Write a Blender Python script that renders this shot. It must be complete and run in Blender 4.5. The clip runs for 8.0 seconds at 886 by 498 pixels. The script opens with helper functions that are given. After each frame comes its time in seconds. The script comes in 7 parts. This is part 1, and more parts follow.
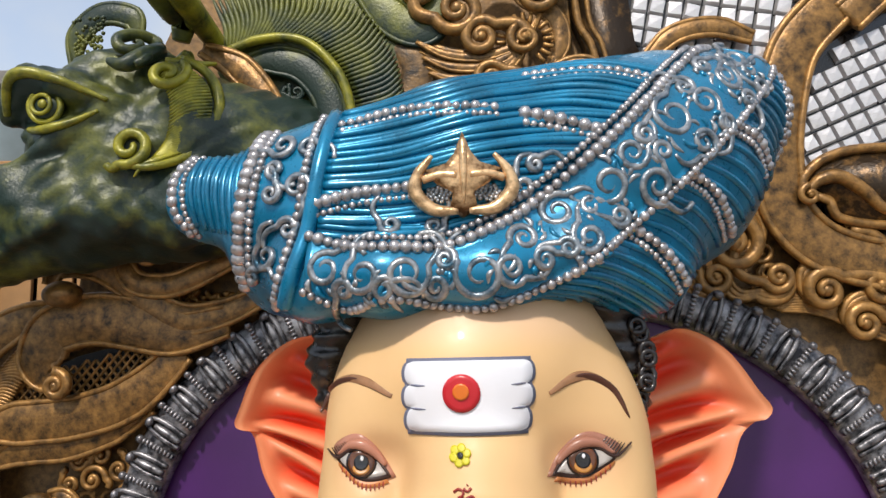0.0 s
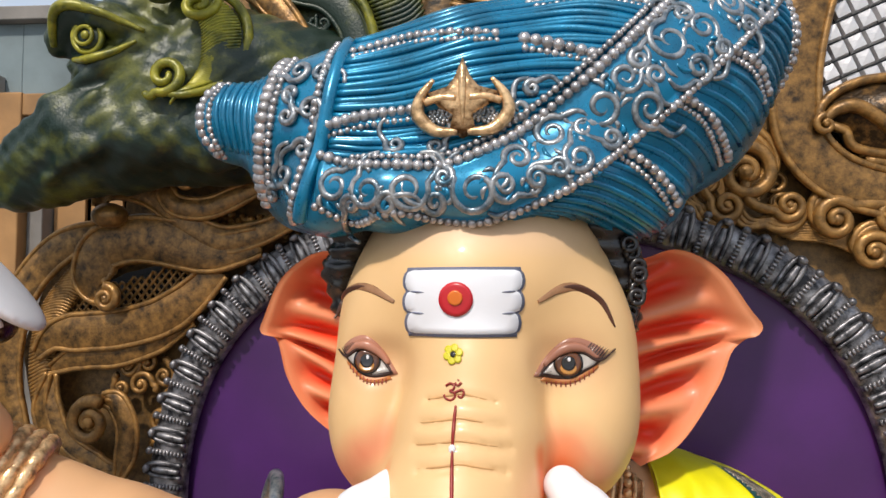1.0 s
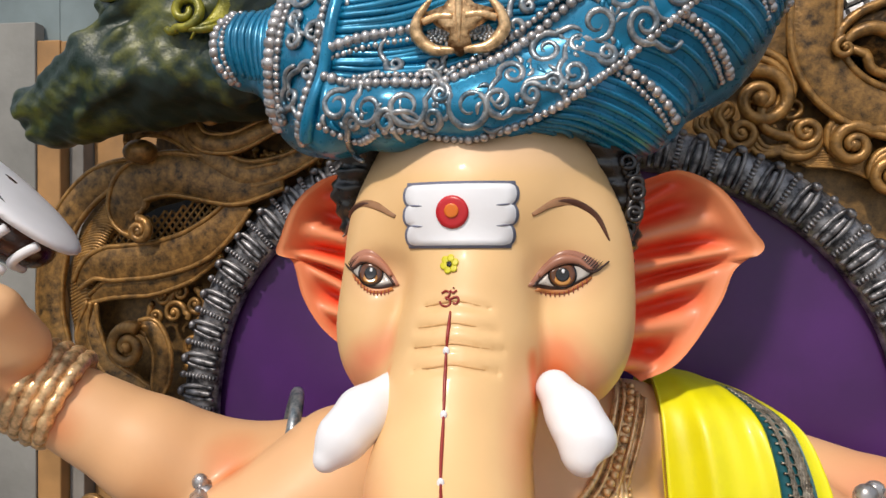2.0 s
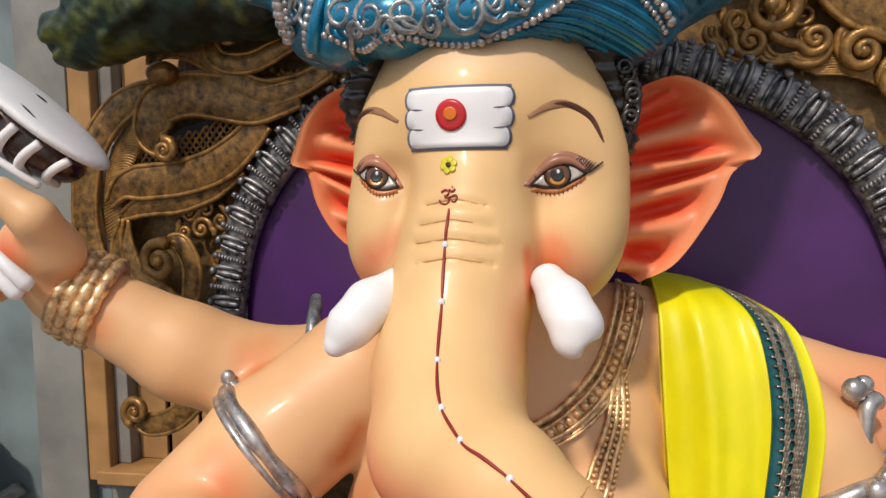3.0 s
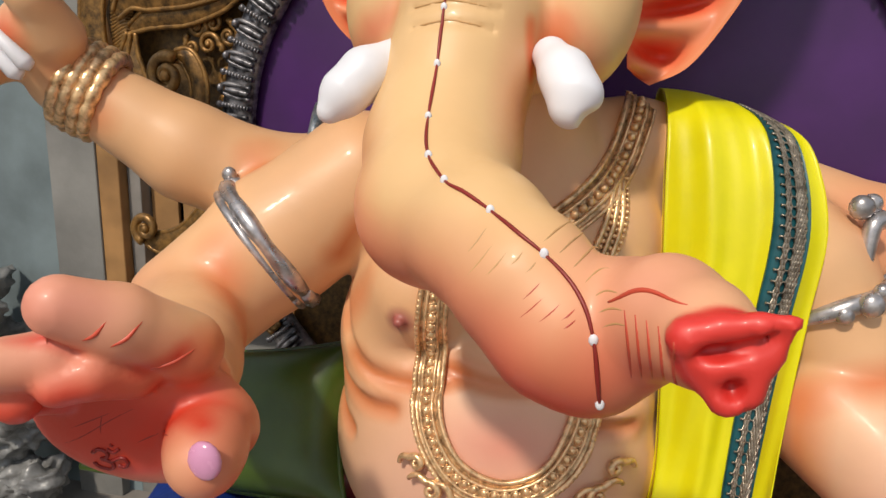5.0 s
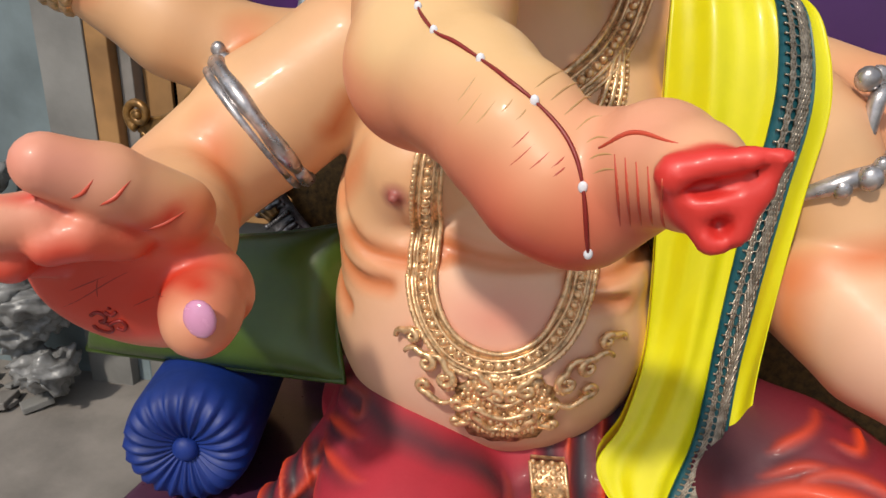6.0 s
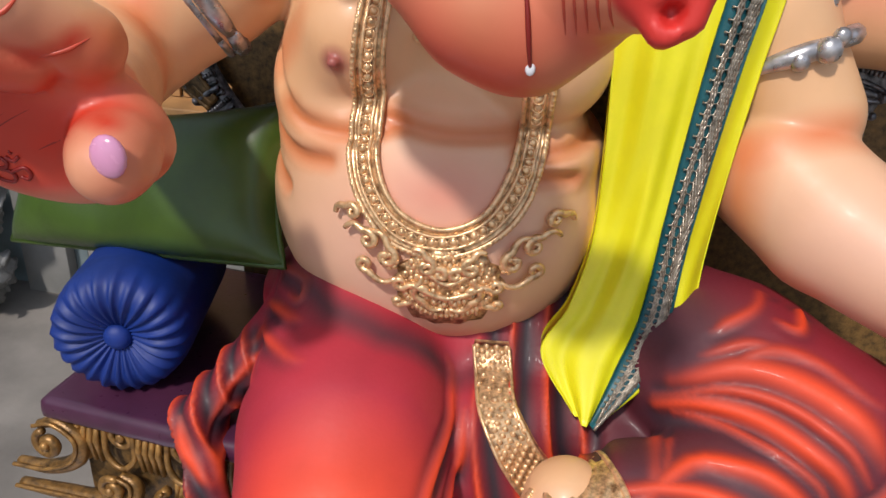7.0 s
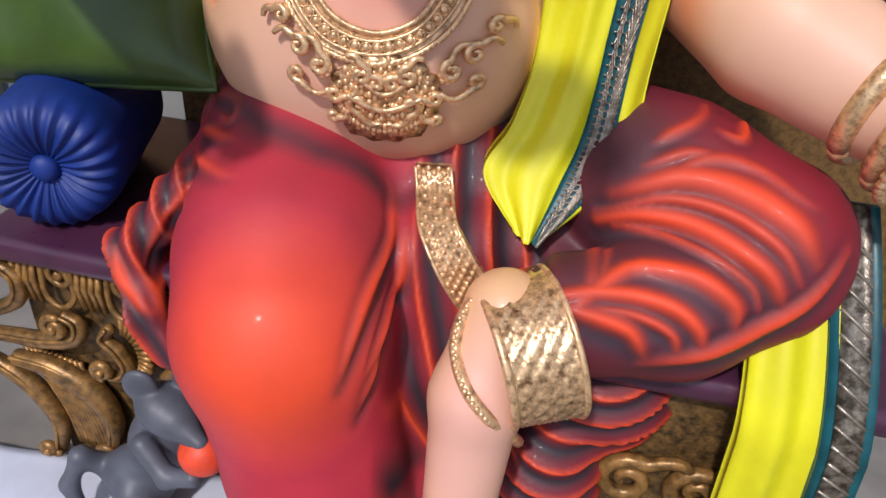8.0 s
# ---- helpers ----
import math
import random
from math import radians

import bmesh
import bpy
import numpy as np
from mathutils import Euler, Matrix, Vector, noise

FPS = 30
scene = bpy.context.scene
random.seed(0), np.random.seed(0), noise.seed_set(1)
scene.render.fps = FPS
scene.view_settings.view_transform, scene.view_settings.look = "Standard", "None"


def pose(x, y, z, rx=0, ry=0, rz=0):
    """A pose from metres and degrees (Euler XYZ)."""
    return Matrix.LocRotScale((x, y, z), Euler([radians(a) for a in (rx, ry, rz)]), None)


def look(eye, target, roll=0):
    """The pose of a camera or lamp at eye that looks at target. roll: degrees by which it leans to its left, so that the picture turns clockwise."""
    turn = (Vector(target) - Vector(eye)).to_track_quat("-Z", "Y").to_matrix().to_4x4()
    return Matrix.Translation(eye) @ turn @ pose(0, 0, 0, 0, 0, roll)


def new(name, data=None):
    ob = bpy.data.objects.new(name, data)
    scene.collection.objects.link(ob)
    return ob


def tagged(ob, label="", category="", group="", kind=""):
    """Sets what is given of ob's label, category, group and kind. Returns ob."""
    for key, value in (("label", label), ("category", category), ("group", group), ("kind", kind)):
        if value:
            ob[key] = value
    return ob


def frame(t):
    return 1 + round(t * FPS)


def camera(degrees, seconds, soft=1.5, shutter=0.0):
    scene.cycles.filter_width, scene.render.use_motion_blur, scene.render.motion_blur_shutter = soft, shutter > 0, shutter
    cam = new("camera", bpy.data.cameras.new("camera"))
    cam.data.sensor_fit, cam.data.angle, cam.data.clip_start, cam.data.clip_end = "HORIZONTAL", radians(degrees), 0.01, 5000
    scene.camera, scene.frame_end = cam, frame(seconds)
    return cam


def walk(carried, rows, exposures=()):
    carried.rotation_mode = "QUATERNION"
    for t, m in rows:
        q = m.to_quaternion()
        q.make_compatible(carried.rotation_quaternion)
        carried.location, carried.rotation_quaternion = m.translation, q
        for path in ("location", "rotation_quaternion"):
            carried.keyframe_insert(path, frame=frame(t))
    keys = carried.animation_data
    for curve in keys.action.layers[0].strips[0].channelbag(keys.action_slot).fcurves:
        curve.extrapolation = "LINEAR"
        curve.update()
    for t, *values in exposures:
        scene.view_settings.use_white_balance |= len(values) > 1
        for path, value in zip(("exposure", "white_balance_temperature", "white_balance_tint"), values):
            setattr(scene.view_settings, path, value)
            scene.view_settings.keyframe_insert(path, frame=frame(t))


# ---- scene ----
cam = camera(62.9, 8.0)
PATH = [
    (0, (0.023, 0.0, 2.103), (0.042, 1.978, 2.393), -1.2),
    (0.5, (0.052, -0.033, 2.083), (0.025, 1.955, 2.298), -0.3),
    (1, (0.098, -0.08, 2.057), (-0.016, 1.913, 2.183), -0.1),
    (1.5, (0.138, -0.084, 2.028), (-0.034, 1.908, 2.078), -0.4),
    (1.7, (0.15, -0.094, 2.009), (-0.046, 1.895, 2.048), -0.2),
    (2.8, (0.227, -0.178, 1.952), (-0.078, 1.793, 1.806), -0.9),
    (3, (0.232, -0.182, 1.935), (-0.085, 1.785, 1.758), -0.8),
    (3.5, (0.248, -0.183, 1.89), (-0.089, 1.77, 1.627), -0.6),
    (4, (0.27, -0.184, 1.839), (-0.128, 1.745, 1.487), -0.8),
    (4.5, (0.284, -0.183, 1.785), (-0.072, 1.737, 1.351), 0.3),
    (4.7, (0.278, -0.18, 1.758), (-0.084, 1.738, 1.323), 1.2),
    (5.8, (0.295, -0.192, 1.697), (-0.067, 1.661, 1.035), 1.4),
    (6, (0.299, -0.188, 1.671), (-0.055, 1.649, 0.963), 1.5),
    (6.5, (0.321, -0.174, 1.601), (0.019, 1.63, 0.793), 1.9),
    (7, (0.331, -0.167, 1.536), (0.109, 1.62, 0.666), 3.8),
    (7.5, (0.357, -0.178, 1.467), (0.192, 1.569, 0.506), 4.2),
    (8, (0.409, -0.206, 1.367), (0.303, 1.462, 0.268), 5.0),
]
walk(cam, [(t, look(eye, target, roll)) for t, eye, target, roll in PATH],
     [(0, 0.35, 6500, 10), (1.7, 0.22, 6700, 10), (3.5, 0.02, 6950, 10), (4.7, 0.0, 6900, 10), (6.5, 0.08, 6450, 10), (8, 0.14, 5900, 14)])

# ---- light ----
world = bpy.data.worlds.new("world")
world.use_nodes = True
scene.world = world
wn = world.node_tree.nodes
sky = wn.new("ShaderNodeTexSky")
sky.sky_type, sky.sun_disc = "NISHITA", False
sky.sun_elevation, sky.sun_rotation = radians(52), radians(200)
wn["Background"].inputs["Strength"].default_value = 0.19
# thin bright cloud over the blue
cloud, veil, place = wn.new("ShaderNodeTexNoise"), wn.new("ShaderNodeMix"), wn.new("ShaderNodeTexCoord")
cloud.inputs["Scale"].default_value, cloud.inputs["Detail"].default_value = 3.0, 6
cover = wn.new("ShaderNodeMapRange")
cover.inputs["From Min"].default_value, cover.inputs["From Max"].default_value = 0.30, 0.62
cover.inputs["To Min"].default_value, cover.inputs["To Max"].default_value = 0.25, 0.95
veil.data_type = "RGBA"
veil.inputs["B"].default_value = (2.9, 3.05, 3.2, 1)
for a, b in ((place.outputs["Generated"], cloud.inputs["Vector"]), (cloud.outputs["Fac"], cover.inputs["Value"]), (cover.outputs[0], veil.inputs["Factor"]),
             (sky.outputs[0], veil.inputs["A"]), (veil.outputs["Result"], wn["Background"].inputs["Color"])):
    world.node_tree.links.new(a, b)
sun_data = bpy.data.lights.new("sun", "SUN")
sun_data.energy, sun_data.angle, sun_data.color = 2.6, radians(3.5), (1.0, 0.92, 0.82)
sun = new("sun", sun_data)
sun.matrix_world = look((-1.1, -2.6, 5.6), (0.1, 1.2, 1.2))


# ---- materials ----
def material(name, colour, rough=0.5, metal=0.0, dark=0.7, scale=6.0, bump=0.15, fine=60.0, attribute="", coat=0.0, vary=0.06):
    """Paint with stains at one scale and grain at another; with attribute, the colour comes from the painted layer of the mesh."""
    m = bpy.data.materials.new(name)
    m.use_nodes = True
    n, l = m.node_tree.nodes, m.node_tree.links
    b = n["Principled BSDF"]
    b.inputs["Metallic"].default_value, b.inputs["Coat Weight"].default_value = metal, coat
    b.inputs["Coat Roughness"].default_value = 0.12
    at = n.new("ShaderNodeTexCoord")
    big, small = n.new("ShaderNodeTexNoise"), n.new("ShaderNodeTexNoise")
    big.inputs["Scale"].default_value, big.inputs["Detail"].default_value = scale, 6
    small.inputs["Scale"].default_value, small.inputs["Detail"].default_value = fine, 4
    for t in (big, small):
        l.new(at.outputs["Object"], t.inputs["Vector"])
    ramp = n.new("ShaderNodeMapRange")
    ramp.inputs["From Min"].default_value, ramp.inputs["From Max"].default_value = 0.35, 0.65
    ramp.inputs["To Min"].default_value, ramp.inputs["To Max"].default_value = dark, 1.0
    l.new(big.outputs["Fac"], ramp.inputs["Value"])
    mix = n.new("ShaderNodeMix")
    mix.data_type, mix.blend_type = "RGBA", "MULTIPLY"
    mix.inputs["Factor"].default_value = 1.0
    if attribute:
        a = n.new("ShaderNodeAttribute")
        a.attribute_name = attribute
        l.new(a.outputs["Color"], mix.inputs["A"])
    else:
        mix.inputs["A"].default_value = (*colour, 1)
    l.new(ramp.outputs[0], mix.inputs["B"])
    l.new(mix.outputs["Result"], b.inputs["Base Color"])
    r = n.new("ShaderNodeMapRange")
    r.inputs["To Min"].default_value, r.inputs["To Max"].default_value = max(0.03, rough - vary * 2), rough + vary * 2
    l.new(small.outputs["Fac"], r.inputs["Value"])
    l.new(r.outputs[0], b.inputs["Roughness"])
    if bump:
        bp = n.new("ShaderNodeBump")
        bp.inputs["Strength"].default_value, bp.inputs["Distance"].default_value = bump, 0.004
        l.new(small.outputs["Fac"], bp.inputs["Height"])
        l.new(bp.outputs["Normal"], b.inputs["Normal"])
    return m


def rubbed(name, low, high, rough=0.45, metal=0.0, spread=(0.42, 0.62), scale=9.0, cavity=1.3):
    """Dark undercoat with a bright paint rubbed over the raised parts."""
    m = bpy.data.materials.new(name)
    m.use_nodes = True
    n, l = m.node_tree.nodes, m.node_tree.links
    b = n["Principled BSDF"]
    b.inputs["Roughness"].default_value, b.inputs["Metallic"].default_value = rough, metal
    at = n.new("ShaderNodeTexCoord")
    tex, fine, geo = n.new("ShaderNodeTexNoise"), n.new("ShaderNodeTexNoise"), n.new("ShaderNodeNewGeometry")
    tex.inputs["Scale"].default_value, tex.inputs["Detail"].default_value, tex.inputs["Roughness"].default_value = scale, 8, 0.65
    fine.inputs["Scale"].default_value, fine.inputs["Detail"].default_value = 140, 4
    for t in (tex, fine):
        l.new(at.outputs["Object"], t.inputs["Vector"])
    add = n.new("ShaderNodeMath")
    add.operation = "MULTIPLY_ADD"
    add.inputs[1].default_value, add.inputs[2].default_value = cavity, -0.5 * cavity
    l.new(geo.outputs["Pointiness"], add.inputs[0])
    total = n.new("ShaderNodeMath")
    l.new(add.outputs[0], total.inputs[0])
    l.new(tex.outputs["Fac"], total.inputs[1])
    ramp = n.new("ShaderNodeValToRGB")
    ramp.color_ramp.elements[0].position, ramp.color_ramp.elements[1].position = spread
    ramp.color_ramp.elements[0].color, ramp.color_ramp.elements[1].color = (*low, 1), (*high, 1)
    l.new(total.outputs[0], ramp.inputs["Fac"])
    l.new(ramp.outputs["Color"], b.inputs["Base Color"])
    bp = n.new("ShaderNodeBump")
    bp.inputs["Strength"].default_value, bp.inputs["Distance"].default_value = 0.3, 0.004
    l.new(fine.outputs["Fac"], bp.inputs["Height"])
    l.new(bp.outputs["Normal"], b.inputs["Normal"])
    return m


SKIN = material("skin_paint", (1, 1, 1), 0.46, dark=0.90, scale=4, bump=0.04, fine=90, attribute="paint", coat=0.07)
CLOTH = material("cloth_paint", (1, 1, 1), 0.60, dark=0.82, scale=5, bump=0.06, fine=120, attribute="paint", coat=0.03)
BLUE = material("turban_blue", (0.003, 0.22, 0.41), 0.30, 0.35, dark=0.55, scale=14, bump=0.12, fine=90, coat=0.3)
SILVER = rubbed("silver_paint", (0.03, 0.08, 0.12), (0.58, 0.57, 0.57), 0.33, 0.7, (0.40, 0.78), 40, 1.0)
PEARL = material("pearl_silver", (0.58, 0.55, 0.55), 0.3, 0.75, dark=0.55, scale=40, bump=0.1)
GOLD = rubbed("gold_paint", (0.13, 0.055, 0.016), (0.88, 0.58, 0.31), 0.28, 0.6, (0.31, 0.62), 60, 1.0)
WHITE = material("white_paint", (0.80, 0.80, 0.84), 0.4, dark=0.93, scale=8, bump=0.05)
HAIR = material("black_hair_paint", (0.018, 0.014, 0.014), 0.3, bump=0.2, coat=0.3)
RED = material("red_paint", (0.62, 0.02, 0.03), 0.35, bump=0.05)
ORANGE = material("orange_paint", (0.85, 0.20, 0.02), 0.35, bump=0.05)
YELLOW = material("yellow_cloth", (0.80, 0.74, 0.004), 0.42, dark=0.86, scale=7, bump=0.08, coat=0.1)
TEAL = material("teal_border", (0.01, 0.10, 0.12), 0.4, dark=0.6, scale=20)
LACE = rubbed("border_lattice", (0.06, 0.045, 0.03), (0.44, 0.38, 0.30), 0.35, 0.6, (0.40, 0.75), 40, 1.0)
GREY = material("grey_outline", (0.16, 0.17, 0.24), 0.4, bump=0.05)
BROWN = material("brow_brown", (0.09, 0.03, 0.015), 0.4, bump=0.05)
IRIS = material("iris_brown", (0.13, 0.038, 0.008), 0.2, dark=0.5, scale=60, bump=0.0, coat=0.6)
BLACK = material("black_paint", (0.008, 0.006, 0.006), 0.25, bump=0.0, coat=0.5)
PINK = material("nail_pink", (0.74, 0.33, 0.52), 0.25, bump=0.02, coat=0.4)
LID = material("eyelid_mauve", (0.44, 0.19, 0.12), 0.32, bump=0.03)
LEMON = material("lemon_paint", (0.75, 0.66, 0.03), 0.4, bump=0.03)
MAROON = material("brown_red_line", (0.30, 0.02, 0.015), 0.4, bump=0.03)
ANTIQUE = rubbed("antique_gold", (0.030, 0.017, 0.007), (0.56, 0.29, 0.08), 0.36, 0.40, (0.36, 0.94), 34, 1.6)
ANTIQUE_FLAT = rubbed("antique_gold_ground", (0.014, 0.010, 0.006), (0.24, 0.13, 0.04), 0.45, 0.25, (0.36, 0.75), 45)
STEEL = rubbed("antique_silver", (0.014, 0.014, 0.018), (0.56, 0.55, 0.58), 0.36, 0.55, (0.44, 0.82), 22, 1.0)
TILE = rubbed("silver_tile", (0.16, 0.15, 0.15), (0.66, 0.64, 0.64), 0.38, 0.6, (0.3, 0.62), 35)
GREEN = rubbed("green_beast_paint", (0.008, 0.022, 0.014), (0.24, 0.24, 0.02), 0.42, 0.10, (0.48, 0.84), 6, 0.8)
LIME = rubbed("yellow_green_paint", (0.016, 0.034, 0.008), (0.52, 0.46, 0.03), 0.36, 0.15, (0.40, 0.84), 14, 1.0)
VIOLET = material("violet_panel", (0.072, 0.014, 0.135), 0.45, dark=0.7, scale=4, bump=0.05, coat=0.06)
PLUM = material("plum_slab", (0.075, 0.02, 0.05), 0.32, dark=0.7, scale=9, bump=0.1, coat=0.2)
NAVY = material("blue_cushion", (0.005, 0.030, 0.22), 0.55, dark=0.7, scale=8, bump=0.1)
OLIVE = material("green_cushion", (0.055, 0.10, 0.012), 0.38, dark=0.7, scale=7, bump=0.1)
PLASTER = material("old_plaster", (0.26, 0.255, 0.24), 0.85, dark=0.6, scale=2.2, bump=0.4, fine=30)
PALE = material("pale_blue_wash", (0.185, 0.235, 0.25), 0.8, dark=0.65, scale=3, bump=0.3, fine=25)
WOOD = material("raw_wood", (0.42, 0.22, 0.08), 0.65, dark=0.6, scale=5, bump=0.3, fine=40)
GREYWOOD = material("grey_wood", (0.26, 0.24, 0.22), 0.75, dark=0.6, scale=5, bump=0.3, fine=40)
CONCRETE = material("dusty_concrete", (0.26, 0.235, 0.21), 0.9, dark=0.6, scale=2.5, bump=0.5, fine=24)
SHEET = material("white_sheet", (0.60, 0.62, 0.72), 0.6, dark=0.85, scale=6, bump=0.1)
MOUSE = material("grey_mouse_paint", (0.10, 0.105, 0.13), 0.5, dark=0.7, scale=12, bump=0.15)
FILM = material("cloudy_plastic", (0.25, 0.25, 0.245), 0.36, dark=0.5, scale=14, bump=0.5, fine=45, coat=0.1)


# ---- shaping ----
class Field:
    """A distance grid into which rounded forms are blended; its zero level becomes a mesh."""

    def __init__(self, low, high, step):
        self.low, self.step = np.array(low, np.float32), step
        self.n = np.ceil((np.array(high) - low) / step).astype(int) + 1
        self.v = np.full(self.n, 0.3, np.float32)

    def region(self, low, high):
        a = np.clip(np.floor((np.array(low) - self.low) / self.step).astype(int), 0, self.n - 1)
        b = np.clip(np.ceil((np.array(high) - self.low) / self.step).astype(int) + 1, 1, self.n)
        axes = [self.low[i] + self.step * np.arange(a[i], b[i], dtype=np.float32) for i in range(3)]
        return tuple(slice(a[i], b[i]) for i in range(3)), np.meshgrid(*axes, indexing="ij", sparse=True)

    def blend(self, part, d, k, cut=False):
        v = self.v[part]
        if cut:
            h = np.clip(0.5 - 0.5 * (v + d) / k, 0, 1)
            self.v[part] = v + (-d - v) * h + k * h * (1 - h)
        else:
            h = np.clip(0.5 + 0.5 * (v - d) / k, 0, 1)
            self.v[part] = v + (d - v) * h - k * h * (1 - h)

    def ball(self, c, r, k=0.03, turn=None, cut=False):
        """An ellipsoid of half-axes r at c, turned by Euler degrees."""
        r = np.array(r if hasattr(r, "__len__") else (r, r, r), np.float32)
        reach = float(r.max()) + k * 2 + 0.02
        part, (x, y, z) = self.region(np.array(c) - reach, np.array(c) + reach)
        x, y, z = x - c[0], y - c[1], z - c[2]
        if turn:
            m = Euler([radians(a) for a in turn]).to_matrix().transposed()
            x, y, z = (m[i][0] * x + m[i][1] * y + m[i][2] * z for i in range(3))
        q = np.sqrt((x / r[0]) ** 2 + (y / r[1]) ** 2 + (z / r[2]) ** 2) + 1e-6
        g = np.sqrt((x / r[0] ** 2) ** 2 + (y / r[1] ** 2) ** 2 + (z / r[2] ** 2) ** 2) + 1e-6
        self.blend(part, np.where(q < 0.3, (q - 1) * r.min(), q * (q - 1) / g), k, cut)

    def limb(self, rows, k=0.03, cut=False, flat=1.0):
        """A chain of tapered capsules through rows of (x, y, z, radius)."""
        for p, q in zip(rows, rows[1:]):
            a, b = np.array(p[:3], np.float32), np.array(q[:3], np.float32)
            reach = max(p[3], q[3]) + 2 * k + 0.02
            part, (x, y, z) = self.region(np.minimum(a, b) - reach, np.maximum(a, b) + reach)
            ab = b - a
            t = np.clip(((x - a[0]) * ab[0] + (y - a[1]) * ab[1] + (z - a[2]) * ab[2]) / float(ab @ ab + 1e-9), 0, 1)
            d = np.sqrt((x - a[0] - t * ab[0]) ** 2 + ((y - a[1] - t * ab[1]) / flat) ** 2 + (z - a[2] - t * ab[2]) ** 2) - (p[3] + (q[3] - p[3]) * t)
            self.blend(part, d, k, cut)

    def groove(self, rows, k=0.02):
        self.limb(rows, k, cut=True)

    def front(self, x, z):
        """The y at which a level line from the camera's side meets the form, for arrays of x and z."""
        gx, gz = (np.asarray(x) - self.low[0]) / self.step, (np.asarray(z) - self.low[2]) / self.step
        gx, gz = np.clip(gx, 0, self.n[0] - 1.001), np.clip(gz, 0, self.n[2] - 1.001)
        i, k = gx.astype(int), gz.astype(int)
        f, g = (gx - i)[..., None], (gz - k)[..., None]
        v = (self.v[i, :, k] * (1 - f) * (1 - g) + self.v[i + 1, :, k] * f * (1 - g)
             + self.v[i, :, k + 1] * (1 - f) * g + self.v[i + 1, :, k + 1] * f * g)
        j = np.argmax(v < 0, axis=-1)
        missing = ~(v < 0).any(axis=-1)
        near = np.argmin(v, axis=-1)
        j = np.where(missing, near, np.maximum(j, 1))
        a = np.take_along_axis(v, np.maximum(j - 1, 0)[..., None], -1)[..., 0]
        b = np.take_along_axis(v, j[..., None], -1)[..., 0]
        s = np.where(missing, 0, a / np.where(np.abs(a - b) < 1e-6, 1e-6, a - b))
        return self.low[1] + self.step * (np.maximum(j - 1, 0) + np.clip(s, 0, 1))

    def skin(self):
        """Vertices and quads of the zero level."""
        v = self.v
        v[0], v[-1], v[:, 0], v[:, -1], v[:, :, 0], v[:, :, -1] = 0.1, 0.1, 0.1, 0.1, 0.1, 0.1
        inside = v < 0
        nx, ny, nz = (s - 1 for s in v.shape)
        count = np.zeros((nx, ny, nz), np.int8)
        for i in (0, 1):
            for j in (0, 1):
                for k in (0, 1):
                    count += inside[i:nx + i, j:ny + j, k:nz + k]
        cells = np.argwhere((count > 0) & (count < 8))
        index = np.full((nx, ny, nz), -1, np.int32)
        index[tuple(cells.T)] = np.arange(len(cells))
        total, hits = np.zeros((len(cells), 3), np.float32), np.zeros((len(cells), 1), np.float32)
        corners = [(i, j, k) for i in (0, 1) for j in (0, 1) for k in (0, 1)]
        for a in corners:
            for axis in range(3):
                if a[axis]:
                    continue
                b = list(a)
                b[axis] = 1
                va, vb = v[tuple((cells + a).T)], v[tuple((cells + b).T)]
                cross = (va < 0) != (vb < 0)
                s = np.where(cross, va / np.where(cross, va - vb, 1), 0)
                p = np.tile(np.array(a, np.float32), (len(cells), 1))
                p[:, axis] = s
                total += np.where(cross[:, None], p, 0)
                hits += cross[:, None]
        verts = self.low + self.step * (cells + total / hits)
        quads = []
        for axis in range(3):
            u, w = (axis + 1) % 3, (axis + 2) % 3
            lo = [slice(1, -1)] * 3
            lo[axis] = slice(0, -1)
            hi = list(lo)
            hi[axis] = slice(1, None)
            change = inside[tuple(lo)] != inside[tuple(hi)]
            e = np.argwhere(change)
            off = np.array([1, 1, 1])
            off[axis] = 0
            e = e + off
            first = inside[tuple(e.T)]
            ring = []
            for du, dw in ((-1, -1), (0, -1), (0, 0), (-1, 0)):
                c = e.copy()
                c[:, u] += du
                c[:, w] += dw
                ring.append(index[tuple(c.T)])
            q = np.stack(ring, 1)
            q[~first] = q[~first][:, ::-1]
            quads.append(q)
        return verts, np.concatenate(quads)


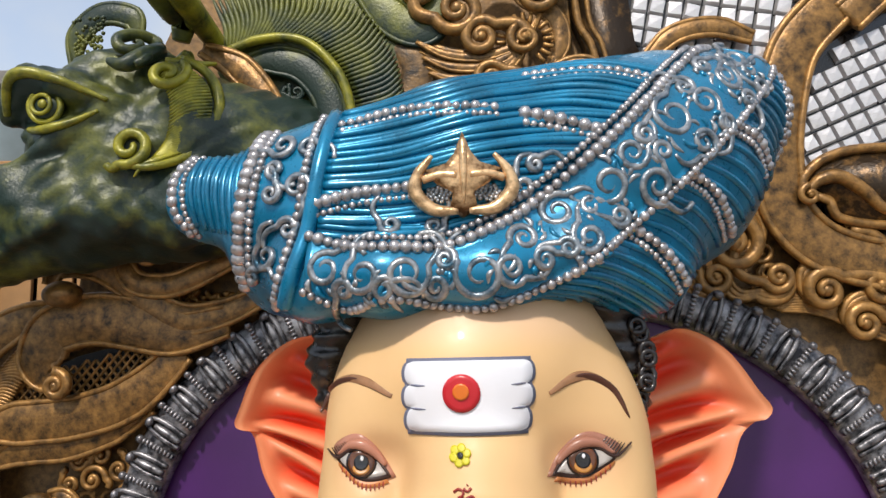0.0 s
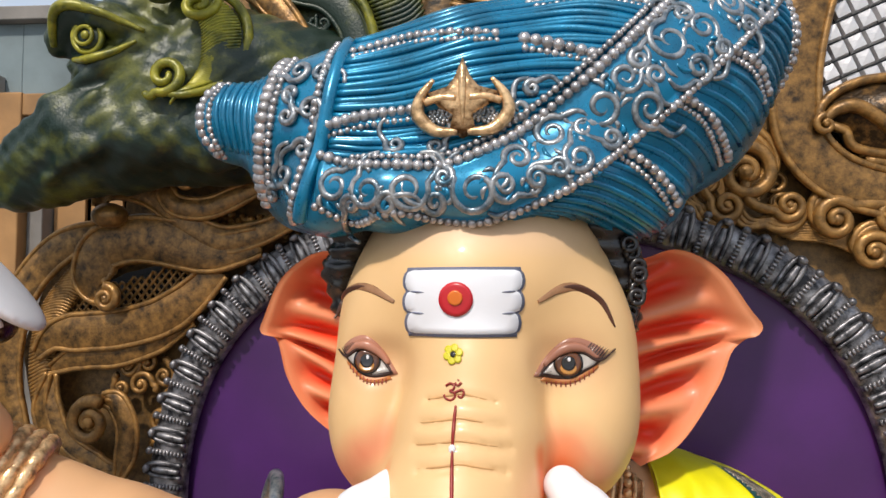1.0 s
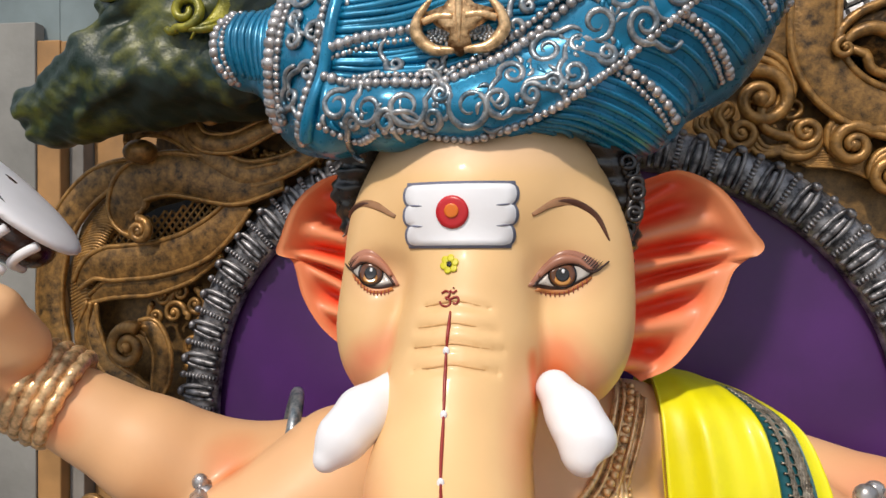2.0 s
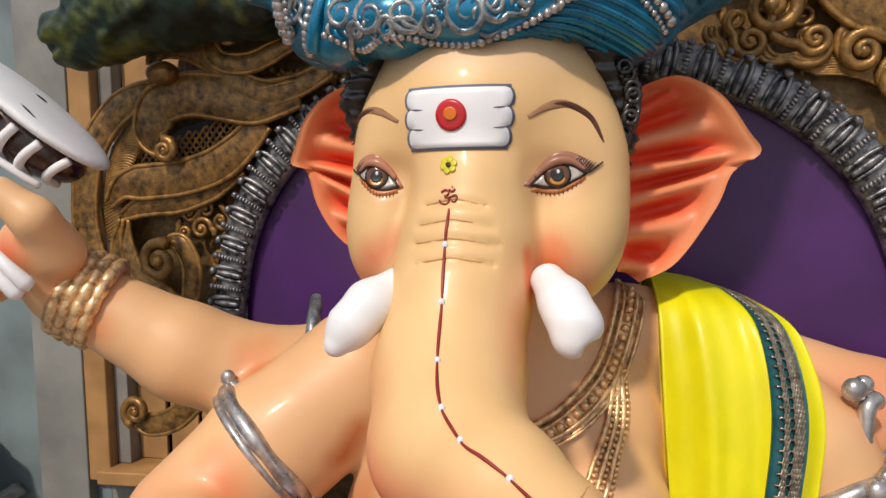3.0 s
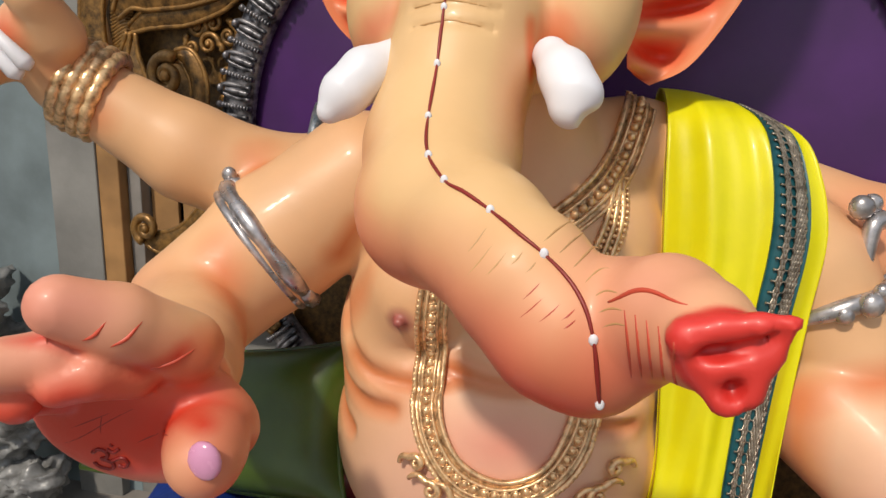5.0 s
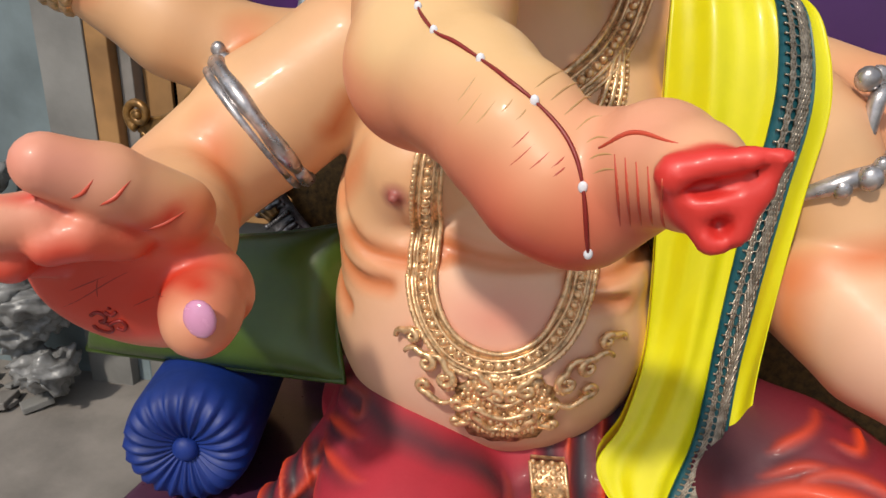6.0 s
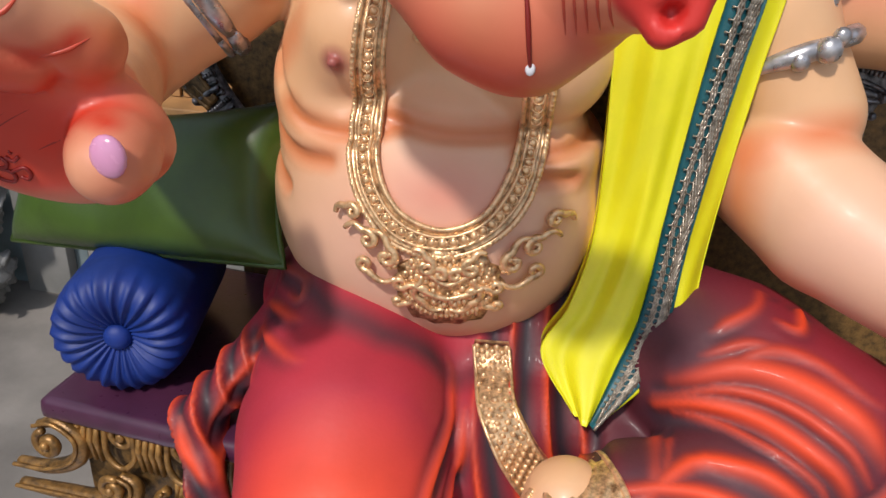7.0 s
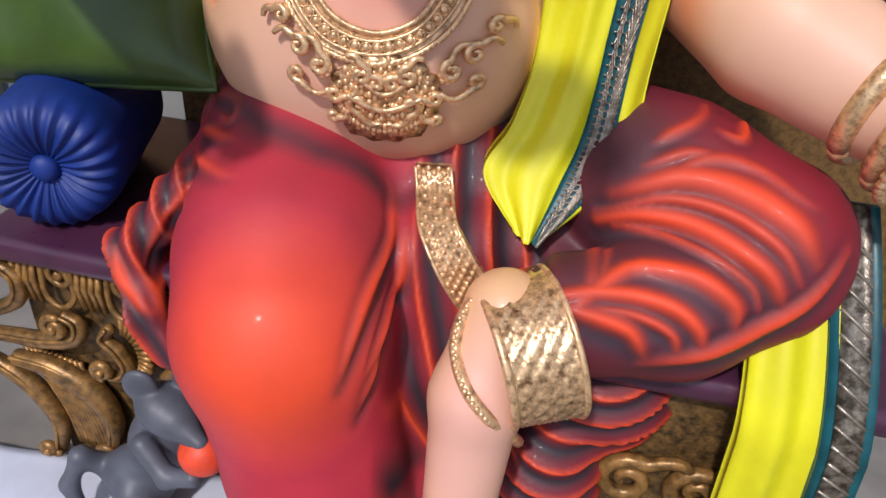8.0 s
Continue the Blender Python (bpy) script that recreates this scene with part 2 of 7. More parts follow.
class Solid:
    """Gathers pieces of one object: vertices, faces, a material and a paint colour each."""

    def __init__(self):
        self.verts, self.faces, self.slots, self.mats, self.paint, self.count = [], [], [], [], [], 0

    def put(self, verts, faces, mat, paint=(0.8, 0.8, 0.8)):
        verts = np.asarray(verts, np.float32)
        if mat not in self.mats:
            self.mats.append(mat)
        slot = self.mats.index(mat)
        self.verts.append(verts)
        faces = [[i + self.count for i in f] for f in (faces.tolist() if isinstance(faces, np.ndarray) else faces)]
        self.faces += faces
        self.slots += [slot] * len(faces)
        paint = np.asarray(paint, np.float32)
        self.paint.append(np.tile(paint, (len(verts), 1)) if paint.ndim == 1 else paint)
        self.count += len(verts)

    def tube(self, line, radius, mat, sides=8, squash=1.0, paint=(0.8, 0.8, 0.8)):
        """A round rod along line; radius is one number or one for each point."""
        p = np.asarray(line, np.float64)
        n = len(p)
        r = np.broadcast_to(np.asarray(radius, np.float64), (n,))
        t = np.gradient(p, axis=0)
        t /= np.linalg.norm(t, axis=1)[:, None] + 1e-9
        up = np.array([0.0, -1.0, 0.0])
        s = np.cross(t, up)
        bad = np.linalg.norm(s, axis=1) < 0.2
        s[bad] = np.cross(t[bad], [0.3, 0.1, 1.0])
        s /= np.linalg.norm(s, axis=1)[:, None] + 1e-9
        w = np.cross(s, t)
        a = np.linspace(0, 2 * np.pi, sides, endpoint=False)
        ring = p[:, None] + r[:, None, None] * (np.cos(a)[None, :, None] * s[:, None] + squash * np.sin(a)[None, :, None] * w[:, None])
        verts = ring.reshape(-1, 3)
        faces = [((i + 1) * sides + j, (i + 1) * sides + (j + 1) % sides, i * sides + (j + 1) % sides, i * sides + j) for i in range(n - 1) for j in range(sides)]
        faces += [tuple(range(sides)), tuple((n - 1) * sides + j for j in range(sides))[::-1]]
        self.put(verts, faces, mat, paint)

    def bead(self, c, r, mat, seg=8, rings=5, paint=(0.8, 0.8, 0.8)):
        r = r if hasattr(r, "__len__") else (r, r, r)
        verts = [(c[0], c[1], c[2] + r[2])]
        for i in range(1, rings):
            th = np.pi * i / rings
            verts += [(c[0] + r[0] * np.sin(th) * np.cos(2 * np.pi * j / seg), c[1] + r[1] * np.sin(th) * np.sin(2 * np.pi * j / seg), c[2] + r[2] * np.cos(th)) for j in range(seg)]
        verts.append((c[0], c[1], c[2] - r[2]))
        last = len(verts) - 1
        faces = [(0, 1 + j, 1 + (j + 1) % seg) for j in range(seg)]
        for i in range(rings - 2):
            a = 1 + i * seg
            faces += [(a + j, a + seg + j, a + seg + (j + 1) % seg, a + (j + 1) % seg) for j in range(seg)]
        a = 1 + (rings - 2) * seg
        faces += [(a + j, last, a + (j + 1) % seg) for j in range(seg)]
        self.put(verts, faces, mat, paint)

    def sheet(self, grid, thick, mat, paint=(0.8, 0.8, 0.8)):
        """A slab whose front is the grid of points and whose back lies thick behind it in y."""
        g = np.asarray(grid, np.float64)
        n, m = g.shape[:2]
        back = g + np.array([0, thick, 0])
        verts = np.concatenate([g.reshape(-1, 3), back.reshape(-1, 3)])
        o = n * m
        f = []
        for i in range(n - 1):
            for j in range(m - 1):
                a = i * m + j
                f.append((a, a + 1, a + m + 1, a + m))
                f.append((o + a + m, o + a + m + 1, o + a + 1, o + a))
        edge = [i * m for i in range(n)] + [(n - 1) * m + j for j in range(1, m)] + [i * m + m - 1 for i in range(n - 2, -1, -1)] + [j for j in range(m - 2, 0, -1)]
        for a, b in zip(edge, edge[1:] + edge[:1]):
            f.append((a, b, b + o, a + o)[::-1])
        if np.ndim(paint) > 1:
            paint = np.concatenate([np.asarray(paint).reshape(-1, 3)] * 2)
        self.put(verts, f, mat, paint)

    def object(self, name, parent=None, label="", smooth=True):
        mesh = bpy.data.meshes.new(name)
        mesh.from_pydata(np.concatenate(self.verts).tolist(), [], self.faces)
        for m in self.mats:
            mesh.materials.append(m)
        mesh.polygons.foreach_set("material_index", self.slots)
        mesh.polygons.foreach_set("use_smooth", [smooth] * len(self.faces))
        layer = mesh.color_attributes.new("paint", "FLOAT_COLOR", "POINT")
        c = np.concatenate(self.paint)
        layer.data.foreach_set("color", np.concatenate([c, np.ones((len(c), 1), np.float32)], 1).ravel())
        mesh.update()
        ob = new(name, mesh)
        if parent:
            ob.parent = parent
        if label:
            tagged(ob, label)
        return ob


def smooth_line(points, n=40):
    """A rounded line through the points (Catmull-Rom), n samples."""
    p = np.asarray(points, float)
    p = np.concatenate([2 * p[:1] - p[1:2], p, 2 * p[-1:] - p[-2:-1]])
    u = np.linspace(0, len(p) - 3 - 1e-6, n)
    i = u.astype(int)
    t = (u - i)[:, None]
    a, b, c, d = p[i], p[i + 1], p[i + 2], p[i + 3]
    return 0.5 * (2 * b + (c - a) * t + (2 * a - 5 * b + 4 * c - d) * t ** 2 + (3 * b - a - 3 * c + d) * t ** 3)


def mixed(base, other, w):
    w = np.clip(w, 0, 1)[:, None]
    return base * (1 - w) + np.array(other, np.float32) * w


def near(p, c, r, soft=0.6):
    """1 inside an ellipsoid of half-axes r at c, fading outside."""
    q = np.sqrt((((p - np.array(c, np.float32)) / np.array(r, np.float32)) ** 2).sum(1))
    return np.clip((1 + soft - q) / (2 * soft), 0, 1)


def along(p, line, r):
    """1 on the line, fading to 0 at distance r."""
    best = np.full(len(p), 9.0)
    line = np.asarray(line, np.float32)
    for a, b in zip(line, line[1:]):
        ab = b - a
        t = np.clip(((p - a) @ ab) / float(ab @ ab + 1e-9), 0, 1)
        best = np.minimum(best, np.linalg.norm(p - a - t[:, None] * ab, axis=1))
    return np.clip(1 - best / r, 0, 1)



# ---- statue: forms ----
FLOOR = -0.45
head = Field((-0.3, 0.38, 1.2), (0.62, 1.6, 2.36), 0.007)
head.ball((0.095, 1.29, 2.06), (0.235, 0.245, 0.27), 0.01)
head.ball((0.075, 1.20, 2.07), (0.17, 0.165, 0.12), 0.06)
head.ball((0.255, 1.20, 1.95), (0.105, 0.11, 0.15), 0.07)
head.ball((-0.075, 1.20, 1.95), (0.085, 0.11, 0.15), 0.07)
head.ball((0.255, 1.17, 1.865), (0.092, 0.10, 0.095), 0.05)
head.ball((-0.085, 1.17, 1.865), (0.075, 0.10, 0.095), 0.05)
head.ball((0.085, 1.28, 1.82), (0.20, 0.17, 0.13), 0.05)
TRUNK = [(0.075, 1.155, 2.02, 0.115), (0.082, 1.115, 1.92, 0.108), (0.074, 1.085, 1.83, 0.116), (0.062, 1.055, 1.74, 0.122), (0.052, 0.975, 1.62, 0.124),
         (0.070, 0.86, 1.545, 0.119), (0.150, 0.755, 1.528, 0.093), (0.215, 0.682, 1.492, 0.088), (0.265, 0.658, 1.445, 0.088), (0.300, 0.66, 1.428, 0.084), (0.345, 0.655, 1.458, 0.074), (0.380, 0.60, 1.488, 0.064), (0.405, 0.545, 1.492, 0.056)]
head.limb(TRUNK, 0.022)
# flared trunk tip with two nostrils
head.limb([(0.405, 0.545, 1.49, 0.052), (0.418, 0.512, 1.488, 0.046)], 0.015)
head.ball((0.426, 0.500, 1.490), (0.040, 0.020, 0.036), 0.012, (0, -12, 0))
head.limb([(0.384, 0.484, 1.506, 0.018), (0.412, 0.480, 1.518, 0.013), (0.444, 0.476, 1.526, 0.011), (0.470, 0.472, 1.532, 0.006)], 0.010)
head.limb([(0.470, 0.472, 1.532, 0.006), (0.458, 0.480, 1.496, 0.010), (0.442, 0.484, 1.458, 0.014), (0.424, 0.484, 1.448, 0.015)], 0.010)
head.limb([(0.424, 0.484, 1.448, 0.015), (0.408, 0.492, 1.468, 0.014), (0.395, 0.494, 1.484, 0.014), (0.384, 0.484, 1.506, 0.018)], 0.010)
head.limb([(0.402, 0.490, 1.484, 0.010), (0.430, 0.486, 1.484, 0.009), (0.452, 0.484, 1.500, 0.005)], 0.012)
head.ball((0.410, 0.468, 1.497), (0.020, 0.022, 0.009), 0.008, (0, -14, 0), cut=True)
head.ball((0.428, 0.468, 1.462), (0.011, 0.022, 0.012), 0.008, cut=True)
head.groove([(0.405, 0.474, 1.497, 0.004), (0.432, 0.474, 1.503, 0.005), (0.458, 0.470, 1.520, 0.003)], 0.010)
# creases over the trunk's root, and on the curl
for z, half in ((1.905, 0.05), (1.872, 0.062), (1.842, 0.068), (1.812, 0.062)):
    xs = np.linspace(0.062 - half, 0.062 + half * 1.05, 7)
    ys = head.front(xs, np.full(7, z))
    head.groove([(x, y - 0.001, z + 0.006 - 0.012 * abs(x - 0.062) / half, 0.0045) for x, y in zip(xs, ys)], 0.007)
# eye sockets
head.ball((0.235, 1.045, 1.955), (0.05, 0.03, 0.026), 0.03, cut=True)
head.ball((-0.08, 1.06, 1.955), (0.042, 0.03, 0.026), 0.03, cut=True)
# jowls beside the tusks
head.ball((0.245, 1.175, 1.805), (0.085, 0.10, 0.095), 0.06)
head.ball((-0.08, 1.175, 1.805), (0.07, 0.10, 0.09), 0.06)

torso = Field((-1.15, 0.44, 0.0), (1.40, 1.85, 1.98), 0.0085)
torso.ball((0.115, 1.45, 0.90), (0.395, 0.34, 0.370), 0.01)
torso.ball((0.13, 1.47, 1.38), (0.36, 0.25, 0.27), 0.06)
torso.ball((-0.045, 1.345, 1.28), (0.145, 0.165, 0.145), 0.03)
torso.ball((0.32, 1.345, 1.26), (0.145, 0.16, 0.14), 0.03)
torso.ball((-0.085, 1.42, 1.06), (0.135, 0.21, 0.10), 0.035)
torso.ball((0.35, 1.42, 1.06), (0.125, 0.21, 0.09), 0.035)
torso.limb([(0.09, 1.40, 1.75, 0.17), (0.10, 1.48, 1.55, 0.24)], 0.05)
torso.ball((0.40, 1.52, 1.585), (0.17, 0.12, 0.115), 0.05, (0, 14, 0))
torso.ball((-0.135, 1.41, 1.15), (0.125, 0.18, 0.19), 0.05)
torso.ball((-0.070, 1.178, 1.243), 0.012, 0.012)
FOLDS = [[(-0.232, 1.24), (-0.205, 1.165), (-0.16, 1.115), (-0.092, 1.100), (-0.02, 1.105), (0.05, 1.125)], [(0.02, 1.145), (0.15, 1.125), (0.32, 1.13)],
         [(-0.262, 1.14), (-0.225, 1.065), (-0.16, 1.035), (-0.08, 1.045)], [(-0.27, 1.03), (-0.235, 0.975), (-0.19, 0.955)], [(0.30, 1.09), (0.40, 1.10), (0.46, 1.12)], [(0.33, 1.045), (0.42, 1.04)],
         [(-0.245, 1.30), (-0.225, 1.36), (-0.19, 1.42)]]
FOLDS = [np.array([(fx, 1.2, fz) for fx, fz in f]) for f in FOLDS]
for f in FOLDS:
    s = smooth_line(f, 14)
    ys = torso.front(s[:, 0], s[:, 2])
    torso.groove([(x, y - 0.001, z, 0.0060) for x, y, z in zip(s[:, 0], ys, s[:, 2])], 0.024)
# front arm with open palm
torso.limb([(-0.22, 1.42, 1.50, 0.155), (-0.40, 1.34, 1.36, 0.150), (-0.55, 1.22, 1.22, 0.138)], 0.04)
torso.limb([(-0.55, 1.20, 1.21, 0.132), (-0.42, 0.95, 1.21, 0.105), (-0.35, 0.82, 1.23, 0.09)], 0.02)
torso.ball((-0.365, 0.745, 1.230), (0.185, 0.058, 0.125), 0.03, (18, 22, 18))
torso.ball((-0.395, 0.755, 1.170), (0.135, 0.055, 0.075), 0.04, (18, 20, 18))
torso.limb([(-0.280, 0.735, 1.335, 0.056), (-0.330, 0.655, 1.396, 0.053), (-0.376, 0.600, 1.432, 0.042)], 0.012)
torso.limb([(-0.350, 0.70, 1.315, 0.045), (-0.405, 0.615, 1.348, 0.043), (-0.455, 0.570, 1.352, 0.037)], 0.008)
torso.limb([(-0.325, 0.675, 1.312, 0.036), (-0.352, 0.620, 1.330, 0.034), (-0.385, 0.595, 1.322, 0.030)], 0.007)
torso.limb([(-0.44, 0.70, 1.275, 0.044), (-0.485, 0.61, 1.300, 0.042), (-0.45, 0.595, 1.295, 0.034)], 0.008)
torso.limb([(-0.255, 0.76, 1.200, 0.058), (-0.235, 0.70, 1.196, 0.057), (-0.222, 0.668, 1.194, 0.054)], 0.02)
# raised arm behind, with its hand
torso.limb([(-0.36, 1.56, 1.46, 0.13), (-0.48, 1.50, 1.455, 0.128), (-0.66, 1.42, 1.542, 0.115), (-0.88, 1.35, 1.685, 0.086)], 0.03)
torso.limb([(-0.91, 1.33, 1.715, 0.086), (-0.925, 1.28, 1.805, 0.085)], 0.03)
torso.limb([(-0.865, 1.26, 1.80, 0.06), (-0.87, 1.20, 1.875, 0.045), (-0.93, 1.18, 1.93, 0.036)], 0.02)
torso.limb([(-0.98, 1.26, 1.75, 0.05), (-1.0, 1.19, 1.73, 0.045), (-0.98, 1.17, 1.77, 0.04)], 0.015)
# arm beside the shawl and the arm behind it
torso.limb([(0.62, 1.50, 1.455, 0.15), (0.76, 1.46, 1.36, 0.125), (0.86, 1.42, 1.17, 0.13)], 0.04)
torso.limb([(0.84, 1.38, 1.06, 0.15), (0.94, 1.28, 0.99, 0.145), (1.14, 1.06, 0.92, 0.105), (1.26, 0.98, 0.90, 0.09)], 0.012)
torso.limb([(0.72, 1.62, 1.445, 0.14), (0.95, 1.60, 1.385, 0.13), (1.25, 1.52, 1.36, 0.11)], 0.03)
# foot
torso.limb([(0.47, 0.92, 0.50, 0.085), (0.435, 0.84, 0.34, 0.092), (0.425, 0.76, 0.10, 0.075)], 0.03)

dhoti = Field((-0.55, 0.45, -0.5), (1.4, 1.85, 0.98), 0.008)
dhoti.ball((0.20, 1.52, 0.55), (0.56, 0.34, 0.26), 0.02)
dhoti.ball((0.33, 1.24, 0.44), (0.22, 0.20, 0.17), 0.05)
dhoti.limb([(-0.06, 1.42, 0.62, 0.225), (0.0, 1.04, 0.47, 0.225), (0.03, 0.90, 0.40, 0.215)], 0.05)
dhoti.limb([(0.03, 0.90, 0.38, 0.21), (0.10, 0.88, 0.05, 0.20), (0.16, 0.90, -0.36, 0.17)], 0.05)
dhoti.limb([(0.60, 1.40, 0.64, 0.20), (0.80, 1.24, 0.63, 0.20), (0.97, 1.10, 0.62, 0.175)], 0.05)
dhoti.limb([(0.97, 1.06, 0.57, 0.145), (0.81, 1.0, 0.505, 0.140), (0.60, 0.95, 0.49, 0.125)], 0.05)
dhoti.ball((0.72, 1.08, 0.20), (0.17, 0.14, 0.16), 0.04)
dhoti.ball((0.62, 1.02, -0.05), (0.14, 0.14, 0.22), 0.05)
dhoti.limb([(0.30, 1.14, 0.46, 0.13), (0.33, 1.04, 0.24, 0.11), (0.34, 1.0, -0.05, 0.10)], 0.05)
dhoti.limb([(0.46, 1.36, 0.58, 0.12), (0.52, 1.26, 0.47, 0.11), (0.58, 1.16, 0.44, 0.09)], 0.05)
# pleated flap at the hip
dhoti.limb([(-0.22, 1.30, 0.60, 0.06), (-0.380, 1.10, 0.40, 0.056), (-0.34, 1.02, 0.28, 0.045), (-0.20, 0.96, 0.12, 0.02)], 0.03)

turban = Field((-0.55, 0.95, 2.05), (0.85, 1.75, 2.80), 0.007)
turban.limb([(-0.385, 1.28, 2.385, 0.072), (-0.365, 1.28, 2.385, 0.078), (-0.27, 1.28, 2.372, 0.092)], 0.01)
turban.limb([(-0.215, 1.28, 2.355, 0.148), (-0.14, 1.27, 2.345, 0.178), (0.08, 1.275, 2.375, 0.215), (0.30, 1.31, 2.405, 0.225)], 0.022)
turban.limb([(0.30, 1.31, 2.39, 0.225), (0.44, 1.35, 2.46, 0.205), (0.575, 1.39, 2.555, 0.14)], 0.04)
turban.limb([(-0.24, 1.27, 2.25, 0.07), (-0.17, 1.15, 2.225, 0.055), (-0.05, 1.10, 2.225, 0.055), (0.10, 1.088, 2.225, 0.05), (0.24, 1.11, 2.25, 0.05), (0.37, 1.22, 2.24, 0.08)], 0.05)


# ---- statue: surfaces, paint and ornament ----
def on(field, pts, lift=0.0, n=0):
    """Points (x, z) laid on the front of a form; n: rounded into n samples first."""
    p = smooth_line(pts, n) if n else np.asarray(pts, float)
    return np.stack([p[:, 0], field.front(p[:, 0], p[:, 1]) - lift, p[:, 1]], 1)


def even(line, gap):
    """The line sampled at even gaps."""
    d = np.concatenate([[0], np.cumsum(np.linalg.norm(np.diff(line, axis=0), axis=1))])
    s = np.arange(0, d[-1], gap)
    return np.stack([np.interp(s, d, line[:, i]) for i in range(3)], 1)


def normals(v, q):
    n = np.cross(v[q[:, 2]] - v[q[:, 0]], v[q[:, 3]] - v[q[:, 1]])
    out = np.zeros_like(v)
    for i in range(4):
        np.add.at(out, q[:, i], n)
    return out / (np.linalg.norm(out, axis=1)[:, None] + 1e-9)


def patch(solid, field, outline, mat, lift=0.003, rings=4, c=None):
    """A thin painted shape that follows the form: a fan of rings inside the outline of (x, z)."""
    o = np.asarray(outline, float)
    c = o.mean(0) if c is None else np.asarray(c, float)
    n = len(o)
    pts = np.concatenate([[c]] + [c + (o - c) * r / rings for r in range(1, rings + 1)])
    v = on(field, pts, lift)
    back = v[-n:] + np.array([0, lift * 1.6, 0])
    f = [(0, 1 + (j + 1) % n, 1 + j) for j in range(n)]
    for r in range(rings):
        a = 1 + r * n
        f += [(a + j, a + (j + 1) % n, a + n + (j + 1) % n, a + n + j) for j in range(n)]
    solid.put(np.concatenate([v, back]), f, mat)


def oval(c, r, n=24, turn=0.0, power=1.0):
    a = np.linspace(0, 2 * np.pi, n, endpoint=False)
    x, z = r[0] * np.sign(np.cos(a)) * np.abs(np.cos(a)) ** power, r[1] * np.sign(np.sin(a)) * np.abs(np.sin(a)) ** power
    t = radians(turn)
    return np.stack([c[0] + x * math.cos(t) - z * math.sin(t), c[1] + x * math.sin(t) + z * math.cos(t)], 1)


def spiral(c, r, turns=1.4, start=0.0, way=1, tail=0.0, n=26):
    """A scroll in (x, z) that winds inwards, with a straight tail at its outer end."""
    a = np.linspace(0, 2 * np.pi * turns, n)
    rad = r * (1 - 0.82 * a / a[-1])
    t = radians(start) + way * a
    p = np.stack([c[0] + rad * np.cos(t), c[1] + rad * np.sin(t)], 1)
    if tail:
        d = p[0] - p[1]
        d /= np.linalg.norm(d)
        side = np.array([-d[1], d[0]]) * way
        extra = [p[0] + d * tail * s + side * tail * 0.35 * math.sin(math.pi * s * 0.9) for s in np.linspace(1, 0.12, 8)]
        p = np.concatenate([extra, p])
    return p


def taper(n, big, small=0.35):
    s = np.linspace(0, 1, n)
    return big * (small + (1 - small) * np.sin(np.pi * np.clip(s * 0.85 + 0.12, 0, 1)))


def hoop(solid, c, axis, r, thick, mat, flat=1.0, n=40, sides=8, start=0.0, end=360.0):
    """A ring round an axis through c."""
    ax = Vector(axis).normalized()
    u = ax.orthogonal().normalized()
    w = ax.cross(u)
    a = np.radians(np.linspace(start, end, n))
    r = r if hasattr(r, "__len__") else (r, r)
    line = [np.array(c) + r[0] * math.cos(t) * np.array(u) + r[1] * math.sin(t) * np.array(w) for t in a]
    solid.tube(line, thick, mat, sides)


def studs(solid, c, axis, r, size, count, mat, shift=0.0):
    ax = Vector(axis).normalized()
    u = ax.orthogonal().normalized()
    w = ax.cross(u)
    for i in range(count):
        t = 2 * math.pi * i / count
        p = np.array(c) + np.array(ax) * shift + r * (math.cos(t) * np.array(u) + math.sin(t) * np.array(w))
        solid.bead(p, size, mat, 6, 4)


statue = Solid()
FACE, PEACH, BLUSH, EMBER = (0.79, 0.50, 0.235), (0.77, 0.445, 0.230), (0.76, 0.17, 0.09), (0.66, 0.055, 0.022)
v, q = head.skin()
c = np.tile(np.array(FACE, np.float32), (len(v), 1))
c = mixed(c, (0.78, 0.55, 0.42), near(v, (0.08, 1.05, 2.16), (0.2, 0.2, 0.03), 0.8) * 0.5)
low = np.clip((1.62 - v[:, 2]) / 0.25, 0, 1)
c = mixed(c, (0.77, 0.42, 0.20), low * 0.7)
c = mixed(c, BLUSH, np.clip((1.55 + 0.35 * (0.05 - v[:, 0]) - v[:, 2]) / 0.13, 0, 1) * (v[:, 1] < 1.0) * np.clip((0.26 - v[:, 0]) / 0.05, 0, 1) * 0.95)
c = mixed(c, BLUSH, near(v, (-0.08, 0.87, 1.50), (0.06, 0.16, 0.12), 0.9) * 0.75)
c = mixed(c, EMBER, np.clip((1.515 - 0.15 * (v[:, 0] - 0.2) - v[:, 2]) / 0.12, 0, 1) * np.clip((v[:, 0] - 0.10) / 0.08, 0, 1) * np.clip((0.36 - v[:, 0]) / 0.05, 0, 1) * (v[:, 1] < 0.95) * 0.9)
c = mixed(c, (0.76, 0.23, 0.14), near(v, (0.16, 0.72, 1.47), (0.17, 0.2, 0.07), 0.7) * 0.7)
c = mixed(c, (0.74, 0.15, 0.09), near(v, (0.37, 0.60, 1.43), (0.07, 0.14, 0.07), 0.7) * 0.95)
c = mixed(c, (0.77, 0.30, 0.20), near(v, (0.37, 0.60, 1.53), (0.08, 0.14, 0.05), 0.7) * 0.8)
c = mixed(c, BLUSH, near(v, (0.17, 1.0, 1.66), (0.03, 0.10, 0.12), 0.8) * 0.5)
c = mixed(c, (0.70, 0.04, 0.03), near(v, (0.427, 0.472, 1.490), (0.075, 0.034, 0.078), 0.12))
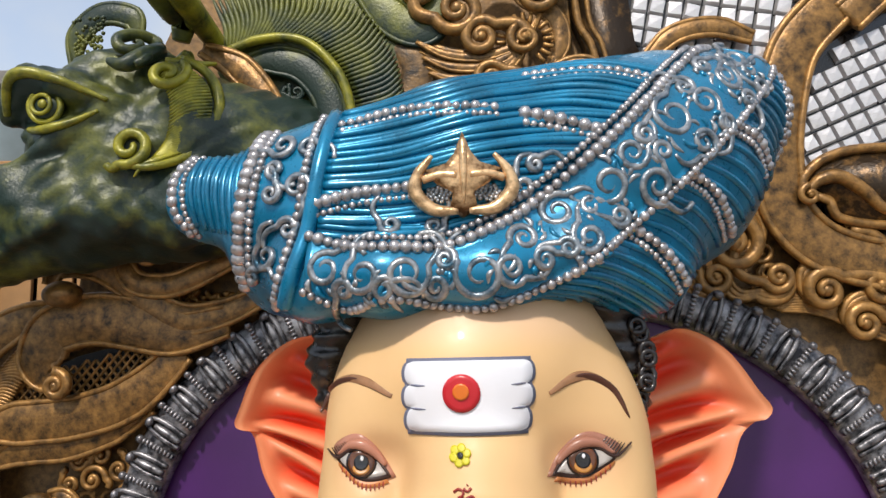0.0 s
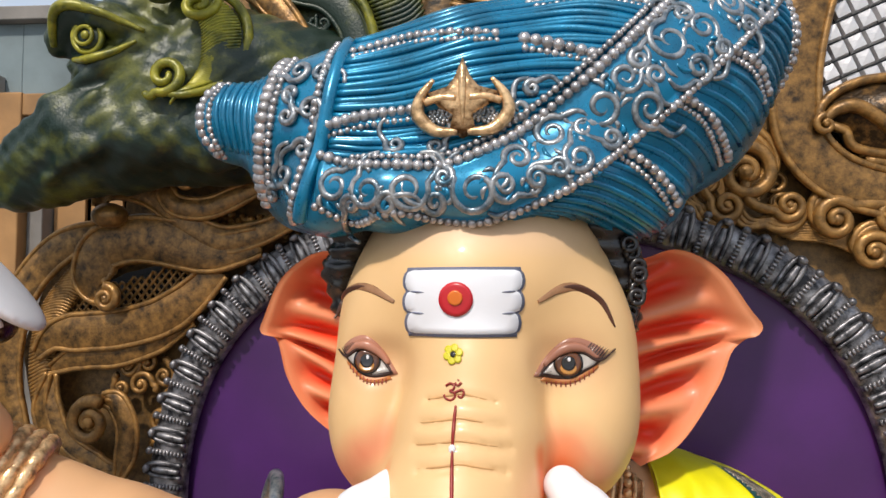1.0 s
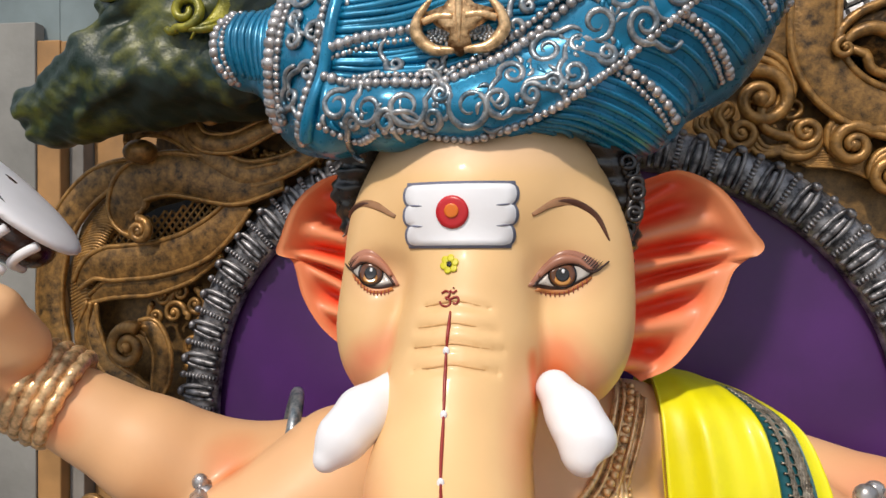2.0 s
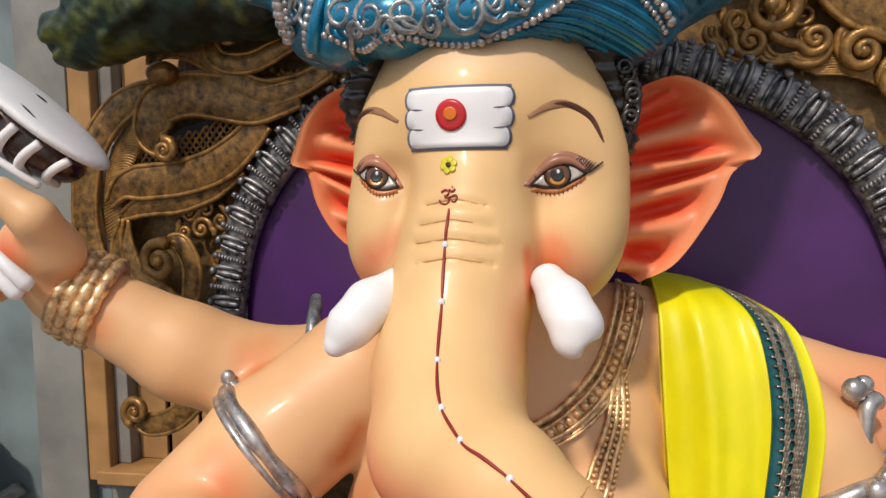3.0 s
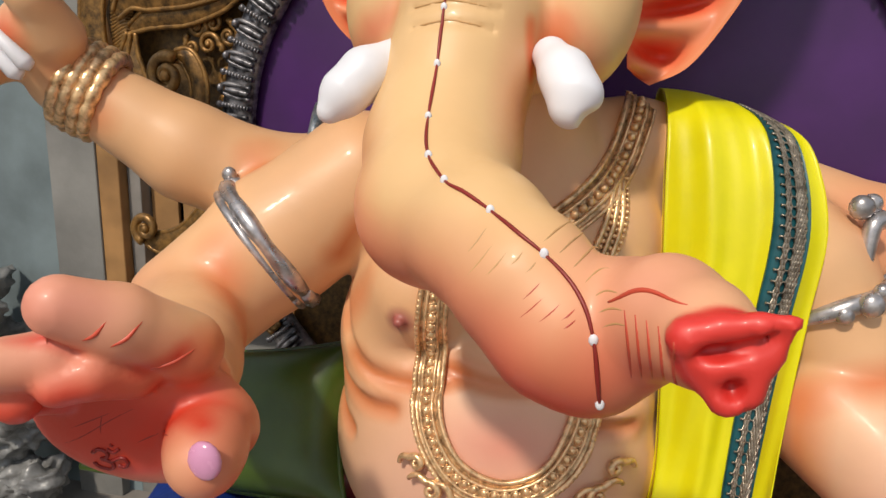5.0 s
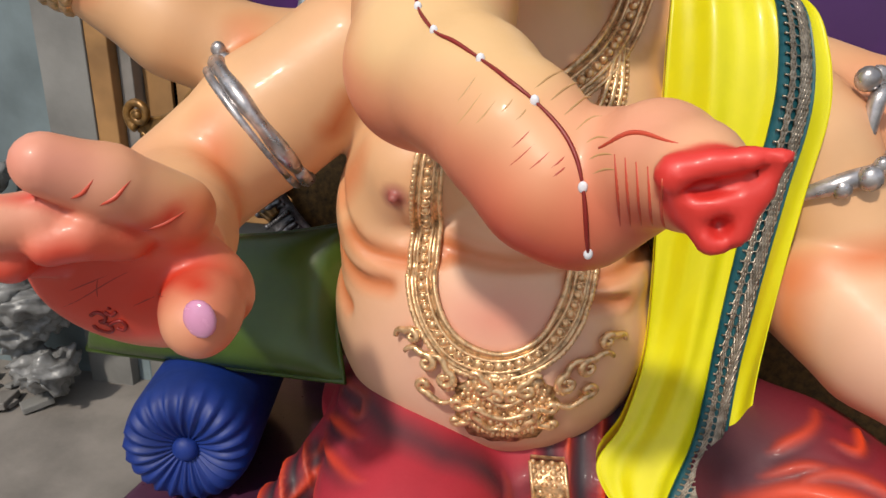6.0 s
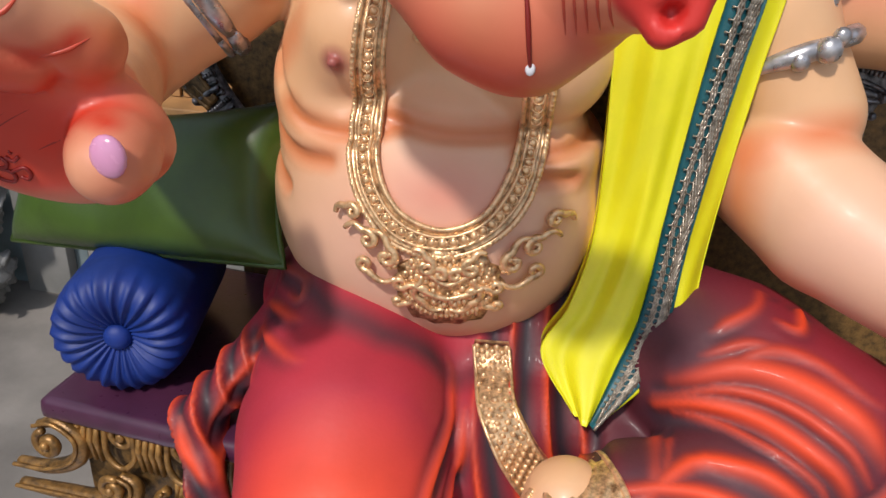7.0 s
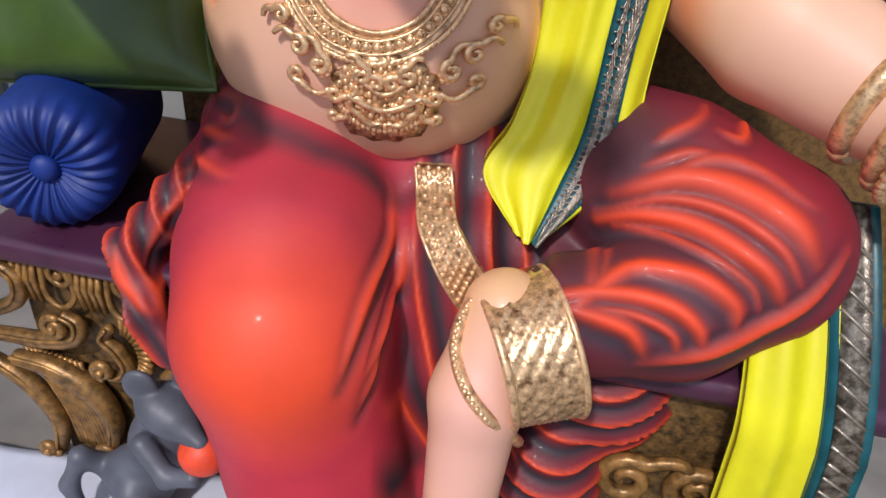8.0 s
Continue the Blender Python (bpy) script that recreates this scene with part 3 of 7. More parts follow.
c = mixed(c, (0.52, 0.02, 0.016), near(v, (0.410, 0.488, 1.497), (0.022, 0.016, 0.011), 0.4))
c = mixed(c, (0.52, 0.02, 0.016), near(v, (0.428, 0.490, 1.462), (0.012, 0.016, 0.013), 0.4))
c = mixed(c, BLUSH, along(v, [(0.20, 1.08, 1.835), (0.235, 1.06, 1.83), (0.27, 1.07, 1.79), (0.285, 1.10, 1.74)], 0.045) * 0.5)
c = mixed(c, (0.78, 0.15, 0.04), near(v, (0.215, 1.06, 1.785), (0.030, 0.08, 0.045), 0.6) * 0.9)
c = mixed(c, (0.80, 0.13, 0.02), along(v, [(0.185, 1.02, 1.82), (0.185, 1.02, 1.74)], 0.022))
c = mixed(c, BLUSH, along(v, [(-0.05, 1.08, 1.83), (-0.09, 1.08, 1.81), (-0.12, 1.12, 1.77)], 0.05))
c = mixed(c, (0.80, 0.13, 0.02), along(v, [(-0.062, 1.02, 1.82), (-0.066, 1.02, 1.74)], 0.022))
for ex in (0.235, -0.085):
    c = mixed(c, (0.55, 0.26, 0.13), near(v, (ex, 1.06, 1.955), (0.055, 0.06, 0.038), 0.7) * 0.55)
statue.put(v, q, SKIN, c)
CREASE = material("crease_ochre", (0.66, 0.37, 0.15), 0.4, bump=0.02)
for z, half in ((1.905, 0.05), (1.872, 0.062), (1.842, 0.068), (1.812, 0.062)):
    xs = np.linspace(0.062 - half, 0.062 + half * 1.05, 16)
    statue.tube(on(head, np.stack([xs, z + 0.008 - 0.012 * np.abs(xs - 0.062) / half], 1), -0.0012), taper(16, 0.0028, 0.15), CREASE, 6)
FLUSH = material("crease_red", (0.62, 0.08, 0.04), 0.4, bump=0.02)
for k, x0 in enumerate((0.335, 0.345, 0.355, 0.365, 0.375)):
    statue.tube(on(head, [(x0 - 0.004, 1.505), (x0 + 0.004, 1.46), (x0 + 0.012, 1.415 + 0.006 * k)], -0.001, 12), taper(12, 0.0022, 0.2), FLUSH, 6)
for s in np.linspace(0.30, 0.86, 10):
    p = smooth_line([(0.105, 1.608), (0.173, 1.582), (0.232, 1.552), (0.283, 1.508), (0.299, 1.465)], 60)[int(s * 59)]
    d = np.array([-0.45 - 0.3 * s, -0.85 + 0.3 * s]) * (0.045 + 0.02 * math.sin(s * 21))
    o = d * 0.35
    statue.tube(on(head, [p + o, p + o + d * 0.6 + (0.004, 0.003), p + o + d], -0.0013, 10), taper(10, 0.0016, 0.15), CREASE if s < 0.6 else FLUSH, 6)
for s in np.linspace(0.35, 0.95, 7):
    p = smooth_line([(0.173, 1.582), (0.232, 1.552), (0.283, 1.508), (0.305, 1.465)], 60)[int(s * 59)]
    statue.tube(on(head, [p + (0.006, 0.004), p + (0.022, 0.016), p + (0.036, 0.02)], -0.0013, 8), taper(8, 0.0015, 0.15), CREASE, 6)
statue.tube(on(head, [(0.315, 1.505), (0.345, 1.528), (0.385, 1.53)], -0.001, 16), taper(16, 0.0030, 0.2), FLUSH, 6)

v, q = torso.skin()
c = np.tile(np.array(PEACH, np.float32), (len(v), 1))
c = mixed(c, (0.77, 0.45, 0.33), near(v, (0.13, 1.15, 0.88), (0.3, 0.25, 0.28), 0.5) * 0.85)
c = mixed(c, (0.77, 0.45, 0.33), near(v, (1.0, 1.15, 0.95), (0.3, 0.3, 0.2), 0.6) * 0.8)
c = mixed(c, (0.74, 0.25, 0.17), near(v, (0.165, 1.12, 1.02), (0.10, 0.1, 0.05), 0.8) * 0.7)
c = mixed(c, (0.72, 0.25, 0.13), near(v, (0.16, 1.2, 0.62), (0.30, 0.25, 0.05), 0.8) * 0.8)
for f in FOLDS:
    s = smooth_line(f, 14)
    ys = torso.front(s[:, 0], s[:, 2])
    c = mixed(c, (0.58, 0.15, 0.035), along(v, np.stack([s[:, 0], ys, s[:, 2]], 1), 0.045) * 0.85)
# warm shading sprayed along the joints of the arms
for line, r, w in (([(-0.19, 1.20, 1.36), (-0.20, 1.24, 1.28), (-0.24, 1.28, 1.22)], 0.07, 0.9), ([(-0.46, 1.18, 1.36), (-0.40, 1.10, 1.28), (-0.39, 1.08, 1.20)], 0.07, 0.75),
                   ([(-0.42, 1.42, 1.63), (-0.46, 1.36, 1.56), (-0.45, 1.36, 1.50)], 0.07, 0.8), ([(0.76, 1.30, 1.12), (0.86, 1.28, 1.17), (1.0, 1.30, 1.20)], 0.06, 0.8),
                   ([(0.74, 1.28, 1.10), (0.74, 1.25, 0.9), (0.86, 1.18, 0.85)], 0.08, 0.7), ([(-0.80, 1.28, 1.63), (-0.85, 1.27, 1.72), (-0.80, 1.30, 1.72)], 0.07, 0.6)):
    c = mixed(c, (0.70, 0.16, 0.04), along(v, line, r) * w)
c = mixed(c, (0.72, 0.24, 0.12), near(v, (0.98, 1.5, 1.45), (0.2, 0.12, 0.1), 0.6) * 0.8)
c = mixed(c, (0.68, 0.20, 0.10), near(v, (-0.60, 1.12, 1.27), (0.12, 0.1, 0.07), 0.9) * 0.45)
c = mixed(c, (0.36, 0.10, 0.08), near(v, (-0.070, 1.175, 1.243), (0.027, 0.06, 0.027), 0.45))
# open palm, red with lighter pads
palm = near(v, (-0.38, 0.64, 1.225), (0.24, 0.22, 0.15), 0.3)
c = mixed(c, (0.70, 0.062, 0.034), palm * 0.97 * (v[:, 1] < 0.84))
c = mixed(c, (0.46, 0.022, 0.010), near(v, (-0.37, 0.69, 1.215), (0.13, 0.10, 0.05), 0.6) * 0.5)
c = mixed(c, (0.72, 0.20, 0.10), near(v, (-0.28, 0.68, 1.32), (0.06, 0.08, 0.045), 0.7) * 0.6)
c = mixed(c, (0.77, 0.37, 0.21), near(v, (-0.225, 0.66, 1.195), (0.052, 0.08, 0.055), 0.4))
c = mixed(c, (0.76, 0.30, 0.20), near(v, (-0.345, 0.60, 1.42), (0.085, 0.1, 0.06), 0.6) * 0.8)
c = mixed(c, (0.76, 0.27, 0.20), near(v, (-0.39, 0.58, 1.44), (0.05, 0.06, 0.05), 0.8) * 0.8)
c = mixed(c, (0.76, 0.34, 0.22), near(v, (-0.44, 0.56, 1.37), (0.06, 0.07, 0.05), 0.6) * 0.7)
for line, r in (([(-0.43, 0.575, 1.40), (-0.385, 0.60, 1.385), (-0.335, 0.63, 1.36), (-0.30, 0.66, 1.335)], 0.022), ([(-0.30, 0.655, 1.335), (-0.265, 0.67, 1.342), (-0.235, 0.68, 1.36)], 0.022),
                ([(-0.46, 0.58, 1.325), (-0.40, 0.60, 1.315), (-0.35, 0.65, 1.295), (-0.30, 0.68, 1.30)], 0.024), ([(-0.46, 0.60, 1.27), (-0.40, 0.64, 1.275), (-0.33, 0.67, 1.29)], 0.03),
                ([(-0.33, 0.69, 1.20), (-0.27, 0.70, 1.24), (-0.22, 0.67, 1.25)], 0.03)):
    c = mixed(c, (0.62, 0.035, 0.012), along(v, line, r) * 0.95)
c = mixed(c, BLUSH, near(v, (-0.20, 0.62, 1.17), (0.05, 0.05, 0.05), 0.7) * 0.35)
c = mixed(c, (0.75, 0.12, 0.05), near(v, (-0.95, 1.18, 1.79), (0.05, 0.05, 0.06), 0.6) * 0.8)
c = mixed(c, (0.76, 0.40, 0.33), near(v, (0.43, 0.78, 0.25), (0.1, 0.12, 0.3), 0.4) * 0.8)
c = mixed(c, BLUSH, near(v, (0.40, 0.72, 0.02), (0.06, 0.08, 0.1), 0.6) * 0.7)
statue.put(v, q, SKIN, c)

# lower garment: sprayed folds, their shading held in the colour, raised where they are bright
v, q = dhoti.skin()
nrm = normals(v, q)
x, y, z = v.T


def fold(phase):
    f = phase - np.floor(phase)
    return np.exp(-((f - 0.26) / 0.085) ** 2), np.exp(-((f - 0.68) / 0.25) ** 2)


wave = 0.18 * np.sin(9 * x + 5 * z)
c = np.tile(np.array([0.44, 0.024, 0.042], np.float32), (len(v), 1))
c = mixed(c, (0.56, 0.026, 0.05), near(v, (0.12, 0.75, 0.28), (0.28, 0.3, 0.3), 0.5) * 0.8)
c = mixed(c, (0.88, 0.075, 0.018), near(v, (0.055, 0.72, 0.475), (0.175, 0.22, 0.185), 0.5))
# leg darkened in the colour for arm and belly shade, slate between folds
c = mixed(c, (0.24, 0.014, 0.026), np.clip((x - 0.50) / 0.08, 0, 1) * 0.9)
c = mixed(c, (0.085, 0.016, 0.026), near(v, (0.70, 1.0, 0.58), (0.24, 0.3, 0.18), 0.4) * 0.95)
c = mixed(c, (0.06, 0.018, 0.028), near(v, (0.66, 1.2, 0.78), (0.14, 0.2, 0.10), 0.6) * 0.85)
push = np.zeros(len(v), np.float32)
# pleats low between the legs and on the flap at the hip
bands = [(fold(np.sqrt((x - 0.70) ** 2 + (z - 0.46) ** 2) / 0.062 + wave), np.clip((x - 0.48) / 0.04, 0, 1) * np.clip((0.38 - z) / 0.04, 0, 1)),
         (fold((x + 0.20 * z - 0.5 * (z - 0.5) ** 2) / 0.085 + wave), np.clip((x - 0.24) / 0.05, 0, 1) * np.clip((0.56 - x) / 0.03, 0, 1) * np.clip((z - 0.02) / 0.06, 0, 1)),
         (fold((x + 0.55 * z) / 0.07), np.clip((-0.24 - x) / 0.03, 0, 1) * np.clip((1.25 - y) / 0.05, 0, 1))]
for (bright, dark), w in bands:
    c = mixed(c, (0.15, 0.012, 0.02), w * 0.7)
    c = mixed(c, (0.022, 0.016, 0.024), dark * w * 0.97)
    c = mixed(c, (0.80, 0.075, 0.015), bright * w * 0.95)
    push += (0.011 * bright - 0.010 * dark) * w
# single folds sweeping over the legs: (x, z) line, width, strength
SWEEPS = [([(0.655, 0.690), (0.763, 0.755), (0.880, 0.760), (0.965, 0.735), (1.01, 0.68)], 0.036, 1.0),
          ([(0.700, 0.715), (0.80, 0.785), (0.90, 0.790), (1.0, 0.76)], 0.020, 0.6), ([(0.63, 0.640), (0.735, 0.712), (0.85, 0.725), (0.94, 0.700), (0.99, 0.64)], 0.018, 0.75),
          ([(0.575, 0.572), (0.69, 0.642), (0.81, 0.662), (0.90, 0.632), (0.93, 0.58)], 0.013, 0.6), ([(0.60, 0.578), (0.70, 0.570), (0.77, 0.545), (0.79, 0.50)], 0.014, 0.7),
          ([(0.600, 0.590), (0.695, 0.668), (0.819, 0.688), (0.921, 0.660), (0.968, 0.600)], 0.026, 1.0),
          ([(0.560, 0.555), (0.667, 0.618), (0.795, 0.635), (0.874, 0.603), (0.891, 0.555)], 0.025, 1.0),
          ([(0.510, 0.570), (0.620, 0.596), (0.755, 0.592), (0.814, 0.562), (0.834, 0.520)], 0.022, 0.95),
          ([(0.560, 0.575), (0.635, 0.562), (0.698, 0.540), (0.731, 0.488)], 0.022, 0.9),
          ([(0.731, 0.470), (0.878, 0.520), (0.989, 0.580), (1.073, 0.690)], 0.026, 0.95),
          ([(0.839, 0.824), (0.884, 0.815), (0.906, 0.828), (0.885, 0.838)], 0.017, 0.9),
          ([(0.720, 0.795), (0.763, 0.818), (0.850, 0.850)], 0.018, 0.6), ([(0.700, 0.755), (0.770, 0.790), (0.830, 0.800)], 0.016, 0.6),
          ([(-0.235, 0.690), (-0.225, 0.725), (-0.150, 0.748), (-0.140, 0.730), (-0.18, 0.715)], 0.017, 0.9),
          ([(-0.262, 0.640), (-0.20, 0.685), (-0.12, 0.712)], 0.018, 0.8), ([(-0.285, 0.565), (-0.235, 0.620), (-0.16, 0.665), (-0.08, 0.69)], 0.018, 0.6),
          ([(-0.33, 0.40), (-0.31, 0.475), (-0.26, 0.545), (-0.20, 0.60)], 0.018, 0.6), ([(-0.405, 0.435), (-0.375, 0.37), (-0.305, 0.31)], 0.024, 0.95),
          ([(0.185, 0.430), (0.205, 0.520), (0.222, 0.560), (0.190, 0.620)], 0.019, 0.85), ([(0.225, 0.400), (0.250, 0.490), (0.245, 0.565)], 0.018, 0.85), ([(0.215, 0.330), (0.235, 0.400), (0.24, 0.46)], 0.018, 0.7)]


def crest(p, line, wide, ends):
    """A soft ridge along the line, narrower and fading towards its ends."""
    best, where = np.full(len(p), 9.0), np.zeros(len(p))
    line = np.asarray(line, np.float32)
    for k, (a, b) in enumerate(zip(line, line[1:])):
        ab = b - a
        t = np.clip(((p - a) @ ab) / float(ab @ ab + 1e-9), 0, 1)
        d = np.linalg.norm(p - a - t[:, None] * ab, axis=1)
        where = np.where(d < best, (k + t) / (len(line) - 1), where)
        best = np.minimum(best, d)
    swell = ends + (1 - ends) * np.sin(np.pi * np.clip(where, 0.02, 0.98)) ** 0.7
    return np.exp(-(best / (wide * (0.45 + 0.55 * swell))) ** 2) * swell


# shade darkens the troughs, light brightens the crests, both put in as colour
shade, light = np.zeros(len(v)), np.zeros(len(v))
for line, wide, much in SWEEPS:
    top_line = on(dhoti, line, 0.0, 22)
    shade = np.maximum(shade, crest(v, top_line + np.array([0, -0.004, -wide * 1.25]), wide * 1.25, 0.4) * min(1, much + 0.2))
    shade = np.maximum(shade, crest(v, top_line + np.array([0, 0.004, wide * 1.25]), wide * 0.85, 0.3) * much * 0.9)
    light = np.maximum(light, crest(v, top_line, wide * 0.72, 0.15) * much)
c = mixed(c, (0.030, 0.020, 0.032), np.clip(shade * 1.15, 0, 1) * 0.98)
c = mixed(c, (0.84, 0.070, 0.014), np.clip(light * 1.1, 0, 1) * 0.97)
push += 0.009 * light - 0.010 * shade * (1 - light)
# contact shade under the belly, painted into the cloth colour
belly_shade = along(v, [(-0.24, 1.28, 0.735), (-0.14, 1.19, 0.755), (-0.06, 1.115, 0.735), (0.06, 1.085, 0.71), (0.15, 1.12, 0.66), (0.22, 1.14, 0.61), (0.40, 1.2, 0.66)], 0.06)
c = mixed(c, (0.04, 0.03, 0.04), belly_shade * 0.9)
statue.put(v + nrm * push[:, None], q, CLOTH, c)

# ears
def ear(attach, outer, y0, y1, flip):
    a, o = smooth_line(attach, 56), smooth_line(outer, 56)
    g, col = np.zeros((56, 26, 3)), np.zeros((56, 26, 3), np.float32)
    for i in range(56):
        s = i / 55
        for j in range(26):
            w = j / 25
            p = a[i] * (1 - w) + o[i] * w
            rib = math.sin(s * 2 * math.pi * 6.4 + 0.7 + 0.5 * w) * math.sin(math.pi * min(1, w * 1.15)) ** 0.8
            rib *= 0.0 if s < 0.13 else 1.0
            lip = math.exp(-((w - 0.97) / 0.12) ** 2) * (1.0 if s < 0.55 else 0.25)
            top = math.exp(-((s - 0.02) / 0.07) ** 2)
            yy = y0 + (y1 - y0) * w + 0.055 * math.sin(math.pi * w) - 0.030 * rib - 0.035 * lip - 0.03 * top
            g[i, j] = (p[0], yy, p[1])
            red = min(1, max(0, 0.50 - 0.95 * rib)) * math.sin(math.pi * min(1, 0.15 + w * 0.8)) + 0.35 * (1 - w)
            red = red * (1 - 0.9 * lip) * (1 - top)
            red = max(red, math.exp(-((s - 0.17) / 0.05) ** 2) * (1 - lip) * 0.95)
            k = min(1.0, max(0.0, red))
            col[i, j] = np.array([0.82, 0.32, 0.15]) * (1 - k) + np.array([0.80, 0.055, 0.016]) * k
    if flip:
        g, col = g[:, ::-1], col[:, ::-1]
    statue.sheet(g, 0.022, SKIN, col)


ear([(0.34, 2.10), (0.335, 2.0), (0.335, 1.88), (0.345, 1.76)], [(0.40, 2.125), (0.47, 2.142), (0.545, 2.105), (0.60, 2.03), (0.622, 1.99), (0.575, 1.95), (0.545, 1.88), (0.47, 1.77), (0.395, 1.728)], 1.26, 1.36, False)
ear([(-0.135, 2.11), (-0.14, 2.0), (-0.14, 1.88), (-0.135, 1.79)], [(-0.185, 2.145), (-0.25, 2.132), (-0.305, 2.085), (-0.335, 2.015), (-0.342, 1.985), (-0.315, 1.965), (-0.295, 1.895), (-0.255, 1.83), (-0.19, 1.775)], 1.26, 1.36, True)

# tusks
tusk = Field((-0.25, 0.85, 1.6), (0.36, 1.15, 1.85), 0.005)
tusk.limb([(-0.040, 1.03, 1.760, 0.036), (-0.082, 0.985, 1.735, 0.040), (-0.110, 0.960, 1.703, 0.036), (-0.130, 0.945, 1.675, 0.020)], 0.02)
tusk.limb([(0.214, 1.03, 1.772, 0.030), (0.240, 0.985, 1.742, 0.038), (0.256, 0.955, 1.712, 0.040), (0.252, 0.945, 1.690, 0.028)], 0.02)
tusk.ball((0.304, 0.92, 1.662), (0.04, 0.08, 0.028), 0.008, (0, 28, 0), cut=True)
v, q = tusk.skin()
statue.put(v, q, WHITE)

# marks on the face
def bars(grow):
    zs = np.linspace(-0.049 - grow, 0.049 + grow, 40)
    w = 0.080 + grow + 0.011 * np.abs(np.cos(np.pi * (zs + 0.049) / 0.0327 - np.pi / 2)) ** 0.35 - 0.004 * (zs < -0.016)
    w *= np.where(np.abs(zs) > 0.045, np.sqrt(np.clip(1 - ((np.abs(zs) - 0.045) / (0.0045 + grow)) ** 2, 0, 1)) * 0.07 + 0.93, 1)
    right, left = np.stack([0.064 + w + 0.03 * zs, 2.046 + zs], 1), np.stack([0.064 - w + 0.03 * zs, 2.046 + zs], 1)[::-1]
    f = np.linspace(0, 1, 24)[1:-1, None]
    return np.concatenate([right, right[-1] * (1 - f) + left[0] * f, left, left[-1] * (1 - f) + right[0] * f])


patch(statue, head, bars(0.0045), GREY, 0.0030, 5)
patch(statue, head, bars(0.0), WHITE, 0.0046, 5)
for sgn in (-1, 1):
    for dz in (-0.0165, 0.0162):
        statue.tube(on(head, [(0.064 + sgn * 0.081, 2.046 + dz), (0.064 + sgn * 0.070, 2.045 + dz), (0.064 + sgn * 0.060, 2.0445 + dz)], 0.0042, 8), taper(8, 0.0018, 0.2), GREY, 5)
patch(statue, head, oval((0.054, 2.050), (0.0265, 0.0265)), RED, 0.0075)
patch(statue, head, oval((0.053, 2.052), (0.0115, 0.0115)), ORANGE, 0.0095)
for i in range(6):
    a = 2 * math.pi * i / 6 + 0.3
    patch(statue, head, oval((0.050 + 0.0095 * math.cos(a), 1.968 + 0.0095 * math.sin(a)), (0.0062, 0.0062), 10), LEMON, 0.003, 2)
patch(statue, head, oval((0.050, 1.968), (0.0042, 0.0042), 10), BLACK, 0.005, 2)
# sacred sign between the eyes, as brushed strokes
def sign(field, cx, cz, s, mat, lift=0.002):
    strokes = [[(-0.9, 0.7), (-0.4, 1.0), (0.05, 0.75), (-0.1, 0.35), (-0.5, 0.2), (0.0, 0.05), (0.15, -0.35), (-0.25, -0.75), (-0.9, -0.6), (-1.1, -0.2)],
               [(0.05, 0.0), (0.5, 0.25), (0.95, 0.35), (1.1, -0.05), (0.8, -0.45), (0.45, -0.3)], [(0.1, 1.05), (0.45, 0.8), (0.85, 1.1)], [(0.44, 1.32), (0.5, 1.4)]]
    for st in strokes:
        line = on(field, np.array(st) * s + np.array([cx, cz]), lift, 20)
        statue.tube(line, s * 0.13, mat, 6)


sign(head, 0.052, 1.913, 0.0135, MAROON)
LINE = [(0.055, 1.896), (0.051, 1.837), (0.052, 1.756), (0.056, 1.680), (0.074, 1.632), (0.105, 1.608), (0.137, 1.598), (0.173, 1.582), (0.205, 1.568), (0.243, 1.545), (0.283, 1.508), (0.302, 1.465), (0.315, 1.385)]
spots = on(head, LINE, 0.003)
fine = on(head, LINE, 0.0015, 160)
dots = [1, 2, 3, 4, 5, 7, 9, 11, 12]
stops = [fine[np.argmin(np.linalg.norm(fine - spots[i], axis=1))] for i in dots]
cut = [0] + [int(np.argmin(np.linalg.norm(fine - s, axis=1))) for s in stops]
for a, b in zip(cut, cut[1:]):
    n = b - a + 1
    if n > 3:
        statue.tube(fine[a:b + 1], 0.0012 + 0.0016 * np.sin(np.pi * np.linspace(0.1, 0.9, n)), MAROON, 6)
for s in stops:
    statue.bead(s, (0.0055, 0.003, 0.007), WHITE, 8, 5)

AMBER = material("amber_paint", (0.55, 0.24, 0.04), 0.2, dark=0.7, scale=60, bump=0.0, coat=0.6)


UNDER = material("under_eye_orange", (0.62, 0.22, 0.06), 0.4, bump=0.02)


EYEBALL = material("eye_white", (0.50, 0.45, 0.41), 0.25, dark=0.8, scale=40, bump=0.0, coat=0.4)
KOHL = material("dark_brown_line", (0.045, 0.018, 0.012), 0.4, bump=0.02)


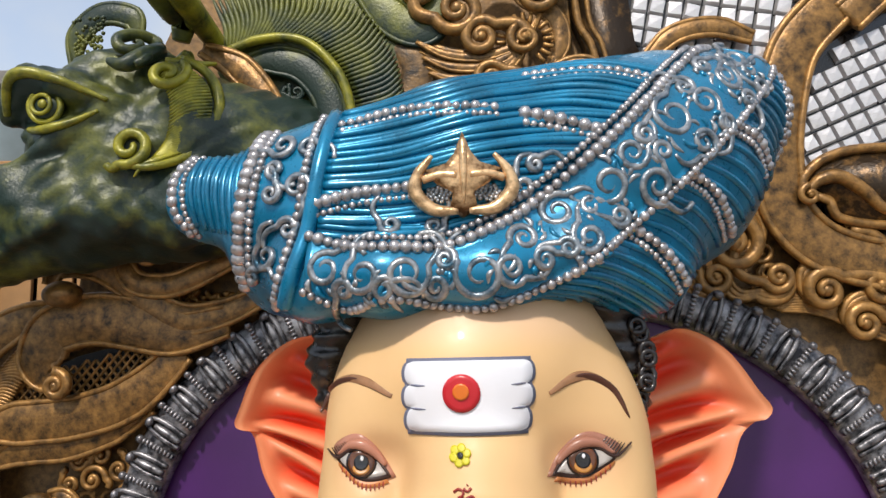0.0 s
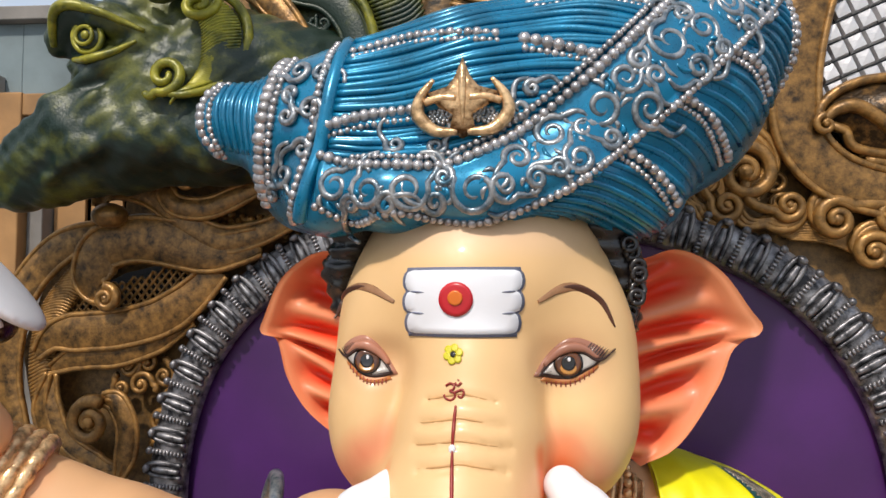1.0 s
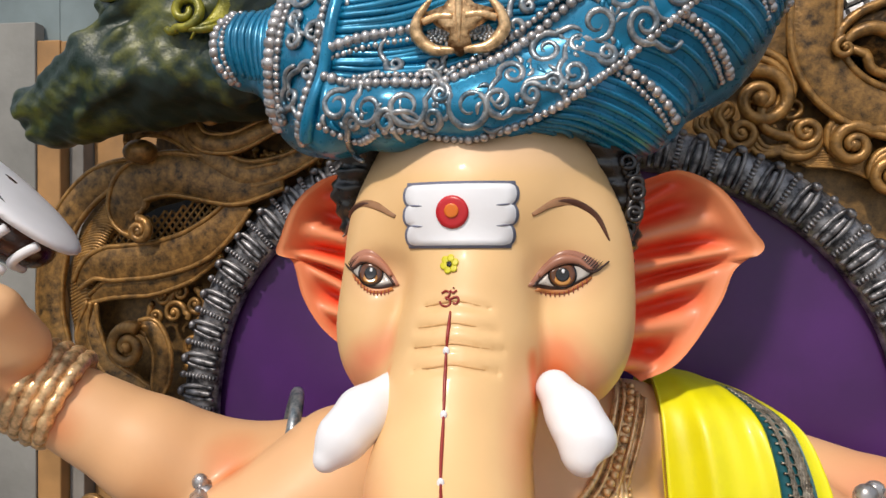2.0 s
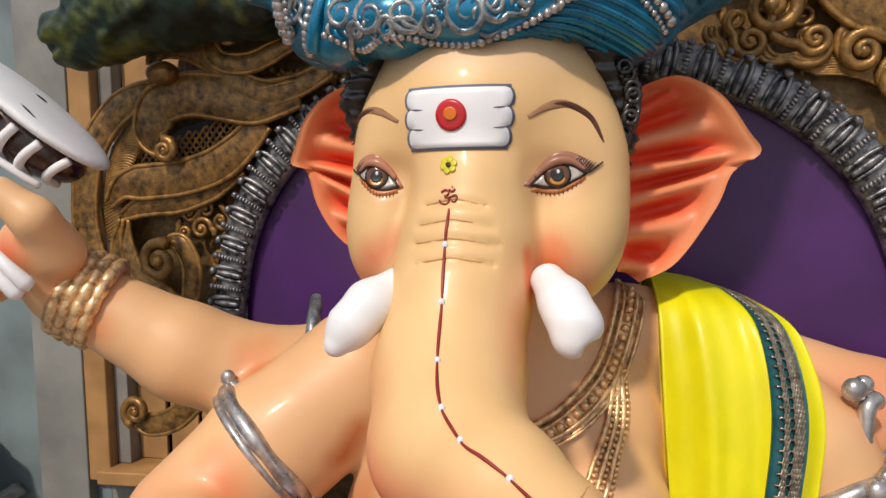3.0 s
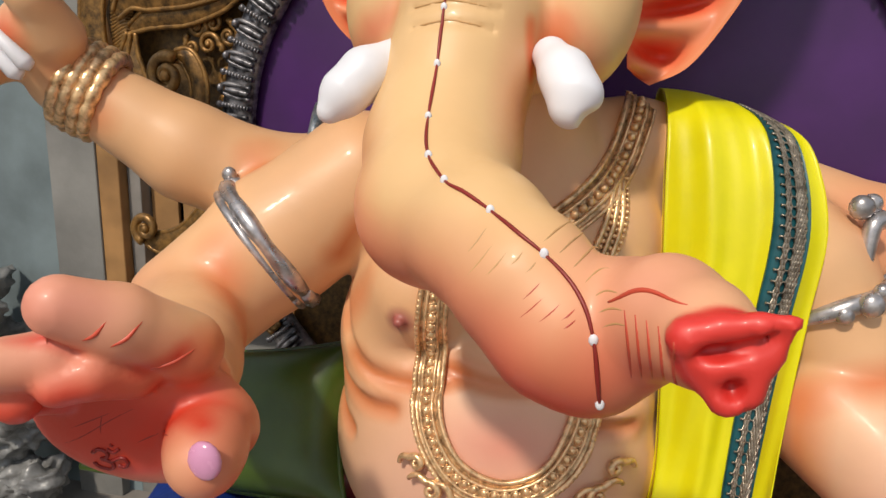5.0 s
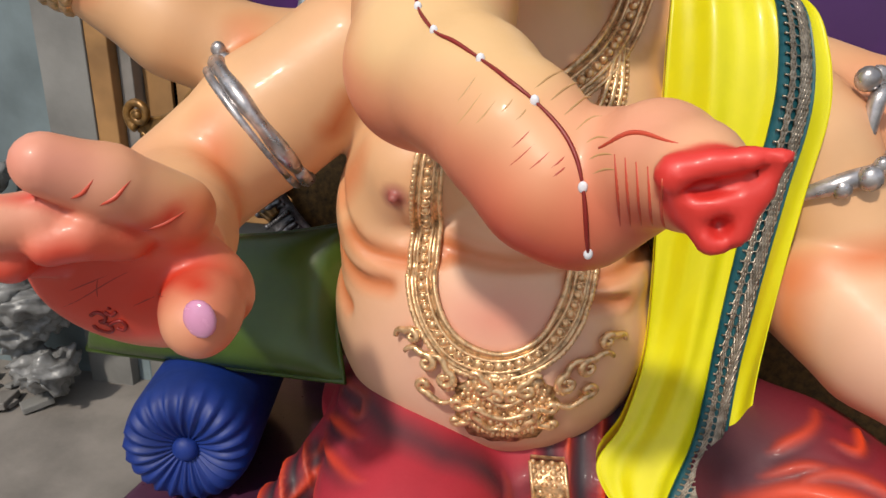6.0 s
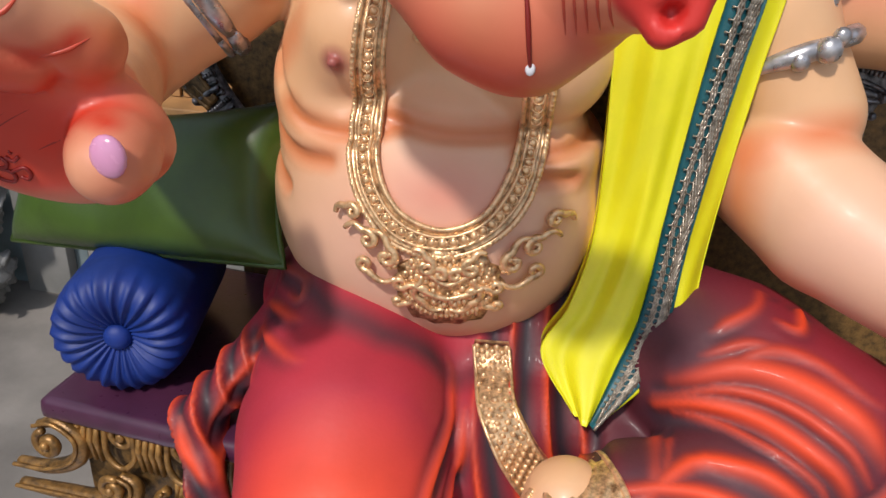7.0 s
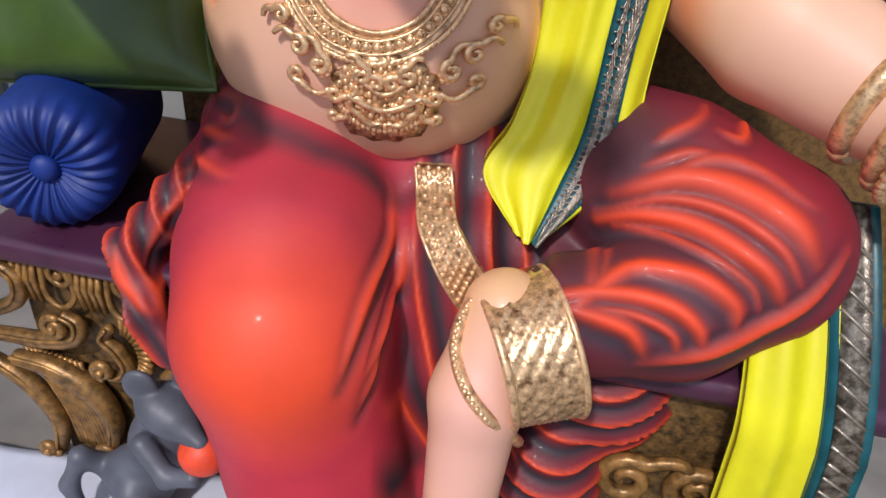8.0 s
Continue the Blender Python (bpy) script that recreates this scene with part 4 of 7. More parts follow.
# eyes
def eye(pts, iris, r, wing):
    inner, top, outer, low = pts
    outline = smooth_line([inner, (np.array(inner) + top) / 2 + (0, 0.005), top, (np.array(outer) + top) / 2 + (0, 0.006), outer, (np.array(outer) + low) / 2 - (0, 0.003), low, (np.array(inner) + low) / 2 - (0, 0.003), inner], 41)[:-1]
    mid = outline.mean(0)
    patch(statue, head, mid + (outline - mid) * (1.22, 1.55) + (0, 0.0075), LID, 0.0020)
    patch(statue, head, mid + (outline - mid) * (1.06, 1.10), KOHL, 0.0032)
    patch(statue, head, mid + (outline - mid) * (0.90, 0.82), EYEBALL, 0.0042)
    roof = mid + (outline - mid) * (0.95, 0.82)
    order = np.argsort(roof[:21, 0])

    def under(o):
        o = o.copy()
        o[:, 1] = np.minimum(o[:, 1], np.interp(o[:, 0], roof[:21][order, 0], roof[:21][order, 1]))
        return o

    patch(statue, head, under(oval(iris, (r, r * 0.98), 36)), BLACK, 0.0052)
    patch(statue, head, under(oval(iris, (r * 0.87, r * 0.85), 36)), IRIS, 0.0060)
    patch(statue, head, under(oval((iris[0], iris[1] - r * 0.35), (r * 0.55, r * 0.38), 24)), AMBER, 0.0066)
    patch(statue, head, under(oval(iris, (r * 0.48, r * 0.48), 24)), BLACK, 0.0073)
    # small white glint painted on the pupil
    patch(statue, head, oval((iris[0] + r * 0.05, iris[1] + r * 0.25), (r * 0.11, r * 0.15), 10), WHITE, 0.0081, 2)
    up = smooth_line([inner, (np.array(inner) + top) / 2 + (0, 0.006), top, (np.array(outer) + top) / 2 + (0, 0.006), outer, wing], 30)
    statue.tube(on(head, up, 0.004), taper(30, 0.0034), KOHL, 6)
    hood = on(head, up[2:24] + (0, 0.0052), 0.0035)
    statue.tube(hood, taper(22, 0.0082, 0.2), LID, 10, 0.8)
    patch(statue, head, mid + (outline - mid) * (0.98, 1.05) - (0, 0.0085), UNDER, 0.0024)
    for s in np.linspace(0.12, 0.9, 11):
        p = np.array(inner) * (1 - s) + np.array(outer) * s - (0, (top[1] - low[1]) * 0.42 * math.sin(math.pi * s) + 0.004)
        statue.tube(on(head, [p, p - (0.0, 0.0075)], 0.0022, 4), 0.0010, MAROON, 5)
    for s in np.linspace(0.45, 1.0, 7):
        p = np.array(top) * (1 - s) + np.array(outer) * s + (0, 0.006 * (1 - s))
        d = np.array(wing) - np.array(outer)
        statue.tube(on(head, [p, p + d * 0.6 + (0, 0.007)], 0.003, 5), (0.0012, 0.0012, 0.001, 0.0008, 0.0004), BLACK, 5)


eye(((0.183, 1.932), (0.229, 1.968), (0.278, 1.953), (0.233, 1.928)), (0.229, 1.949), 0.0236, (0.306, 1.970))
eye(((-0.050, 1.932), (-0.090, 1.970), (-0.128, 1.957), (-0.093, 1.929)), (-0.092, 1.951), 0.0225, (-0.147, 1.966))
SOFT_BROW = material("soft_brown_brush", (0.36, 0.18, 0.085), 0.45, dark=0.75, scale=70, bump=0.02)
for pts in ([(0.180, 2.046), (0.212, 2.064), (0.245, 2.067), (0.284, 2.046), (0.308, 2.004)], [(-0.045, 2.046), (-0.085, 2.066), (-0.118, 2.068), (-0.150, 2.050), (-0.170, 2.015)]):
    line = on(head, pts, 0.0004, 40)
    statue.tube(line, taper(40, 0.0078, 0.12), SOFT_BROW, 8, 0.2)
    statue.tube(line[13:] - np.array([0, 0.0012, -0.001]), 0.0058 * np.sin(np.pi * np.clip(np.linspace(0.04, 0.97, 27), 0, 1)) ** 0.7, BROWN, 8, 0.25)

# black hair under the turban
hair = Field((-0.30, 1.05, 1.85), (0.50, 1.45, 2.30), 0.007)
hair.limb([(0.30, 1.22, 2.19, 0.05), (0.345, 1.235, 2.10, 0.032), (0.352, 1.25, 2.02, 0.024), (0.350, 1.25, 1.95, 0.012)], 0.02)
hair.limb([(-0.125, 1.22, 2.19, 0.045), (-0.165, 1.235, 2.10, 0.030), (-0.165, 1.25, 2.03, 0.018)], 0.02)
v, q = hair.skin()
v = v + 0.004 * np.stack([np.sin(v[:, 2] * 230 + v[:, 0] * 90), np.sin(v[:, 2] * 190 + 1.0), np.zeros(len(v))], 1)
statue.put(v, q, HAIR)
for k in range(14):
    t = k / 13
    hoop(statue, (0.335 + 0.03 * math.sin(math.pi * t), 1.195 + 0.01 * math.sin(k * 2.0), 2.17 - 0.17 * t), (0.2, -1, 0.2 * math.sin(k)), 0.012, 0.005, HAIR, n=14, sides=6)

# turban with wound ridges, pearls and scrolls
v, q = turban.skin()
statue.put(v, q, BLUE)
top = smooth_line([(-0.131, 2.483), (0.017, 2.495), (0.145, 2.527), (0.277, 2.551), (0.39, 2.540)], 40)
bottom = smooth_line([(-0.158, 2.291), (-0.069, 2.270), (0.013, 2.268), (0.097, 2.290), (0.165, 2.325)], 40)
for k in range(-3, 23):
    s = k / 22
    p = top * (1 - s) + bottom * s + np.stack([np.zeros(40), 0.018 * np.sin(np.pi * np.linspace(0, 1, 40))], 1)
    p = p + np.stack([np.zeros(40), 0.0035 * np.sin(np.linspace(0, 5, 40) + k * 1.9)], 1)
    statue.tube(on(turban, p, 0.001), 0.0066 + 0.0012 * math.sin(k * 2.3), BLUE, 6)
edge = smooth_line([(0.10, 2.185), (0.162, 2.19), (0.22, 2.213), (0.316, 2.289), (0.425, 2.377), (0.521, 2.47), (0.61, 2.56), (0.66, 2.62)], 34)
outer = smooth_line([(0.22, 2.15), (0.322, 2.15), (0.391, 2.165), (0.449, 2.228), (0.555, 2.322), (0.640, 2.42), (0.685, 2.52), (0.692, 2.60)], 34)
for a, b in zip(edge, outer):
    w = np.linspace(0, 1, 14)[:, None]
    p = a * (1 - w) + b * w + np.concatenate([0 * w, 0.010 * np.sin(np.pi * w)], 1)
    statue.tube(on(turban, p, -0.001), 0.0066, BLUE, 6)
for k in range(7):
    s = k / 6
    p = smooth_line([(-0.385 + 0.09 * s, 2.450 + 0.010 * s), (-0.392 + 0.09 * s, 2.39), (-0.385 + 0.09 * s, 2.33 - 0.03 * s)], 16)
    statue.tube(on(turban, p, -0.001), 0.006, BLUE, 6)


def pearls(pts, r, gap=1.75, lift=0.0, mat=PEARL, stretch=1.0):
    for p in even(on(turban, pts, lift, 90), r * gap):
        k = 1 + 0.13 * math.sin(p[0] * 731 + p[2] * 397)
        statue.bead(p, (r * k * stretch, r * k, r * k), mat, 8, 5)


def raised(pts, r, mat, lift=0.0, n=60):
    statue.tube(on(turban, pts, lift, n), r, mat, 8)


D = [(-0.167, 2.284), (-0.104, 2.263), (-0.036, 2.258), (0.046, 2.261), (0.132, 2.300), (0.221, 2.366), (0.314, 2.447), (0.412, 2.550), (0.50, 2.635), (0.545, 2.665)]
E = [(-0.175, 2.199), (-0.108, 2.172), (-0.045, 2.184), (0.037, 2.173), (0.102, 2.170), (0.179, 2.198), (0.244, 2.229), (0.326, 2.294), (0.425, 2.377), (0.537, 2.485), (0.625, 2.575), (0.660, 2.625)]
# the raised sash between its two pearl borders
dl, el = smooth_line(D, 70), smooth_line(E, 70)
band = np.zeros((9, 70, 3))
for i in range(9):
    w = i / 8
    p = dl * (1 - w) + el * w
    band[i] = np.stack([p[:, 0], turban.front(p[:, 0], p[:, 1]) - 0.012 - 0.008 * math.sin(math.pi * w), p[:, 1]], 1)
statue.sheet(band[::-1], 0.04, BLUE)
pearls(D, 0.0095, 1.7, 0.016)
up = np.array(D) + np.array([-0.010, 0.016])
pearls(up[1:], 0.0062, 1.9, 0.012)
pearls(E, 0.0075, 1.75, 0.016)
pearls([(-0.125, 2.475), (-0.038, 2.491), (0.052, 2.486), (0.122, 2.482)], 0.0085, 1.75, 0.005)
pearls([(-0.122, 2.460), (-0.038, 2.476), (0.052, 2.472), (0.122, 2.468)], 0.006, 1.9, 0.004)
pearls([(0.165, 2.472), (0.227, 2.459), (0.290, 2.436)], 0.011, 1.7, 0.005)
pearls([(0.165, 2.455), (0.227, 2.442), (0.290, 2.420)], 0.0065, 1.9, 0.004)
pearls([(0.178, 2.561), (0.281, 2.567), (0.336, 2.562), (0.40, 2.545)], 0.0085, 1.8, 0.002)
pearls([(0.19, 2.548), (0.281, 2.553), (0.336, 2.548), (0.40, 2.530)], 0.006, 1.9, 0.002)
pearls([(-0.158, 2.336), (-0.089, 2.351), (-0.002, 2.357)], 0.0098, 1.6, 0.005)
pearls([(-0.158, 2.318), (-0.089, 2.334), (-0.002, 2.341)], 0.006, 1.9, 0.004)
for pts in ([(0.322, 2.292), (0.365, 2.268), (0.405, 2.235), (0.43, 2.205)], [(0.430, 2.378), (0.475, 2.358), (0.51, 2.325), (0.535, 2.300)], [(0.530, 2.468), (0.575, 2.452), (0.61, 2.41)], [(0.680, 2.64), (0.694, 2.58), (0.692, 2.52), (0.672, 2.45)]):
    pearls(pts, 0.0095, 1.75, 0.006)
    pearls(np.array(pts) - (0.012, 0.012), 0.006, 1.9, 0.004)
F = [(-0.264, 2.482), (-0.285, 2.378), (-0.300, 2.274), (-0.300, 2.225)]
G = [(-0.139, 2.501), (-0.167, 2.319), (-0.192, 2.233), (-0.21, 2.184)]
pearls(F, 0.0125, 1.45, 0.002, PEARL, 1.2)
pearls(np.array(F) + (0.020, 0), 0.0085, 1.7, 0.003)
raised(G, 0.013, BLUE, 0.004)
pearls(np.array(G) - (0.022, 0), 0.0085, 1.7, 0.004)
pearls([(-0.402, 2.452), (-0.425, 2.415), (-0.425, 2.36), (-0.402, 2.322)], 0.0105, 1.5, 0.0)
pearls([(-0.388, 2.457), (-0.405, 2.415), (-0.405, 2.36), (-0.388, 2.315)], 0.0065, 1.8, 0.0)
SCROLLS = [(-0.140, 2.231, 24, 60, 1), (-0.082, 2.218, 26, 120, 1), (-0.020, 2.218, 30, 20, -1), (0.085, 2.215, 33, 150, 1), (0.150, 2.268, 20, 200, -1), (0.205, 2.312, 26, 60, 1),
           (0.246, 2.268, 24, 120, 1), (0.285, 2.353, 26, 230, 1), (0.322, 2.400, 24, 20, -1), (0.400, 2.468, 36, 100, 1), (0.462, 2.500, 24, 330, 1), (0.520, 2.560, 26, 40, -1), (0.570, 2.625, 24, 120, 1), (0.605, 2.565, 18, 200, 1),
           (0.362, 2.352, 28, 300, -1), (0.450, 2.428, 24, 250, 1), (0.128, 2.222, 22, 330, -1), (-0.112, 2.200, 14, 220, -1), (-0.052, 2.198, 15, 40, 1), (0.022, 2.200, 16, 200, 1), (0.036, 2.238, 14, 80, -1), (0.180, 2.236, 16, 30, 1), (0.215, 2.252, 14, 150, -1), (0.255, 2.318, 14, 30, 1), (0.300, 2.305, 16, 200, 1), (0.345, 2.430, 15, 90, 1), (0.372, 2.405, 15, 260, -1), (0.430, 2.525, 17, 120, -1), (0.495, 2.465, 15, 300, 1), (0.480, 2.580, 16, 60, 1), (0.555, 2.520, 16, 330, 1), (0.540, 2.600, 16, 200, -1), (0.590, 2.600, 14, 80, 1)]
for sx, sz, r, st, way in SCROLLS:
    p = spiral((sx, sz), r * 0.00112, 1.5, st, way, 0.048)
    statue.tube(on(turban, p, 0.016), taper(len(p), 0.0066), SILVER, 8)
    for j in range(3):
        a = radians(st + 150 + 32 * j)
        leaf = smooth_line([(sx + 0.001 * r * 1.15 * math.cos(a), sz + 0.001 * r * 1.15 * math.sin(a)), (sx + 0.001 * r * 1.5 * math.cos(a + 0.2), sz + 0.001 * r * 1.5 * math.sin(a + 0.2)), (sx + 0.001 * r * 1.75 * math.cos(a + 0.5), sz + 0.001 * r * 1.75 * math.sin(a + 0.5))], 8)
        statue.tube(on(turban, leaf, 0.017), taper(8, 0.0052, 0.2), SILVER if j != 1 else BLUE, 6)
for sx, sz, r, st, way in ((-0.221, 2.445, 24, 200, 1), (-0.235, 2.360, 17, 60, -1), (-0.190, 2.365, 24, 300, 1), (-0.245, 2.262, 24, 120, 1), (-0.175, 2.432, 17, 20, 1), (-0.205, 2.300, 18, 160, -1),
                          (-0.045, 2.298, 16, 160, 1), (0.022, 2.294, 16, 30, -1), (0.155, 2.352, 20, 120, 1), (0.175, 2.385, 13, 60, 1), (-0.23, 2.40, 15, 270, -1), (-0.275, 2.235, 14, 40, 1)):
    p = spiral((sx, sz), r * 0.001, 1.35, st, way, 0.04)
    statue.tube(on(turban, p, 0.006), taper(len(p), 0.0064), SILVER, 8)

# gold trident badge
tri = np.array([0.065, 2.352])
spike = np.array([(0, 0.072), (0.010, 0.042), (0.020, 0.028), (0.046, 0.020), (0.030, 0.002), (0.012, -0.010), (0.016, -0.030), (0.0, -0.042), (-0.016, -0.030), (-0.012, -0.010), (-0.030, 0.002), (-0.046, 0.020), (-0.020, 0.028), (-0.010, 0.042)])
spike = spike * np.array([1.2, 1.08])
patch(statue, turban, (spike + tri)[::-1], GOLD, 0.026, 3, tri + (0, 0.004))
patch(statue, turban, (spike * 1.05 + tri)[::-1], GOLD, 0.018, 3, tri)
statue.tube(on(turban, [tri + (0, 0.068), tri + (0, 0.03), tri + (0, -0.03)], 0.026, 16), taper(16, 0.0065, 0.2), GOLD, 8)
for sgn in (-1, 1):
    arm = smooth_line([tri + (sgn * 0.008, -0.040), tri + (sgn * 0.045, -0.036), tri + (sgn * 0.071, -0.010), tri + (sgn * 0.066, 0.018), tri + (sgn * 0.046, 0.044)], 30)
    statue.tube(on(turban, arm, 0.022), taper(30, 0.0110, 0.22), GOLD, 8)
    bridge = smooth_line([tri + (sgn * 0.010, 0.012), tri + (sgn * 0.035, 0.014), tri + (sgn * 0.060, 0.008)], 14)
    statue.tube(on(turban, bridge, 0.022), 0.0065, GOLD, 8)
    for j in range(26):
        a, rr = j * 2.4, 0.020 * math.sqrt((j + 0.5) / 26)
        statue.bead(on(turban, [tri + (sgn * 0.036 + rr * math.cos(a), -0.012 + 0.6 * rr * math.sin(a))], 0.010)[0], 0.0042, SILVER, 6, 4)

# necklaces
IN = [(0.040, 1.46), (0.027, 1.316), (0.021, 1.144), (0.032, 1.055), (0.082, 0.985), (0.165, 0.957), (0.242, 0.985), (0.281, 1.05), (0.296, 1.119), (0.30, 1.25)]
OUT = [(-0.010, 1.46), (-0.023, 1.317), (-0.038, 1.13), (-0.026, 1.041), (0.014, 0.970), (0.072, 0.919), (0.165, 0.900), (0.250, 0.925), (0.315, 0.985), (0.345, 1.08), (0.350, 1.25)]
il, ol = smooth_line(IN, 90), smooth_line(OUT, 90)
strip = np.zeros((6, 90, 3))
for i in range(6):
    p = il * (1 - i / 5) + ol * i / 5
    strip[i] = on(torso, p, 0.010)
statue.sheet(strip[::-1], 0.03, GOLD)
for w, r in ((0.0, 0.006), (0.28, 0.0042), (0.72, 0.0042), (1.0, 0.006)):
    statue.tube(on(torso, il * (1 - w) + ol * w, 0.013), r, GOLD, 6)
for p in even(on(torso, il * 0.5 + ol * 0.5, 0.012), 0.021):
    statue.bead(p, (0.0095, 0.007, 0.0095), GOLD, 8, 5)
    hoop(statue, p - np.array([0, 0.003, 0]), (0, 1, 0), 0.010, 0.002, GOLD, n=12, sides=5)
for p in even(on(torso, il * -0.02 + ol * 1.02, 0.014), 0.012):
    statue.bead(p, 0.0062, GOLD, 6, 4)
# hanging plate with scallops
pc = np.array([0.187, 0.835])
lobes = np.array([(math.cos(a) * 0.108 * (1 + 0.05 * math.cos(14 * a)), math.sin(a) * 0.082 * (1 + 0.05 * math.cos(14 * a)) - (0.028 if math.sin(a) < -0.6 else 0)) for a in np.linspace(0, 2 * np.pi, 57)[:-1]])
patch(statue, torso, pc + lobes, GOLD, 0.016, 4, pc)
for k in range(150):
    a, rr = k * 2.39996, math.sqrt((k + 0.5) / 150)
    s = 0.0052 + 0.0018 * math.sin(k * 1.7)
    statue.bead(on(torso, [pc + (0.100 * rr * math.cos(a), 0.078 * rr * math.sin(a) - (0.012 if math.sin(a) < -0.4 else 0))], 0.016)[0], (s, s * 0.7, s * 1.3), GOLD, 6, 4)
for k, (rr, n) in enumerate(((0.030, 9), (0.052, 15), (0.074, 21), (0.088, 25))):
    for j in range(n):
        a = -math.pi * (j + 0.5) / n if k > 1 else 2 * math.pi * j / n
        statue.bead(on(torso, [pc + (rr * math.cos(a), 0.85 * rr * math.sin(a) - 0.004)], 0.018)[0], (0.0068, 0.006, 0.0085), GOLD, 6, 4)
for sgn in (-1, 1):
    for ox, oz, r, st, tail in ((0.045, 0.045, 20, 90, 0.03), (0.05, -0.018, 20, 270, 0.05), (0.095, 0.0, 15, 200, 0.04), (0.125, 0.055, 22, 100, 0.045), (0.165, 0.085, 20, 60, 0.04), (0.17, 0.03, 16, 250, 0.06), (0.20, 0.135, 15, 30, 0.03), (0.015, 0.03, 14, 60, 0.03), (0.10, -0.05, 10, 200, 0.03)):
        p = spiral(pc + (sgn * ox, oz), r * 0.001, 1.2, st if sgn > 0 else 180 - st, sgn, tail, 18)
        statue.tube(on(torso, p, 0.020), taper(len(p), 0.0088), GOLD, 6)
    for j in range(8):
        a = 2 * math.pi * j / 8
        statue.bead(on(torso, [pc + (sgn * 0.118 + 0.014 * math.cos(a), 0.048 + 0.014 * math.sin(a))], 0.020)[0], 0.007, GOLD, 6, 4)
for a, b, r in (((0.14, 0.87), (0.235, 0.87), 0.006), ((0.115, 0.835), (0.26, 0.835), 0.007)):
    mid = ((a[0] + b[0]) / 2, a[1] - 0.028)
    statue.tube(on(torso, [a, mid, b], 0.022, 24), r, GOLD, 6)
# upper necklace on the chest
U1 = [(0.385, 1.70), (0.374, 1.655), (0.348, 1.575), (0.292, 1.505), (0.203, 1.445), (0.10, 1.43), (0.02, 1.46)]
ul = smooth_line(U1, 60)
for w, r in ((-0.020, 0.007), (-0.006, 0.004), (0.018, 0.005), (0.032, 0.004)):
    statue.tube(on(torso, ul + (w, -w * 0.7), 0.008), r, GOLD, 6)
strip = np.stack([on(torso, ul + (w, -w * 0.7), 0.004) for w in (-0.02, 0.0, 0.02, 0.032)])
statue.sheet(strip[::-1], 0.02, GOLD)
for p in even(on(torso, ul + (0.006, -0.004), 0.007), 0.022):
    statue.bead(p, 0.0095, GOLD, 8, 5)
for w in (0.0, 0.018, 0.034):
    ln = smooth_line([(0.345 + w * 0.4, 1.54), (0.325 + w, 1.45), (0.285 + w * 1.2, 1.345), (0.26 + w, 1.28)], 24)
    statue.tube(on(torso, ln, 0.006), 0.006, GOLD, 6)
    for p in even(on(torso, ln + (0.009, 0), 0.006), 0.013):
        statue.bead(p, 0.0055, GOLD, 6, 4)
for j in range(5):
    p = spiral((0.085 + 0.02 * j, 1.295 - 0.012 * (j % 2)), 0.013, 1.2, 60 * j, 1, 0.0, 14)
    statue.tube(on(torso, p, 0.006), 0.004, GOLD, 6)

# shawl: a long pleated cloth over the shoulder, with a lattice border
zs = [1.66, 1.715, 1.715, 1.66, 1.5, 1.3, 1.1, 0.9, 0.76, 0.66, 0.555]
lx = [0.44, 0.44, 0.44, 0.442, 0.445, 0.455, 0.468, 0.470, 0.440, 0.392, 0.475]
rx = [0.60, 0.62, 0.665, 0.725, 0.755, 0.735, 0.718, 0.705, 0.698, 0.672, 0.535]
yc = [1.70, 1.60, 1.47, 1.36, 1.295, 1.265, 1.25, 1.225, 1.19, 1.15, 1.085]
prof = smooth_line(np.stack([zs, lx, rx, yc], 1), 90)
cloth = np.zeros((90, 48, 3))
for i, (pz, l, r, yy) in enumerate(prof):
    for j in range(48):
        w = j / 47
        pleat = 0.008 * math.sin(2 * math.pi * (w * 2.3 + 0.16 * math.sin(i * 0.06))) + 0.003 * math.sin(2 * math.pi * (w * 5.1 + 0.015 * i + 0.3 * math.sin(i * 0.11)))
        sag = -0.05 * math.sin(math.pi * w) if 4 < i < 22 else 0
        cloth[i, j] = (l + (r - l) * w, yy + 0.06 * abs(w - 0.55) ** 2 * 2 + pleat * (1 if i > 10 else 0.5), pz - 0.05 * w * w * (1 if i < 30 else max(0, 1 - (i - 30) / 20)))
statue.sheet(cloth[::-1], 0.045, YELLOW)
wide, lines = 0.24, []
bord = np.zeros((90 - 14, 8, 3))
for i in range(14, 90):
    for j in range(8):
        w = np.interp(i, (14, 40, 60, 89), (0.68, 0.63, 0.55, 0.58)) + wide * j / 7
        k = w * 47
        a, b = cloth[i, int(k)], cloth[i, min(47, int(k) + 1)]
        bord[i - 14, j] = a + (b - a) * (k - int(k)) - np.array([0, 0.007, 0])
statue.sheet(bord[::-1], 0.012, TEAL)
inner = bord[:, 1:7]
for i in range(2, 73):
    for d in (1, -1):
        pts = [inner[min(75, max(0, i + d * (j * 3 // 5 * 2))), j] - np.array([0, 0.005, 0]) for j in range(6)]
        statue.tube(pts, 0.0026, LACE, 5)
